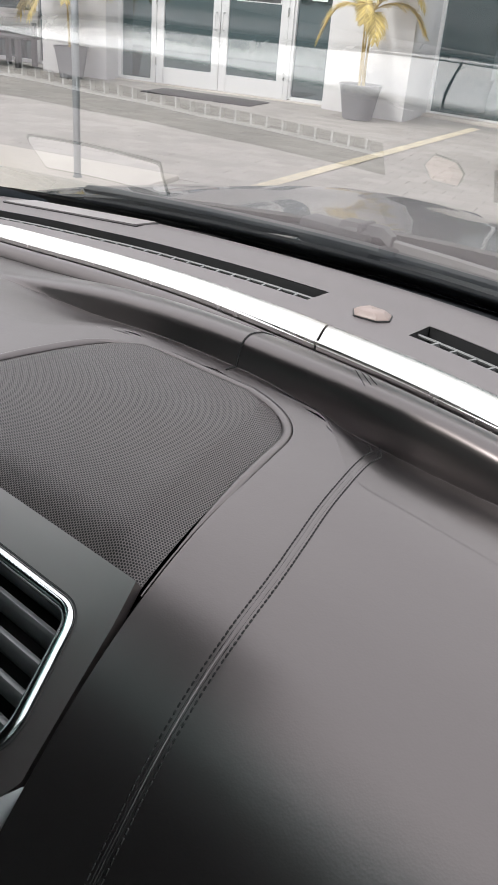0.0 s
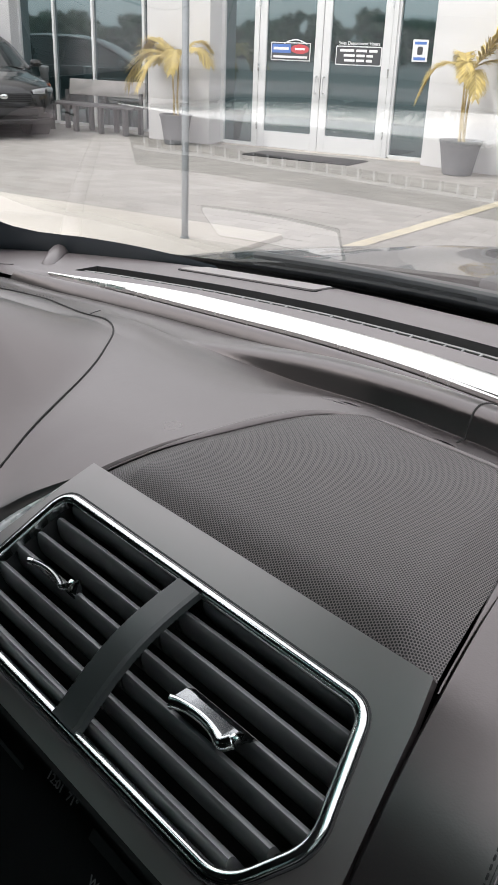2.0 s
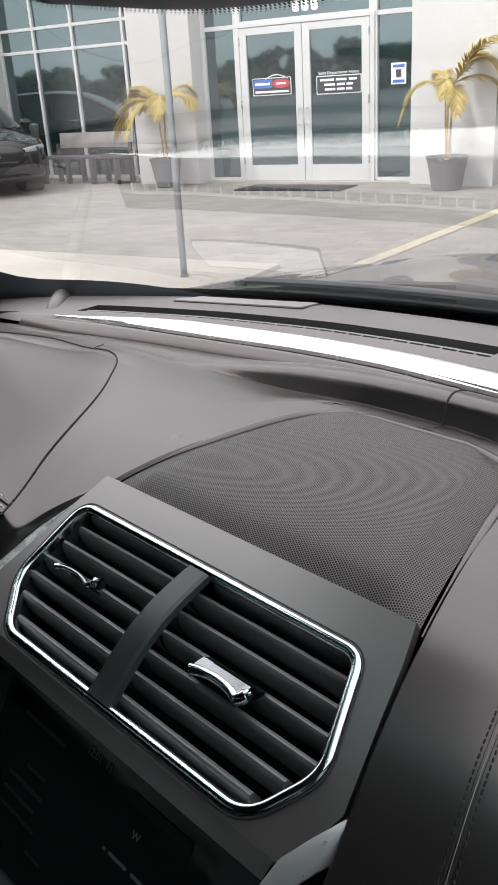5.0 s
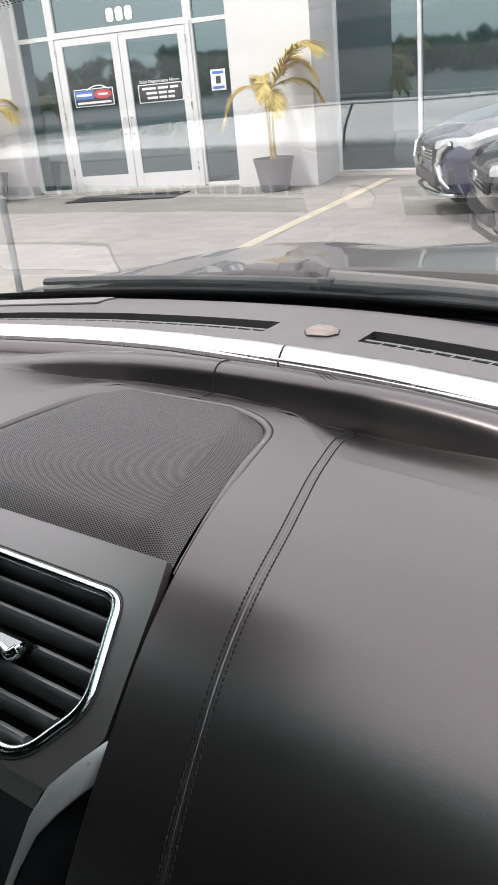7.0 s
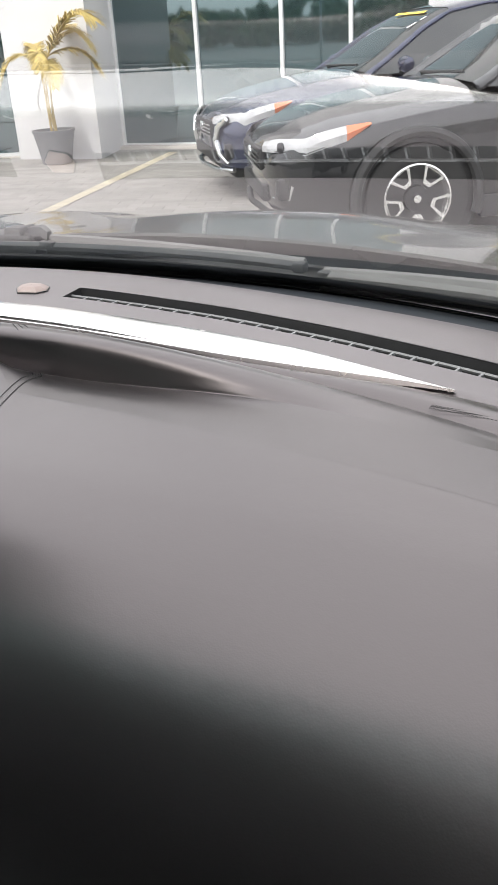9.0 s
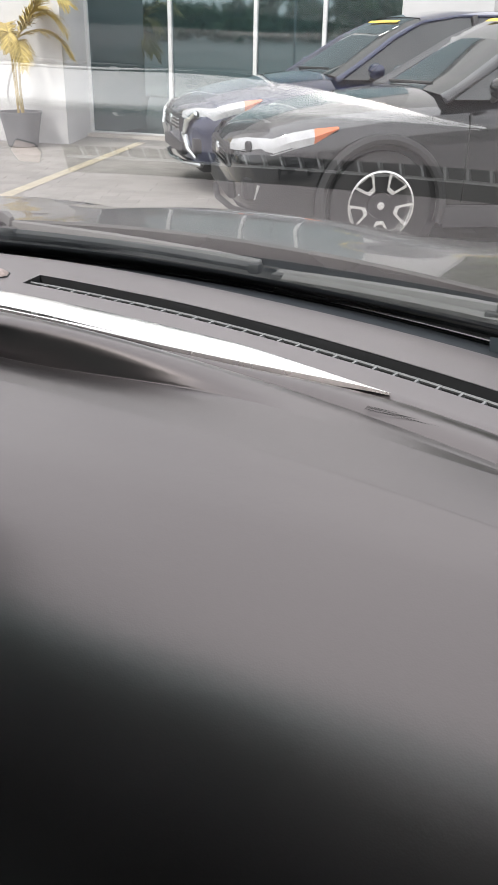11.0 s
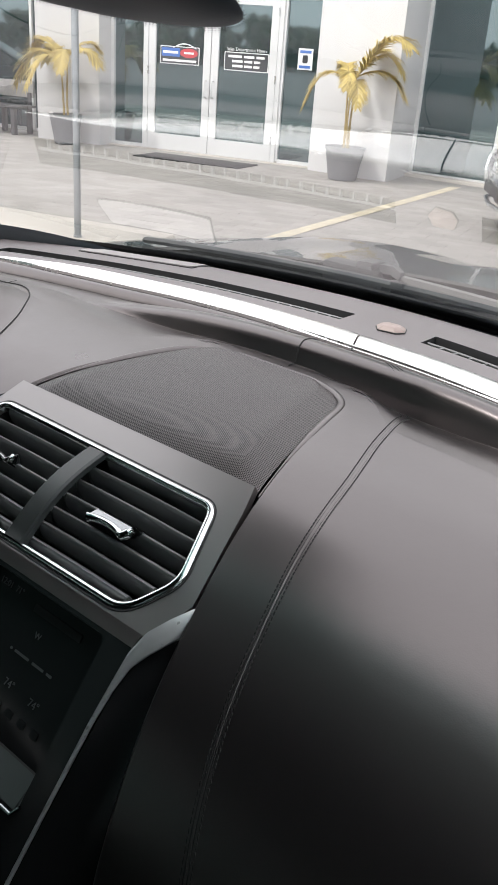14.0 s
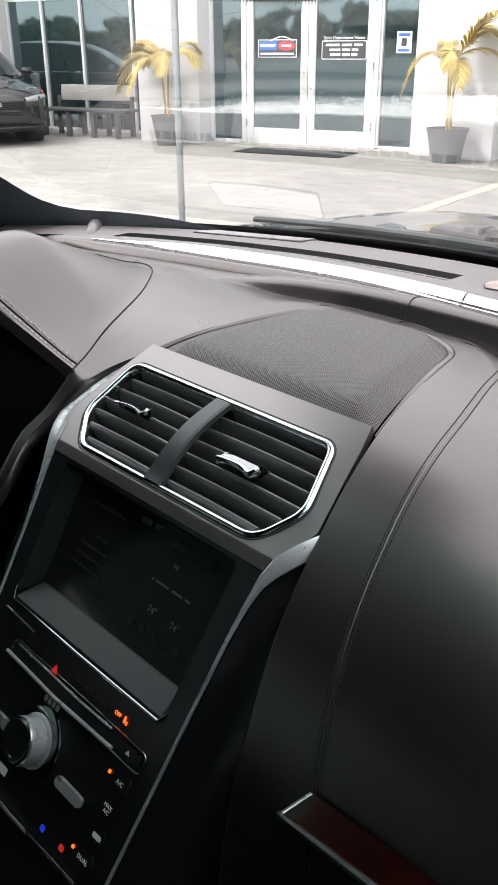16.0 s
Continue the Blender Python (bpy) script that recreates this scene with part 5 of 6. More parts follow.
# pillars, roof, doors, floor, rear
for sgn in (-1, 1):
    rows = []
    for k in range(15):
        t = k / 14
        p = pillar_line(sgn * 0.745, t)
        r = 0.030 + 0.03 * (1 - t) ** 2
        rows.append([p + Vector((sgn * (r * math.cos(a) * 1.0 + 0.028), r * math.sin(a) * 0.7 - 0.02, r * math.sin(a) * 0.75 - 0.012)) for a in [2 * math.pi * j / 14 for j in range(14)]])
    bm, vv = grid(rows, close=True)
    bm.faces.new(vv[0][::-1])
    bm.faces.new(vv[-1])
    part("pillar", bm, TRIM_DARK, shell, "dark windscreen pillar trim")
    bm, _ = grid([[(sgn * 0.60, 0.34, 1.115), (sgn * 0.66, 0.30, 1.122), (sgn * 0.76, 0.24, 1.135)], [(sgn * 0.60, 0.22, 1.130), (sgn * 0.68, 0.18, 1.132), (sgn * 0.78, 0.08, 1.14)],
                  [(sgn * 0.62, 0.08, 1.125), (sgn * 0.70, 0.04, 1.13), (sgn * 0.79, -0.06, 1.14)]])
    part("pillar_foot", bm, TRIM_DARK, shell)
    # hollow curve of the pillar trim into the dash's corner
    edge = spline([(0.44, 0.030, 0), (0.50, 0.062, 0), (0.56, 0.079, 0), (0.62, 0.088, 0), (0.645, 0.108, 0), (0.657, 0.14, 0), (0.662, 0.19, 0), (0.672, 0.30, 0), (0.70, 0.65, 0), (0.715, 1.0, 0)], 48)
    rows = []
    for k, e in enumerate(edge):
        o = lerp([(0, 0.44), (14, 0.80), (47, 0.80)], k), lerp([(0, -0.03), (14, -0.03), (20, 0.16), (47, 1.0)], k)
        rows.append([pillar_line(sgn * e.x, e.y, -0.002), pillar_line(sgn * (e.x * 0.8 + o[0] * 0.2), e.y * 0.8 + o[1] * 0.2, -0.016), pillar_line(sgn * o[0], o[1], -0.03)])
    bm, _ = grid(rows)
    part("pillar_trim", bm, SLATE, shell, "dark hollow trim at the pillar's foot")
    part("door_panel", box(min(sgn * 0.79, sgn * 0.86), max(sgn * 0.79, sgn * 0.86), -1.9, 0.14, 0.40, 1.13, bevel=0.02), TRIM_DARK, shell, "dark door panel")
    part("door_rail", box(min(sgn * 0.66, sgn * 0.74), max(sgn * 0.66, sgn * 0.74), -1.9, -0.42, 1.55, 1.62, bevel=0.015), TRIM_DARK, shell)
    bm, _ = grid([[(sgn * 0.82, 0.18, 1.14), (sgn * 0.76, -0.10, 1.36)], [(sgn * 0.82, -0.12, 1.14), (sgn * 0.70, -0.36, 1.58)], [(sgn * 0.82, -0.36, 1.14), (sgn * 0.70, -0.36, 1.58)]])
    part("side_window", bm, SIDE_GLASS, shell, "side window darkened to hold back light")
    bm, _ = grid([[(sgn * 0.81, -0.34, 1.10), (sgn * 0.69, -0.34, 1.60)], [(sgn * 0.81, -0.82, 1.10), (sgn * 0.69, -0.82, 1.60)]])
    part("side_pillar", bm, TRIM_DARK, shell, "dark side pillar trim")
    bm, _ = grid([[(sgn * 0.82, -0.8, 1.14), (sgn * 0.70, -0.8, 1.58)], [(sgn * 0.82, -1.9, 1.14), (sgn * 0.70, -1.9, 1.58)]])
    part("rear_side_window", bm, REAR_GLASS, shell, "dark tinted rear side window")
    part("fender", box(min(sgn * 0.70, sgn * 0.93), max(sgn * 0.70, sgn * 0.93), 0.36, 2.05, 0.42, 0.86, bevel=0.07, seg=4), PAINT, shell)
    for y in (1.15, -1.70):
        m = Matrix.Translation((sgn * 0.84, y, 0.37)) @ Matrix.Rotation(math.pi / 2, 4, "Y")
        w = part("wheel", lathe([(0.20, -0.11), (0.33, -0.115), (0.37, -0.09), (0.37, 0.09), (0.33, 0.115), (0.20, 0.11)], 28, m=m), RUBBER, shell, "black tyre on its wheel")
bm, _ = grid([[(x, y, (1.50 if y > -0.3 else 1.575 if y > -0.6 else 1.62) + 0.035 * (1 - (x / 0.66) ** 2)) for x in (-0.66, -0.45, -0.2, 0, 0.2, 0.45, 0.66)] for y in (-0.262, -0.5, -0.9, -1.95)])
part("roof_lining", bm, CLOTH, shell, "grey cloth roof lining")
bm, _ = grid([[pillar_line(-0.72 + 1.44 * i / 24, t, w) for i in range(25)] for t, w in ((0.90, -0.004), (0.905, -0.016), (0.95, -0.026), (1.0, -0.036))])
part("header_trim", bm, CLOTH, shell, "dark cloth edge above the windscreen")
# green shade band along the glass's upper edge
for t0, t1, tint in ((0.812, 0.840, (0.42, 0.62, 0.60)), (0.840, 0.875, (0.09, 0.25, 0.24)), (0.875, 0.930, (0.045, 0.11, 0.10))):
    bm, _ = grid([[shield(-0.70 + 1.40 * i / 24, t, -0.004) for i in range(25)] for t in (t0, t1)])
    part("shade_band", bm, glass_pane("green shade band", tint, 1.0), screen_thing, "green tinted shade band along the top")
bm, _ = grid([[(x, y, (1.585 if y > -0.3 else 1.65 if y > -0.6 else 1.67) + 0.035 * (1 - (x / 0.7) ** 2)) for x in (-0.72, -0.45, -0.2, 0, 0.2, 0.45, 0.72)] for y in (-0.25, -0.5, -0.9, -1.95)])
part("roof_skin", bm, PAINT, shell)
for sgn in (-1, 1):
    rows = []
    for y in (0.34, 0.26, 0.18, 0.10, -0.40, -0.42, -1.0, -1.02, -1.5, -1.95):
        f = 0.09 * smooth((y - 0.08) / 0.2)
        rows.append([(sgn * 0.885, y, 0.42), (sgn * 0.915, y, 0.62), (sgn * 0.91, y, 0.90 - f * 0.5), (sgn * 0.885, y, 1.08 - f), (sgn * 0.84, y, 1.135 - f)])
    bm, _ = grid(rows)
    part("door_skin", bm, PAINT, shell, "glossy dark outer door skin")
rows = [[(x, -1.97 - 0.06 * math.sin(math.pi * t) * (1 - (x / 0.9) ** 2), 0.45 + 1.20 * t) for t in [k / 8 for k in range(9)]] for x in (-0.86, -0.6, -0.3, 0, 0.3, 0.6, 0.86)]
bm, _ = grid(rows)
part("tail", bm, PAINT, shell, "closed dark tail of the car")
part("cabin_floor", box(-0.80, 0.80, -1.95, 0.42, 0.36, 0.42), CLOTH, shell, smooth=False)
# unseen walls added to close the cabin's rear and keep its reflections dark
part("rear_wall", box(-0.80, 0.80, -1.94, -1.90, 1.12, 1.62), CLOTH, shell, smooth=False)
part("seat_wall", box(-0.80, 0.80, -1.94, -1.90, 0.36, 1.118), CLOSER, shell, smooth=False)
part("bulkhead", box(-0.80, 0.80, 0.44, 0.50, 0.36, 1.02), BLACK, shell, smooth=False)


# bonnet
def bonnet_z(x, y):
    prof = [(0.55, 1.129), (0.62, 1.126), (0.80, 1.112), (0.95, 1.089), (1.15, 1.045), (1.40, 0.965), (1.65, 0.86), (1.85, 0.74), (1.95, 0.62)]
    z = sum(lerp(prof, y + d) for d in (-0.06, -0.03, 0, 0.03, 0.06)) / 5 - 0.10 * x * x - 0.35 * max(0, abs(x) - 0.62) ** 2
    crease = abs(abs(x) - (0.40 + 0.10 * (1.3 - y)))
    z += 0.012 * math.exp(-(crease / 0.055) ** 2) * smooth((1.5 - y) / 0.4) * smooth((y - 0.50) / 0.15)
    z -= 0.006 * math.exp(-((abs(x) - 0.25) / 0.10) ** 2) * smooth((y - 0.55) / 0.2)
    return z


bonnet = thing("bonnet", label="glossy dark grey-green bonnet with raised creases", category="car bonnet")


def bonnet_y(x, y):
    return y - 0.25 * x * x * (1 - smooth((y - 0.595) / 0.5))


bm, _ = grid([[(x, bonnet_y(x, y) + 0.06 * (1 - (x / 0.85) ** 2), bonnet_z(x, bonnet_y(x, y))) for x in [-0.86 + 1.72 * i / 70 for i in range(71)]] for y in [0.595 + 1.355 * j / 50 for j in range(51)]])
part("panel", bm, PAINT, bonnet)
bm, _ = grid([[(x, bonnet_y(x, 0.595) + d + 0.06 * (1 - (x / 0.85) ** 2), bonnet_z(x, bonnet_y(x, 0.595)) - e) for d, e in ((0, 0), (-0.004, 0.003), (0.0, 0.012), (0.012, 0.03))] for x in [-0.86 + 1.72 * i / 40 for i in range(41)]])
part("rear_edge", bm, PAINT, bonnet)
part("bonnet_core", box(-0.75, 0.75, 0.62, 1.75, 0.40, 0.72, bevel=0.03), BLACK, bonnet)
# cowl between windscreen and bonnet
bm = bmesh.new()
rows = []
for i in range(61):
    x = -0.80 + 1.6 * i / 60
    a, b = front_y(x), max(0.63 - 0.25 * x * x + 0.06 * (1 - (x / 0.85) ** 2), front_y(x) + 0.03)
    z = top_z(x)
    rows.append([(x, a + 0.002, z - 0.016), (x, a + 0.012, z - 0.022), (x, a + (b - a) * 0.45, z - 0.045 - 0.05 * abs(x)), (x, a + (b - a) * 0.8, z - 0.050 - 0.05 * abs(x)), (x, b + 0.02, z - 0.062 - 0.05 * abs(x))])
grid(rows, bm=bm)
tagged(mesh_ob("cowl_panel", bm, COWL_MAT), "dark plastic cowl below the windscreen", "cowl panel")


# wipers: arm, hinge head, blade
def wiper(name, tip, root, pivot, lift, label, mat):
    w = thing(name, label=label, category="wiper", group="windscreen wipers")
    a, b, c = Vector(tip), Vector(root), Vector(pivot)
    n = 24
    pts = []
    for k in range(n + 1):
        p = a.lerp(b, k / n)
        pts.append(Vector((p.x, front_y(p.x) + p.y, top_z(p.x) + p.z)))
    rows = []
    for p in pts:
        rows.append([p + Vector((0, -0.004, -0.005)), p + Vector((0, -0.005, -0.001)), p + Vector((0, -0.001, 0.002)), p + Vector((0, 0.004, 0.002)), p + Vector((0, 0.007, -0.002)), p + Vector((0, 0.003, -0.006))])
    bm, vv = grid(rows, close=True)
    bm.faces.new(vv[0][::-1])
    bm.faces.new(vv[-1])
    part("blade", bm, mat, w, "wiper blade with spoiler")
    part("rubber", tube([p + Vector((0, -0.004, -0.012)) for p in pts], 0.003, 6), RUBBER, w)
    a, m, b = pts[0], pts[11], pts[-1]
    d = (pts[2] - a).normalized()
    part("end_cap", box(-0.004, 0.008, -0.005, 0.007, -0.007, 0.003, bevel=0.0022, m=Matrix.Translation(a) @ Matrix.Rotation(math.atan2(d.y, d.x), 4, "Z")), WIPER, w)
    arm = [m + Vector((0, 0.004, 0.008)), m.lerp(c, 0.35) + Vector((0, 0.018, 0.009)), m.lerp(c, 0.75) + Vector((0, 0.014, 0.008)), c + Vector((0, 0, 0.010))]
    rows = []
    for k, p in enumerate(arm):
        h = (0.006, 0.008, 0.011, 0.014)[k]
        rows.append([p + Vector((0, -h, -0.004)), p + Vector((0, -h * 0.6, 0.005)), p + Vector((0, h * 0.6, 0.005)), p + Vector((0, h, -0.004))])
    bm, vv = grid(rows, close=True)
    bm.faces.new(vv[0][::-1])
    bm.faces.new(vv[-1])
    part("arm", bm, WIPER, w, "dark wiper arm")
    part("clip", box(-0.009, 0.009, -0.003, 0.006, -0.002, 0.004, bevel=0.0015, m=Matrix.Translation(m) @ Matrix.Rotation(math.atan2(d.y, d.x), 4, "Z")), WIPER, w)
    rows = []
    for p in pts[:12]:
        k = (p - a).length / (pts[11] - a).length
        h = 0.0035 + 0.0050 * k
        rows.append([p + Vector((0, 0.001, 0.001)), p + Vector((0, 0.003, h)), p + Vector((0, 0.008, h + 0.001)), p + Vector((0, 0.012, 0.001))])
    bm, vv = grid(rows, close=True)
    bm.faces.new(vv[0][::-1])
    bm.faces.new(vv[-1])
    part("spoiler", bm, WIPER_PALE, w, "paler raised spoiler at the blade's end")
    head = part("hinge_head", box(-0.048, 0.034, -0.014, 0.014, -0.016, lift, bevel=0.006, m=Matrix.Translation(c)), WIPER, w, "dark hinge head")
    part("pivot_cap", lathe([(0.011, -0.05), (0.011, 0.002), (0.008, 0.005)], 16, m=Matrix.Translation(c + Vector((0.028, 0.004, lift - 0.004)))), RUBBER, head)
    part("hinge_fin", box(0.020, 0.026, -0.012, 0.012, lift - 0.004, lift + 0.007, bevel=0.002, m=Matrix.Translation(c)), WIPER, head)
    return w


wiper("wiper", (0.212, 0.010, 0.003), (-0.41, 0.006, 0.010), (-0.145, 0.490, 1.150), 0.010, "dark wiper parked across the windscreen foot", WIPER)
wiper("wiper", (0.232, 0.010, -0.003), (0.68, 0.020, 0.009), (0.52, 0.420, 1.138), 0.012, "dusty grey wiper parked before the passenger's side", WIPER_PALE)


# ---- parked cars ----
TYRE = RUBBER
CLADDING = material("black cladding", (0.025, 0.025, 0.026), 0.6, vary=0.1, bump=0.2, bump_scale=200)
CAR_GLASS = material("car window glass", (0.030, 0.035, 0.036), 0.04, spec=0.8, vary=0.1)
LENS = material("headlamp lens", (0.40, 0.41, 0.42), 0.12, spec=0.8, coat=0.6, vary=0.15, vary_scale=14)
LENS_DARK = material("headlamp inside", (0.035, 0.036, 0.040), 0.3, spec=0.3, vary=0.3, vary_scale=20)
AMBER = material("amber lamp lens", (0.60, 0.17, 0.075), 0.25, coat=0.5)
WHITE_TAG = material("white sticker", (0.78, 0.78, 0.77), 0.5)
YELLOW_TAG = material("yellow windscreen tag", (0.75, 0.55, 0.08), 0.6)
RIM_LIGHT = material("machined alloy", (0.75, 0.75, 0.74), 0.25, 0.9, vary=0.05)
RIM_DARK = material("dark alloy", (0.03, 0.03, 0.032), 0.4, 0.5, vary=0.1)

LOWER = [  # along, half width, bottom, shoulder, centre top
    (0.93, 0.40, 0.36, 0.60, 0.66), (0.90, 0.60, 0.30, 0.63, 0.70), (0.82, 0.74, 0.25, 0.68, 0.77), (0.68, 0.82, 0.23, 0.74, 0.84), (0.48, 0.86, 0.22, 0.79, 0.90), (0.25, 0.88, 0.22, 0.84, 0.945),
    (-0.05, 0.89, 0.22, 0.885, 0.99), (-0.35, 0.89, 0.22, 0.92, 1.025), (-0.75, 0.89, 0.22, 0.95, 1.03), (-1.6, 0.90, 0.22, 0.97, 1.0), (-2.6, 0.90, 0.22, 0.99, 1.02), (-3.15, 0.87, 0.25, 1.0, 1.03),
    (-3.42, 0.80, 0.30, 0.95, 1.0), (-3.5, 0.70, 0.38, 0.85, 0.9)]
ROOF = [(-0.40, 0.66, 1.00, 1.015), (-0.62, 0.655, 1.0, 1.15), (-0.95, 0.62, 1.0, 1.36), (-1.22, 0.585, 1.0, 1.485), (-1.6, 0.575, 1.0, 1.545), (-2.2, 0.57, 1.0, 1.555), (-2.8, 0.555, 1.0, 1.52), (-3.1, 0.55, 1.0, 1.44),
        (-3.38, 0.58, 1.0, 1.12), (-3.45, 0.60, 1.0, 1.01)]


def at_station(table, y):
    return [lerp([(-r[0], r[k]) for r in table], -y) for k in range(1, len(table[0]))]


def parked_car(name, m, paint, label, rim_style, tall=1.0, chrome_front=False, sedan=False, tags=True):
    car = thing(name, m, label, "car", "parked cars")

    def add(n, bm, mat, parent=car, lab="", sm=True):
        if tall != 1.0:
            for v in bm.verts:
                if v.co.z > 0.4:
                    v.co.z = 0.4 + (v.co.z - 0.4) * tall
        return part(n, bm, mat, parent, lab, sm)

    # body skin with open wheel arches
    ys = [0.93 - 4.43 * k / 96 for k in range(97)]
    rows = []
    for y in ys:
        w, zb, zs, zc = at_station(LOWER, y)
        side = [(w * 0.80, zb), (w * 0.97, zb + 0.05)] + [(w * (0.985 + 0.015 * math.sin(math.pi * t)), zb + 0.08 + (zs - 0.07 - zb - 0.08) * t) for t in [k / 9 for k in range(10)]] + [
            (w * 0.965, zs - 0.025), (w * 0.90, zs), (w * 0.72, zs + (zc - zs) * 0.55), (w * 0.40, zs + (zc - zs) * 0.9), (0.0, zc)]
        rows.append([(x, y, z) for x, z in side] + [(-x, y, z) for x, z in side[-2::-1]])
    bm, vv = grid(rows)
    bm.faces.new(vv[0])
    bm.faces.new(vv[-1][::-1])
    gone = [f for f in bm.faces if abs(f.calc_center_median().x) > 0.55 and any((f.calc_center_median().y - wy) ** 2 + (f.calc_center_median().z - 0.35) ** 2 < 0.40 ** 2 for wy in (0, -2.66))]
    bmesh.ops.delete(bm, geom=gone, context="FACES")
    add("body", bm, paint)
    add("underbody", box(-0.70, 0.70, -3.3, 0.8, 0.20, 0.62, bevel=0.03), CLADDING)
    # greenhouse
    rows = []
    for k in range(41):
        y = -0.40 - 3.05 * k / 40
        w, z0, z1 = at_station(ROOF, y)
        wb = at_station(LOWER, y)[0] * 0.90
        rows.append([(wb + (w - wb) * t ** 0.8 * min(1, (z1 - 1.0) / 0.5), y, 0.98 + (z1 - 0.045 - 0.98) * t) for t in (0, 0.25, 0.5, 0.75, 1.0)] + [(w * 0.9 + (wb - w) * max(0, 1 - (z1 - 1.0) / 0.5) * 0.9, y, z1 - 0.012), (w * 0.5, y, z1)] +
                    [(0, y, z1 + 0.005)])
        rows[-1] += [(-x, yy, z) for x, yy, z in rows[-1][-2::-1]]
    bm, _ = grid(rows)
    add("windows", bm, CAR_GLASS, lab="dark glazed cabin with raked windscreen")
    bm, _ = grid([[(x, y, z + 0.006) for x, y, z in r[4:11]] for r in rows[11:36]])
    add("roof", bm, paint)
    for sgn in (-1, 1):
        idx = (0, 4)
        edge = [rows[k][4 if sgn > 0 else 10] for k in range(0, 37)]
        add("roof_rail", tube([(x, y, z + 0.004) for x, y, z in edge], [0.026 - 0.010 * smooth((k - 8) / 6) for k in range(37)], 8), paint, lab="painted pillar and roof rail")
        for ky, lean in ((-1.75, 0.10), (-2.72, -0.15)):
            a = rows[int((-ky - 0.40) / 3.05 * 40)]
            b0, b1 = a[0 if sgn > 0 else 14], a[4 if sgn > 0 else 10]
            add("pillar", tube([(b0[0], ky - lean, b0[2]), ((b0[0] + b1[0]) / 2 + sgn * 0.012, ky - lean / 2, (b0[2] + b1[2]) / 2), (b1[0], ky, b1[2])], 0.035, 8), CLADDING)
        belt = [(sgn * (at_station(LOWER, y)[0] * 0.915), y, at_station(LOWER, y)[2] + 0.012) for y in [-0.75 - 0.15 * k for k in range(17)]]
        add("belt_trim", tube(belt, 0.010, 6), CHROME if sgn < 0 and not chrome_front else CLADDING)
        # mirror
        mir = add("door_mirror", lathe([(0.02, -0.075), (0.062, -0.06), (0.078, 0.0), (0.072, 0.06), (0.03, 0.085)], 18, m=Matrix.Translation((sgn * 1.0, -0.68, 1.06)) @ Matrix.Rotation(radians(90), 4, "Y") @ Matrix.Diagonal((0.85, 0.75, 1.15, 1))),
                  paint, lab="rounded door mirror")
        add("mirror_arm", tube([(sgn * 0.84, -0.70, 0.985), (sgn * 0.95, -0.68, 1.02)], 0.022, 8), CLADDING, mir)
        # doors as shut lines
        for y in (-0.55, -1.70, -2.45):
            z1 = at_station(LOWER, y)[2] - 0.03
            w = at_station(LOWER, y)[0]
            add("shut_line", tube([(sgn * w * 0.99, y, 0.36), (sgn * w * 1.001, y, 0.6), (sgn * w * 0.988, y, z1)], 0.004, 5), CLADDING)
        for y in (-1.50, -2.30):
            add("door_handle", box(min(sgn * 0.885, sgn * 0.925), max(sgn * 0.885, sgn * 0.925), y - 0.09, y + 0.09, 0.80, 0.83, bevel=0.008), paint)
        add("sill", box(min(sgn * 0.84, sgn * 0.915), max(sgn * 0.84, sgn * 0.915), -2.25, -0.42, 0.20, 0.34, bevel=0.02), CLADDING)
        # headlamp: a swept lens with an amber end
        pts_t = [(0.16, 0.865), (0.30, 0.855), (0.45, 0.84), (0.58, 0.815), (0.70, 0.775)]
        rows_h = []
        for y, z in pts_t:
            w = at_station(LOWER, y)[0]
            th = 0.008 + 0.092 * smooth((y - 0.26) / 0.24)
            rows_h.append([(sgn * (w * 0.965 + 0.004), y, z - 0.03), (sgn * (w * 0.995 + 0.010), y, z - 0.03 - th * 0.5), (sgn * (w * 0.985 + 0.008), y, z - 0.03 - th)])
        w = 0.60
        rows_h.append([(sgn * 0.60, 0.845, 0.735), (sgn * 0.63, 0.868, 0.70), (sgn * 0.63, 0.870, 0.655)])
        rows_h.append([(sgn * 0.42, 0.905, 0.705), (sgn * 0.44, 0.925, 0.68), (sgn * 0.44, 0.925, 0.645)])
        bm, _ = grid(rows_h[2:])
        lamp = add("headlamp", bm, LENS, lab="clear swept headlamp")
        bm, _ = grid([[(x + sgn * 0.001, y, z) for x, y, z in r] for r in rows_h[1:3]])
        add("turn_lamp", bm, AMBER, lamp, "amber turn lamp")
        if not chrome_front:
            low = [[Vector(r[0]).lerp(Vector(r[2]), f) + Vector((sgn * 0.004, 0.003, 0)) for f in (0.34, 0.62, 0.94)] for r in rows_h[3:6]]
            bm, _ = grid(low)
            add("lamp_inside", bm, LENS_DARK, lamp, "dark inside of the headlamp")
        bm = lathe([(0.034, -0.02), (0.034, 0.008), (0.022, 0.013)], 16, m=Matrix.Translation((sgn * 0.66, 0.835, 0.685)) @ Matrix.Rotation(radians(-90), 4, "X") @ Matrix.Rotation(radians(sgn * 30), 4, "Y"))
        add("projector", bm, LENS_DARK, lamp)
        add("fog_recess", box(min(sgn * 0.56, sgn * 0.74), max(sgn * 0.56, sgn * 0.74), 0.74, 0.875, 0.36, 0.50, bevel=0.03), CLADDING)
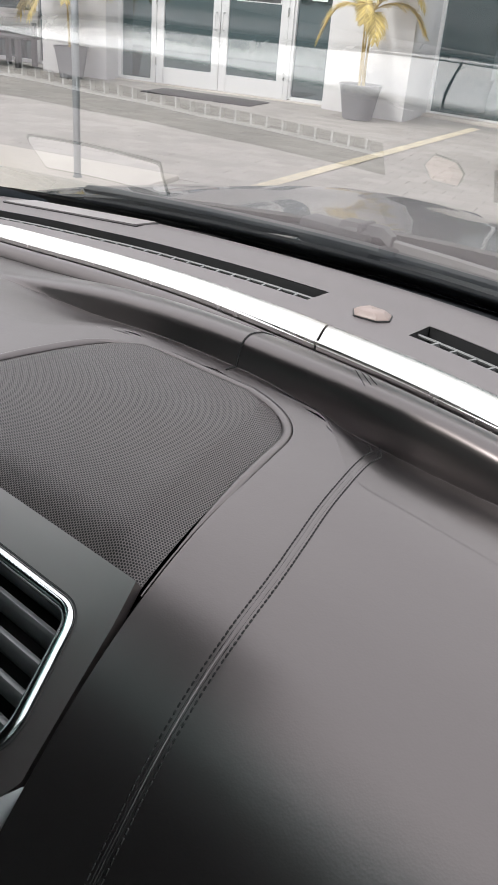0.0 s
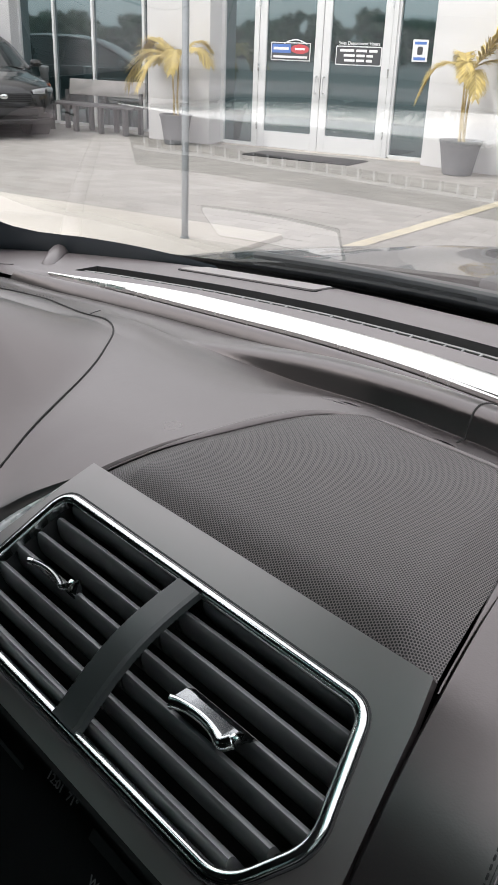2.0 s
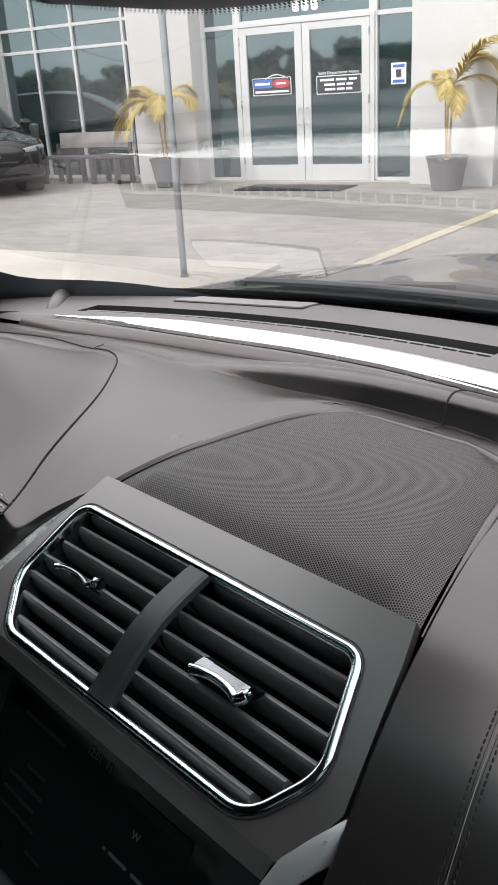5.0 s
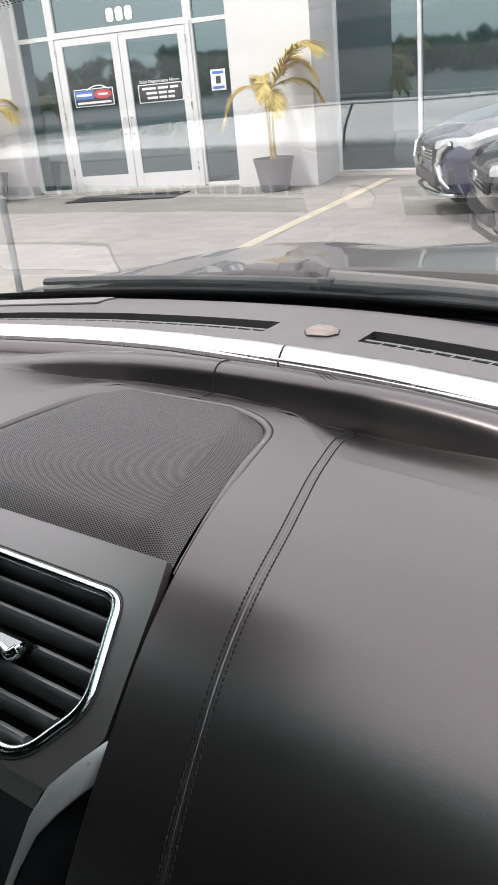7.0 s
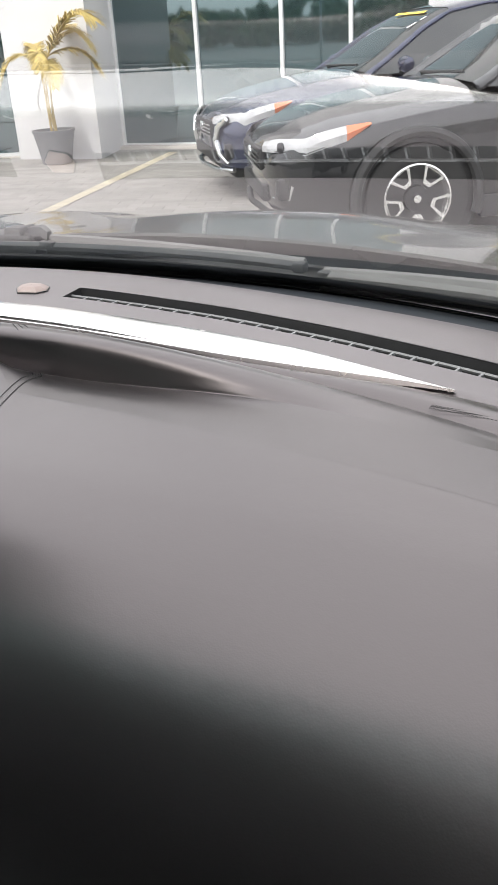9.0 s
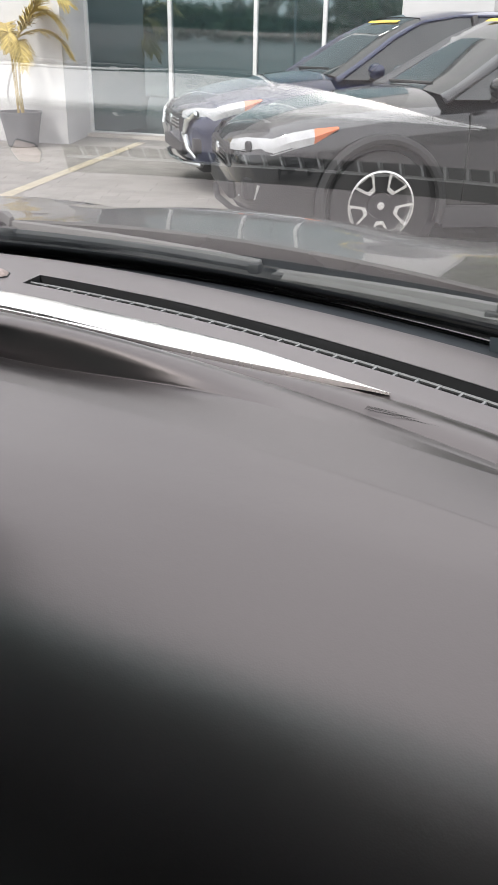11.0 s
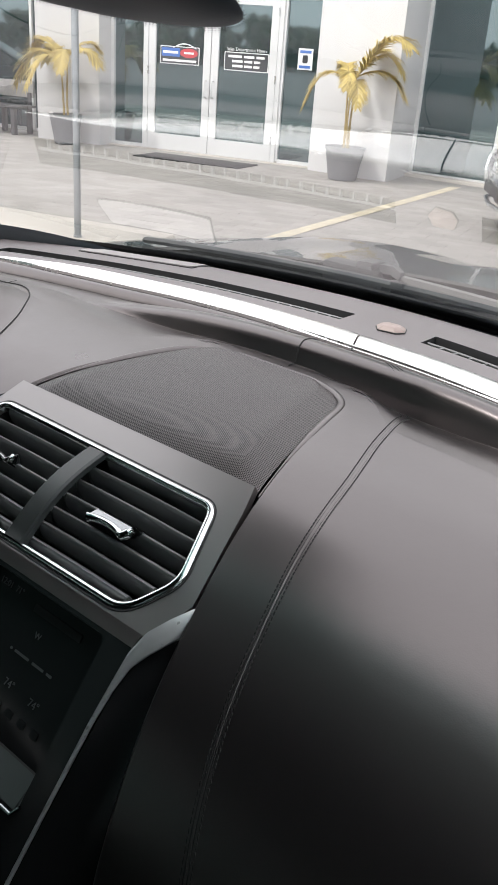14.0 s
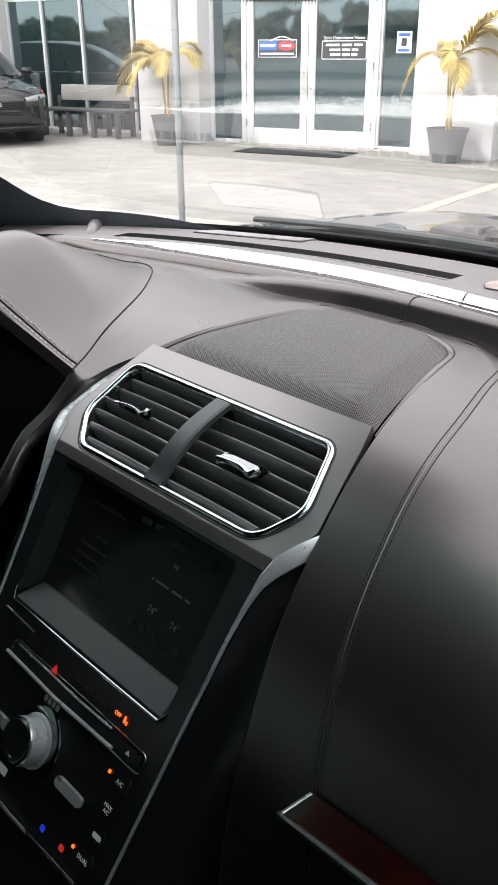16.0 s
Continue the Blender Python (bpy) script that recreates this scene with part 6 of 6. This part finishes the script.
        if chrome_front:
            add("chrome_blade", tube([(sgn * 0.70, 0.85, 0.70), (sgn * 0.60, 0.905, 0.64), (sgn * 0.57, 0.925, 0.52), (sgn * 0.62, 0.90, 0.40), (sgn * 0.70, 0.85, 0.33)], [0.02, 0.032, 0.032, 0.028, 0.014], 8), CHROME, lab="chrome front blade")
        else:
            add("fog_bar", tube([(sgn * 0.60, 0.885, 0.375), (sgn * 0.74, 0.80, 0.37), (sgn * 0.76, 0.78, 0.46)], 0.010, 6), CHROME)
        # arches and wheels
        for wy in (0, -2.66):
            arc = [(sgn * 0.902, wy + 0.405 * math.cos(a), 0.35 + 0.405 * math.sin(a)) for a in [math.pi * (-0.09 + 1.18 * k / 20) for k in range(21)]]
            add("arch_cladding", tube(arc, 0.035, 8, flat=1.0), CLADDING)
            add("wheel_well", lathe([(0.42, -0.16), (0.42, 0.14), (0.40, 0.145)], 24, m=Matrix.Translation((sgn * 0.70, wy, 0.36)) @ Matrix.Rotation(math.pi / 2, 4, "Y")), CLADDING)
            wm = Matrix.Translation((sgn * 0.80, wy, 0.345)) @ Matrix.Rotation(sgn * math.pi / 2, 4, "Y")
            wheel = part("wheel", lathe([(0.02, 0.03), (0.201, 0.035), (0.208, 0.06), (0.217, 0.095), (0.222, 0.105), (0.211, 0.108), (0.188, 0.06)], 36, m=wm, caps=False), RIM_LIGHT, car, "alloy wheel")
            part("tyre", lathe([(0.221, -0.09), (0.30, -0.11), (0.338, -0.095), (0.345, -0.05), (0.345, 0.05), (0.338, 0.095), (0.30, 0.112), (0.223, 0.10)], 36, m=wm, caps=False), TYRE, wheel, "black tyre")
            part("dish", lathe([(0.01, 0.045), (0.204, 0.052), (0.204, 0.045)], 30, m=wm), RIM_DARK, wheel)
            for s in range(5):
                a0 = 2 * math.pi * (s / 5 + 0.105)
                if rim_style == "petal":
                    outer = [(0.100, -0.24), (0.214, -0.38), (0.216, 0.38), (0.100, 0.24)]
                    inner = [(0.126, -0.17), (0.203, -0.28), (0.205, 0.28), (0.126, 0.17)]
                    o2 = [(r * math.cos(a0 + t), r * math.sin(a0 + t)) for r, t in outer]
                    i2 = [(r * math.cos(a0 + t), r * math.sin(a0 + t)) for r, t in inner]
                    bm = plate(rounded(o2, 0.012, 3), [rounded(i2, 0.008, 3)], lambda a, b, c: wm @ Vector((a, b, 0.083 + c)), 0.012)
                else:
                    o2 = [(r * math.cos(a0 + t), r * math.sin(a0 + t)) for r, t in ((0.04, -0.5), (0.210, -0.14), (0.210, 0.14), (0.04, 0.5))]
                    bm = plate(o2, [], lambda a, b, c: wm @ Vector((a, b, 0.083 + c)), 0.012)
                part("spoke", bm, RIM_LIGHT, wheel, smooth=False)
            part("hub", lathe([(0.085, 0.06), (0.080, 0.088), (0.034, 0.092), (0.034, 0.098), (0.005, 0.10)], 24, m=wm), RIM_DARK, wheel)
            part("hub_cap", lathe([(0.026, 0.096), (0.024, 0.102), (0.004, 0.103)], 20, m=wm), RIM_LIGHT, wheel)
    # front: grille, lower intake, badge shape, plate
    add("grille", box(-0.42, 0.42, 0.86, 0.945, 0.52, 0.665, bevel=0.02), CLADDING, lab="black honeycomb grille")
    for k in range(4):
        add("grille_bar", box(-0.40, 0.40, 0.94, 0.955, 0.535 + 0.03 * k, 0.547 + 0.03 * k, bevel=0.003), CHROME if chrome_front else GLOSS)
    add("badge", lathe([(0.05, 0), (0.048, 0.012), (0.02, 0.016)], 20, m=Matrix.Translation((0, 0.95, 0.61)) @ Matrix.Rotation(radians(-90), 4, "X") @ Matrix.Diagonal((1.3, 0.8, 1, 1))), CHROME)
    add("intake", box(-0.50, 0.50, 0.84, 0.945, 0.33, 0.44, bevel=0.02), CLADDING)
    add("lip", tube([(-0.72, 0.80, 0.27), (-0.5, 0.91, 0.265), (0, 0.955, 0.265), (0.5, 0.91, 0.265), (0.72, 0.80, 0.27)], 0.022, 8), STEEL if chrome_front else CLADDING)
    add("wiper", tube([(0.45, -0.42, 1.035), (-0.35, -0.46, 1.055)], 0.010, 6), CLADDING)
    if tags:
        slope = Matrix.Rotation(radians(-25), 4, "X")
        add("windscreen_tag", box(-0.30, 0.42, -0.022, 0.022, 0.0, 0.002, m=Matrix.Translation((0, -1.13, 1.455)) @ slope), YELLOW_TAG, lab="yellow strip on the windscreen", sm=False)
        for y, l in ((-0.93, 0.05), (-1.04, 0.028)):
            add("windscreen_tag", box(-0.018, 0.018, -l, l, 0.0, 0.002, m=Matrix.Translation((-0.47, y, 1.362 - (y + 0.95) * 0.463)) @ slope), WHITE_TAG, lab="white sticker on the windscreen", sm=False)
    return car


def ground_pose(x, y, yaw):
    return Matrix.Translation((x, y, 0)) @ Matrix.Rotation(radians(yaw), 4, "Z")


DARK_GREY = material("dark grey car paint", (0.020, 0.021, 0.023), 0.2, 0.4, coat=1.0, vary=0.05)
NAVY = material("navy blue car paint", (0.018, 0.026, 0.065), 0.2, 0.4, coat=1.0, vary=0.05)
BLACK_PAINT = material("black car paint", (0.010, 0.010, 0.011), 0.2, 0.2, coat=1.0, vary=0.05)
parked_car("parked_car", ground_pose(-1.19, 6.05, 120), DARK_GREY, "dark grey crossover parked on the pavers", "petal")
parked_car("parked_car", ground_pose(-2.50, 7.97, 125), NAVY, "navy blue crossover with a chrome front", "spoke", chrome_front=True)
parked_car("parked_car", ground_pose(-12.9, 6.29, 257.5), BLACK_PAINT, "black saloon parked by the shop windows", "spoke", tall=0.93, tags=False)


# ---- planters and palms ----
def planter(u, v, r0, r1, h, seed, label):
    pl = thing("planter", BLD @ Matrix.Translation((u, v, 0)), label, "planter", "planters at the doors")
    part("pot", lathe([(r0 * 0.9, 0.0), (r0, 0.01), (r0 + (r1 - r0) * 0.5, h * 0.5), (r1, h - 0.03), (r1 + 0.012, h - 0.028), (r1 + 0.014, h), (r1 - 0.02, h), (r1 - 0.03, h - 0.05)], 36), POT, pl, "tapered grey pot")
    part("soil", lathe([(0.001, h - 0.06), (r1 - 0.022, h - 0.055), (0.001, h - 0.04)][:2], 24), SOIL, pl)
    return pl


def palm(u, v, h, seed, fronds, stems, label):
    rnd = random.Random(seed)
    p = thing("palm", BLD @ Matrix.Translation((u, v, 0)), label, "palm", "potted palms")
    heads = []
    for k, (dx, dy, top) in enumerate(stems):
        path = [(dx * 0.4 + 0.02 * k, dy * 0.4, h), (dx * 0.6, dy * 0.6, h + (top - h) * 0.35), (dx * 0.85, dy * 0.85, h + (top - h) * 0.7), (dx, dy, top)]
        pts = spline(path, 14)
        part("stem", tube(pts, [0.017 - 0.007 * i / 13 for i in range(14)], 8), STALK, p, "slim yellow-green stem")
        heads.append(Vector((dx, dy, top)))
    for k, (s, ex, ey, rise, droop, length) in enumerate(fronds):
        o = heads[s]
        d = Vector((ex, ey, 0)).normalized()
        spine = []
        for i in range(22):
            t = i / 21
            spine.append(o + d * length * t * (1 - 0.12 * t) + Vector((0, 0, rise * math.sin(min(t * 1.9, math.pi / 2)) - droop * t ** 2.4)))
        part("frond_stalk", tube(spine, [0.008 * (1 - 0.85 * i / 21) + 0.001 for i in range(22)], 6), STALK, p)
        bm = bmesh.new()
        for i in range(2, 22):
            t = i / 21
            fwd = (spine[min(i + 1, 21)] - spine[i - 1]).normalized()
            side = fwd.cross(Vector((0, 0, 1))).normalized()
            up = side.cross(fwd)
            for sgn in (-1, 1):
                for half in (0, 0.33, 0.66):
                    base = spine[i] - fwd * half * length / 21
                    ln = length * (0.40 * math.sin(math.pi * (0.12 + 0.80 * t)) + 0.05) * rnd.uniform(0.8, 1.15)
                    way = (fwd * (0.75 + 0.2 * t) + side * sgn * 0.75 + up * rnd.uniform(0.0, 0.30)).normalized()
                    w = 0.0085 * rnd.uniform(0.8, 1.2)
                    row = []
                    for q in range(5):
                        s_ = q / 4
                        c = base + way * ln * s_ + Vector((0, 0, -0.42 * ln * s_ ** 2 * rnd.uniform(0.6, 1.3)))
                        wid = w * (1 - s_) ** 0.7 * (0.6 + 0.9 * min(1, s_ * 4)) + 0.0006
                        n = way.cross(up).normalized()
                        row.append([c - n * wid, c + up * wid * 0.35, c + n * wid])
                    grid(row, bm=bm)
        part("frond", bm, FROND, p, "yellowing feathered frond")
    return p


planter(2.39, -0.90, 0.185, 0.255, 0.41, 1, "grey tapered planter by the pier")
palm(2.39, -0.90, 0.36, 3, [(0, -0.9, -0.3, 0.20, 0.55, 0.62), (1, 0.75, -0.25, 0.56, 0.20, 0.84), (1, 0.9, 0.35, 0.18, 0.38, 0.72), (0, -0.35, 0.7, 0.28, 0.22, 0.5), (2, 0.5, -0.8, 0.22, 0.40, 0.5), (2, 0.15, -0.9, 0.30, 0.30, 0.42),
                             (1, 0.6, 0.8, 0.42, 0.20, 0.55), (1, 0.95, 0.05, 0.40, 0.34, 0.66)],
     [(-0.05, 0.0, 1.20), (0.04, 0.02, 1.24), (0.0, -0.04, 1.10)], "yellowing palm in a grey planter")
planter(-2.05, -0.72, 0.17, 0.235, 0.42, 2, "grey tapered planter by the sidelight")
palm(-2.05, -0.72, 0.37, 8, [(0, -0.9, -0.2, 0.25, 0.62, 0.80), (0, -0.75, 0.5, 0.30, 0.35, 0.72), (1, 0.9, -0.1, 0.22, 0.30, 0.66), (1, 0.6, 0.6, 0.30, 0.2, 0.55), (0, -0.5, -0.8, 0.15, 0.55, 0.62), (1, 0.3, -0.8, 0.2, 0.4, 0.5),
                             (0, -0.95, 0.15, 0.40, 0.30, 0.62)],
     [(-0.06, 0.0, 1.16), (0.05, 0.0, 1.20)], "yellowing palm in a grey planter")

# ---- bench, bin, mat, pole ----
bench = thing("bench", BLD @ Matrix.Translation((-4.05, -0.02, 0)), "dark slatted bench with a pale backrest", "bench")
for k in range(4):
    part("seat_slat", box(-0.93, 0.93, -0.42 + 0.115 * k, -0.32 + 0.115 * k, 0.40, 0.435, bevel=0.006), WOODGREY, bench)
part("backrest", box(-0.80, 0.80, 0.06, 0.10, 0.55, 0.80, bevel=0.012, m=Matrix.Rotation(radians(-6), 4, "X")), WOODPALE, bench, "pale weathered backrest board")
for x in (-0.78, -0.25, 0.28, 0.78):
    part("leg", box(x - 0.035, x + 0.035, -0.40, -0.32, 0.0, 0.40, bevel=0.006), WOODGREY, bench)
    part("leg", box(x - 0.035, x + 0.035, 0.0, 0.07, 0.0, 0.40, bevel=0.006), WOODGREY, bench)
for x in (-0.78, 0.78):
    part("back_post", box(x - 0.03, x + 0.03, 0.03, 0.075, 0.40, 0.62, bevel=0.006), WOODGREY, bench)
bin_ = thing("ash_bin", BLD @ Matrix.Translation((-5.28, -0.02, 0)), "slim grey post bin beside the bench", "bin")
part("post", lathe([(0.10, 0.0), (0.10, 0.02), (0.07, 0.03), (0.07, 0.86), (0.085, 0.88), (0.085, 0.95), (0.02, 0.97)], 20), GALV, bin_)
tagged(mesh_ob("door_mat", bld(box(-0.62, 1.02, -1.16, -0.52, 0.001, 0.014, bevel=0.006)), RUBBER), "dark rubber door mat on the pavers", "mat")
pole = thing("pole", BLD @ Matrix.Translation((2.12, -6.5, 0)), "slim grey galvanised pole on the kerb", "pole")
part("shaft", lathe([(0.034, 0.030), (0.034, 0.045), (0.026, 0.05), (0.026, 3.2), (0.02, 3.21)], 20), GALV, pole)


# ---- prints on the doors ----
def film(name, u0, u1, z0, z1, mat, parent, v=-0.004, r=0.01):
    bm = plate(rounded([(u0, z0), (u1, z0), (u1, z1), (u0, z1)], r, 3), [], lambda a, b, c: BLD @ Vector((a, v - c, b)), 0.003)
    return part(name, bm, mat, parent, smooth=False)


def flat_words(name, text, u, z, size, mat, parent, v):
    cu = bpy.data.curves.new(name, "FONT")
    cu.body, cu.size, cu.extrude = text, size, 0.001
    cu.align_x, cu.align_y = "CENTER", "CENTER"
    tmp = bpy.data.objects.new(name, cu)
    me = bpy.data.meshes.new_from_object(tmp)
    bpy.data.objects.remove(tmp)
    me.transform(BLD @ Matrix.Translation((u, v, z)) @ Matrix.Rotation(math.pi / 2, 4, "X"))
    me.materials.clear()
    me.materials.append(mat)
    ob = new(name, me)
    ob.parent = parent
    return ob


sign = thing("door_sign", label="blue and red company sign on the door pane", category="sign")
film("backing", -0.875, -0.235, 1.21, 1.45, SIGN_WHITE, sign, 0.010)
film("field", -0.862, -0.248, 1.222, 1.438, SIGN_DARK, sign, 0.006)
film("blue_band", -0.85, -0.55, 1.31, 1.425, SIGN_BLUE, sign, 0.003)
bm = bmesh.new()
bm.faces.new([bm.verts.new(BLD @ Vector((-0.40 + 0.145 * math.cos(a), -0.001, 1.365 + 0.062 * math.sin(a)))) for a in [2 * math.pi * k / 28 for k in range(28)]])
part("red_oval", bm, SIGN_RED, sign, smooth=False)
film("text_bar", -0.48, -0.32, 1.352, 1.380, SIGN_WHITE, sign, -0.003, 0.004)
film("text_bar", -0.83, -0.58, 1.35, 1.385, SIGN_WHITE, sign, 0.000, 0.004)
film("text_bar", -0.83, -0.28, 1.245, 1.275, SIGN_WHITE, sign, 0.003, 0.004)
arch = [(-0.66 + 0.37 * t, 1.43 + 0.055 * math.sin(math.pi * t)) for t in [k / 12 for k in range(13)]]
part("arch_line", tube([BLD @ Vector((a, 0.003, b)) for a, b in arch], 0.008, 6), SIGN_WHITE, sign)
hours = thing("hours_sign", label="white lettered opening hours on the door pane", category="sign")
film("rim", 0.165, 0.855, 1.185, 1.43, SIGN_WHITE, hours, 0.010, 0.02)
film("field", 0.178, 0.842, 1.198, 1.417, SIGN_DARK, hours, 0.006, 0.016)
flat_words("heading", "Sales Department Hours", 0.51, 1.463, 0.062, SIGN_WHITE, hours, 0.004)
for k, l in enumerate((0.56, 0.44, 0.42)):
    z = 1.372 - 0.062 * k
    film("text_bar", 0.51 - l / 2, 0.51 - l * 0.12, z - 0.016, z + 0.016, SIGN_WHITE, hours, 0.002, 0.004)
    film("text_bar", 0.51 - l * 0.06, 0.51 + l * 0.22, z - 0.016, z + 0.016, SIGN_WHITE, hours, 0.002, 0.004)
    film("text_bar", 0.51 + l * 0.28, 0.51 + l / 2, z - 0.016, z + 0.016, SIGN_WHITE, hours, 0.002, 0.004)
note = thing("notice", label="small white notice on the sidelight pane", category="sign")
film("sheet", 1.275, 1.49, 1.265, 1.535, SIGN_WHITE, note, 0.042, 0.004)
film("print", 1.30, 1.465, 1.475, 1.51, SIGN_BLUE, note, 0.038, 0.003)
film("print", 1.345, 1.42, 1.35, 1.45, SIGN_DARK, note, 0.038, 0.02)
film("print", 1.30, 1.465, 1.285, 1.32, SIGN_BLUE, note, 0.038, 0.003)
number = thing("number_bars", label="white number bars on the transom pane", category="sign")
for k in range(3):
    film("bar", -0.20 + 0.145 * k, -0.085 + 0.145 * k, 2.275, 2.455, SIGN_WHITE, number, 0.042, 0.05)

# ---- far things: trees behind the yard ----
def woods(name, label, spots, seed):
    """Many small ragged clumps of leaves, joined."""
    rnd_ = random.Random(seed)
    t = bmesh.new()
    bmesh.ops.create_icosphere(t, subdivisions=1, radius=1.0)
    base, tris = [v_.co.copy() for v_ in t.verts], [[v_.index for v_ in f.verts] for f in t.faces]
    t.free()
    verts, faces = [], []
    for x, y, h, spread, clumps in spots:
        for j in range(clumps):
            k = rnd_.random()
            c = Vector((x + rnd_.gauss(0, spread) * (1.15 - 0.7 * k), y + rnd_.gauss(0, spread) * (1.15 - 0.7 * k), h * (0.12 + 0.88 * k)))
            r = rnd_.uniform(0.45, 1.15)
            o = len(verts)
            for p in base:
                q = c + p * r * rnd_.uniform(0.55, 1.35)
                verts.append((q.x, q.y, max(q.z, 0.0)))
            faces += [[o + i for i in f] for f in tris]
    me = bpy.data.meshes.new(name)
    me.from_pydata(verts, [], faces)
    me.materials.append(LEAVES)
    return tagged(new(name, me), label, "trees", kind="stuff")


rnd = random.Random(5)
far = []
for k in range(300):
    a = radians(360 * k / 300 + rnd.uniform(-1, 1))
    r = rnd.uniform(95, 125)
    far.append((r * math.sin(a), r * math.cos(a), 4.3 + 1.0 * math.sin(0.13 * k) + rnd.uniform(-0.9, 0.9), rnd.uniform(1.5, 2.4), 54))
woods("woods", "distant line of dark trees round the yard", far, 6)
# added row past the building's end, there to darken the bonnet's reflection
near = []
for k in range(22):
    a = radians(-5 + 66 * k / 21 + rnd.uniform(-1, 1))
    r = rnd.uniform(33, 40)
    near.append((r * math.sin(a), r * math.cos(a), rnd.uniform(12, 16), 1.9, 230))
woods("tree_row", "row of green trees added out of view for the bonnet to reflect", near, 7)

# ---- pavers: the nearest ones single, the rest joined ----
PL, PW, GAP = 0.24, 0.16, 0.0024


def paver_bm(bm, u, v, w, d, z):
    e = 0.004
    a = [(u, v), (u + w, v), (u + w, v + d), (u, v + d)]
    i = [(u + e, v + e), (u + w - e, v + e), (u + w - e, v + d - e), (u + e, v + d - e)]
    lo = [bm.verts.new((*p, -0.008)) for p in a]
    mi = [bm.verts.new((*p, z - 0.002)) for p in a]
    hi = [bm.verts.new((*p, z)) for p in i]
    for k in range(4):
        j = (k + 1) % 4
        bm.faces.new((lo[k], lo[j], mi[j], mi[k]))
        bm.faces.new((mi[k], mi[j], hi[j], hi[k]))
    bm.faces.new(hi)


rnd = random.Random(11)
rest = bmesh.new()
one = bmesh.new()
paver_bm(one, 0, 0, PL - GAP, PW - GAP, 0.0)
one_me = bpy.data.meshes.new("paver")
one.to_mesh(one_me)
one.free()
one_me.materials.append(PAVER)
count = 0
v = -5.84
row = 0
while v < -0.66:
    u = -6.5 - (PL / 2 if row % 2 else 0)
    while u < 7.5:
        z = rnd.uniform(-0.0022, 0.0006)
        single = -4.9 < v < -4.0 and 2.4 < u < 5.6 and count < 300
        if single:
            ob = new("paver", one_me)
            ob.parent = pavement
            ob.matrix_local = BLD @ Matrix.Translation((u, v, z))
            count += 1
        else:
            paver_bm(rest, u, v, PL - GAP, PW - GAP, z)
        u += PL
    v += PW
    row += 1
v = -9.4
while v < -5.86:
    u = 2.66 + (PL / 2 if row % 2 else 0)
    while u < 7.5:
        paver_bm(rest, u, v, PL - GAP, PW - GAP, rnd.uniform(-0.0022, 0.0006))
        u += PL
    v += PW
    row += 1
tagged(part("paver_field", bld(rest), PAVER, pavement, smooth=False), kind="stuff")
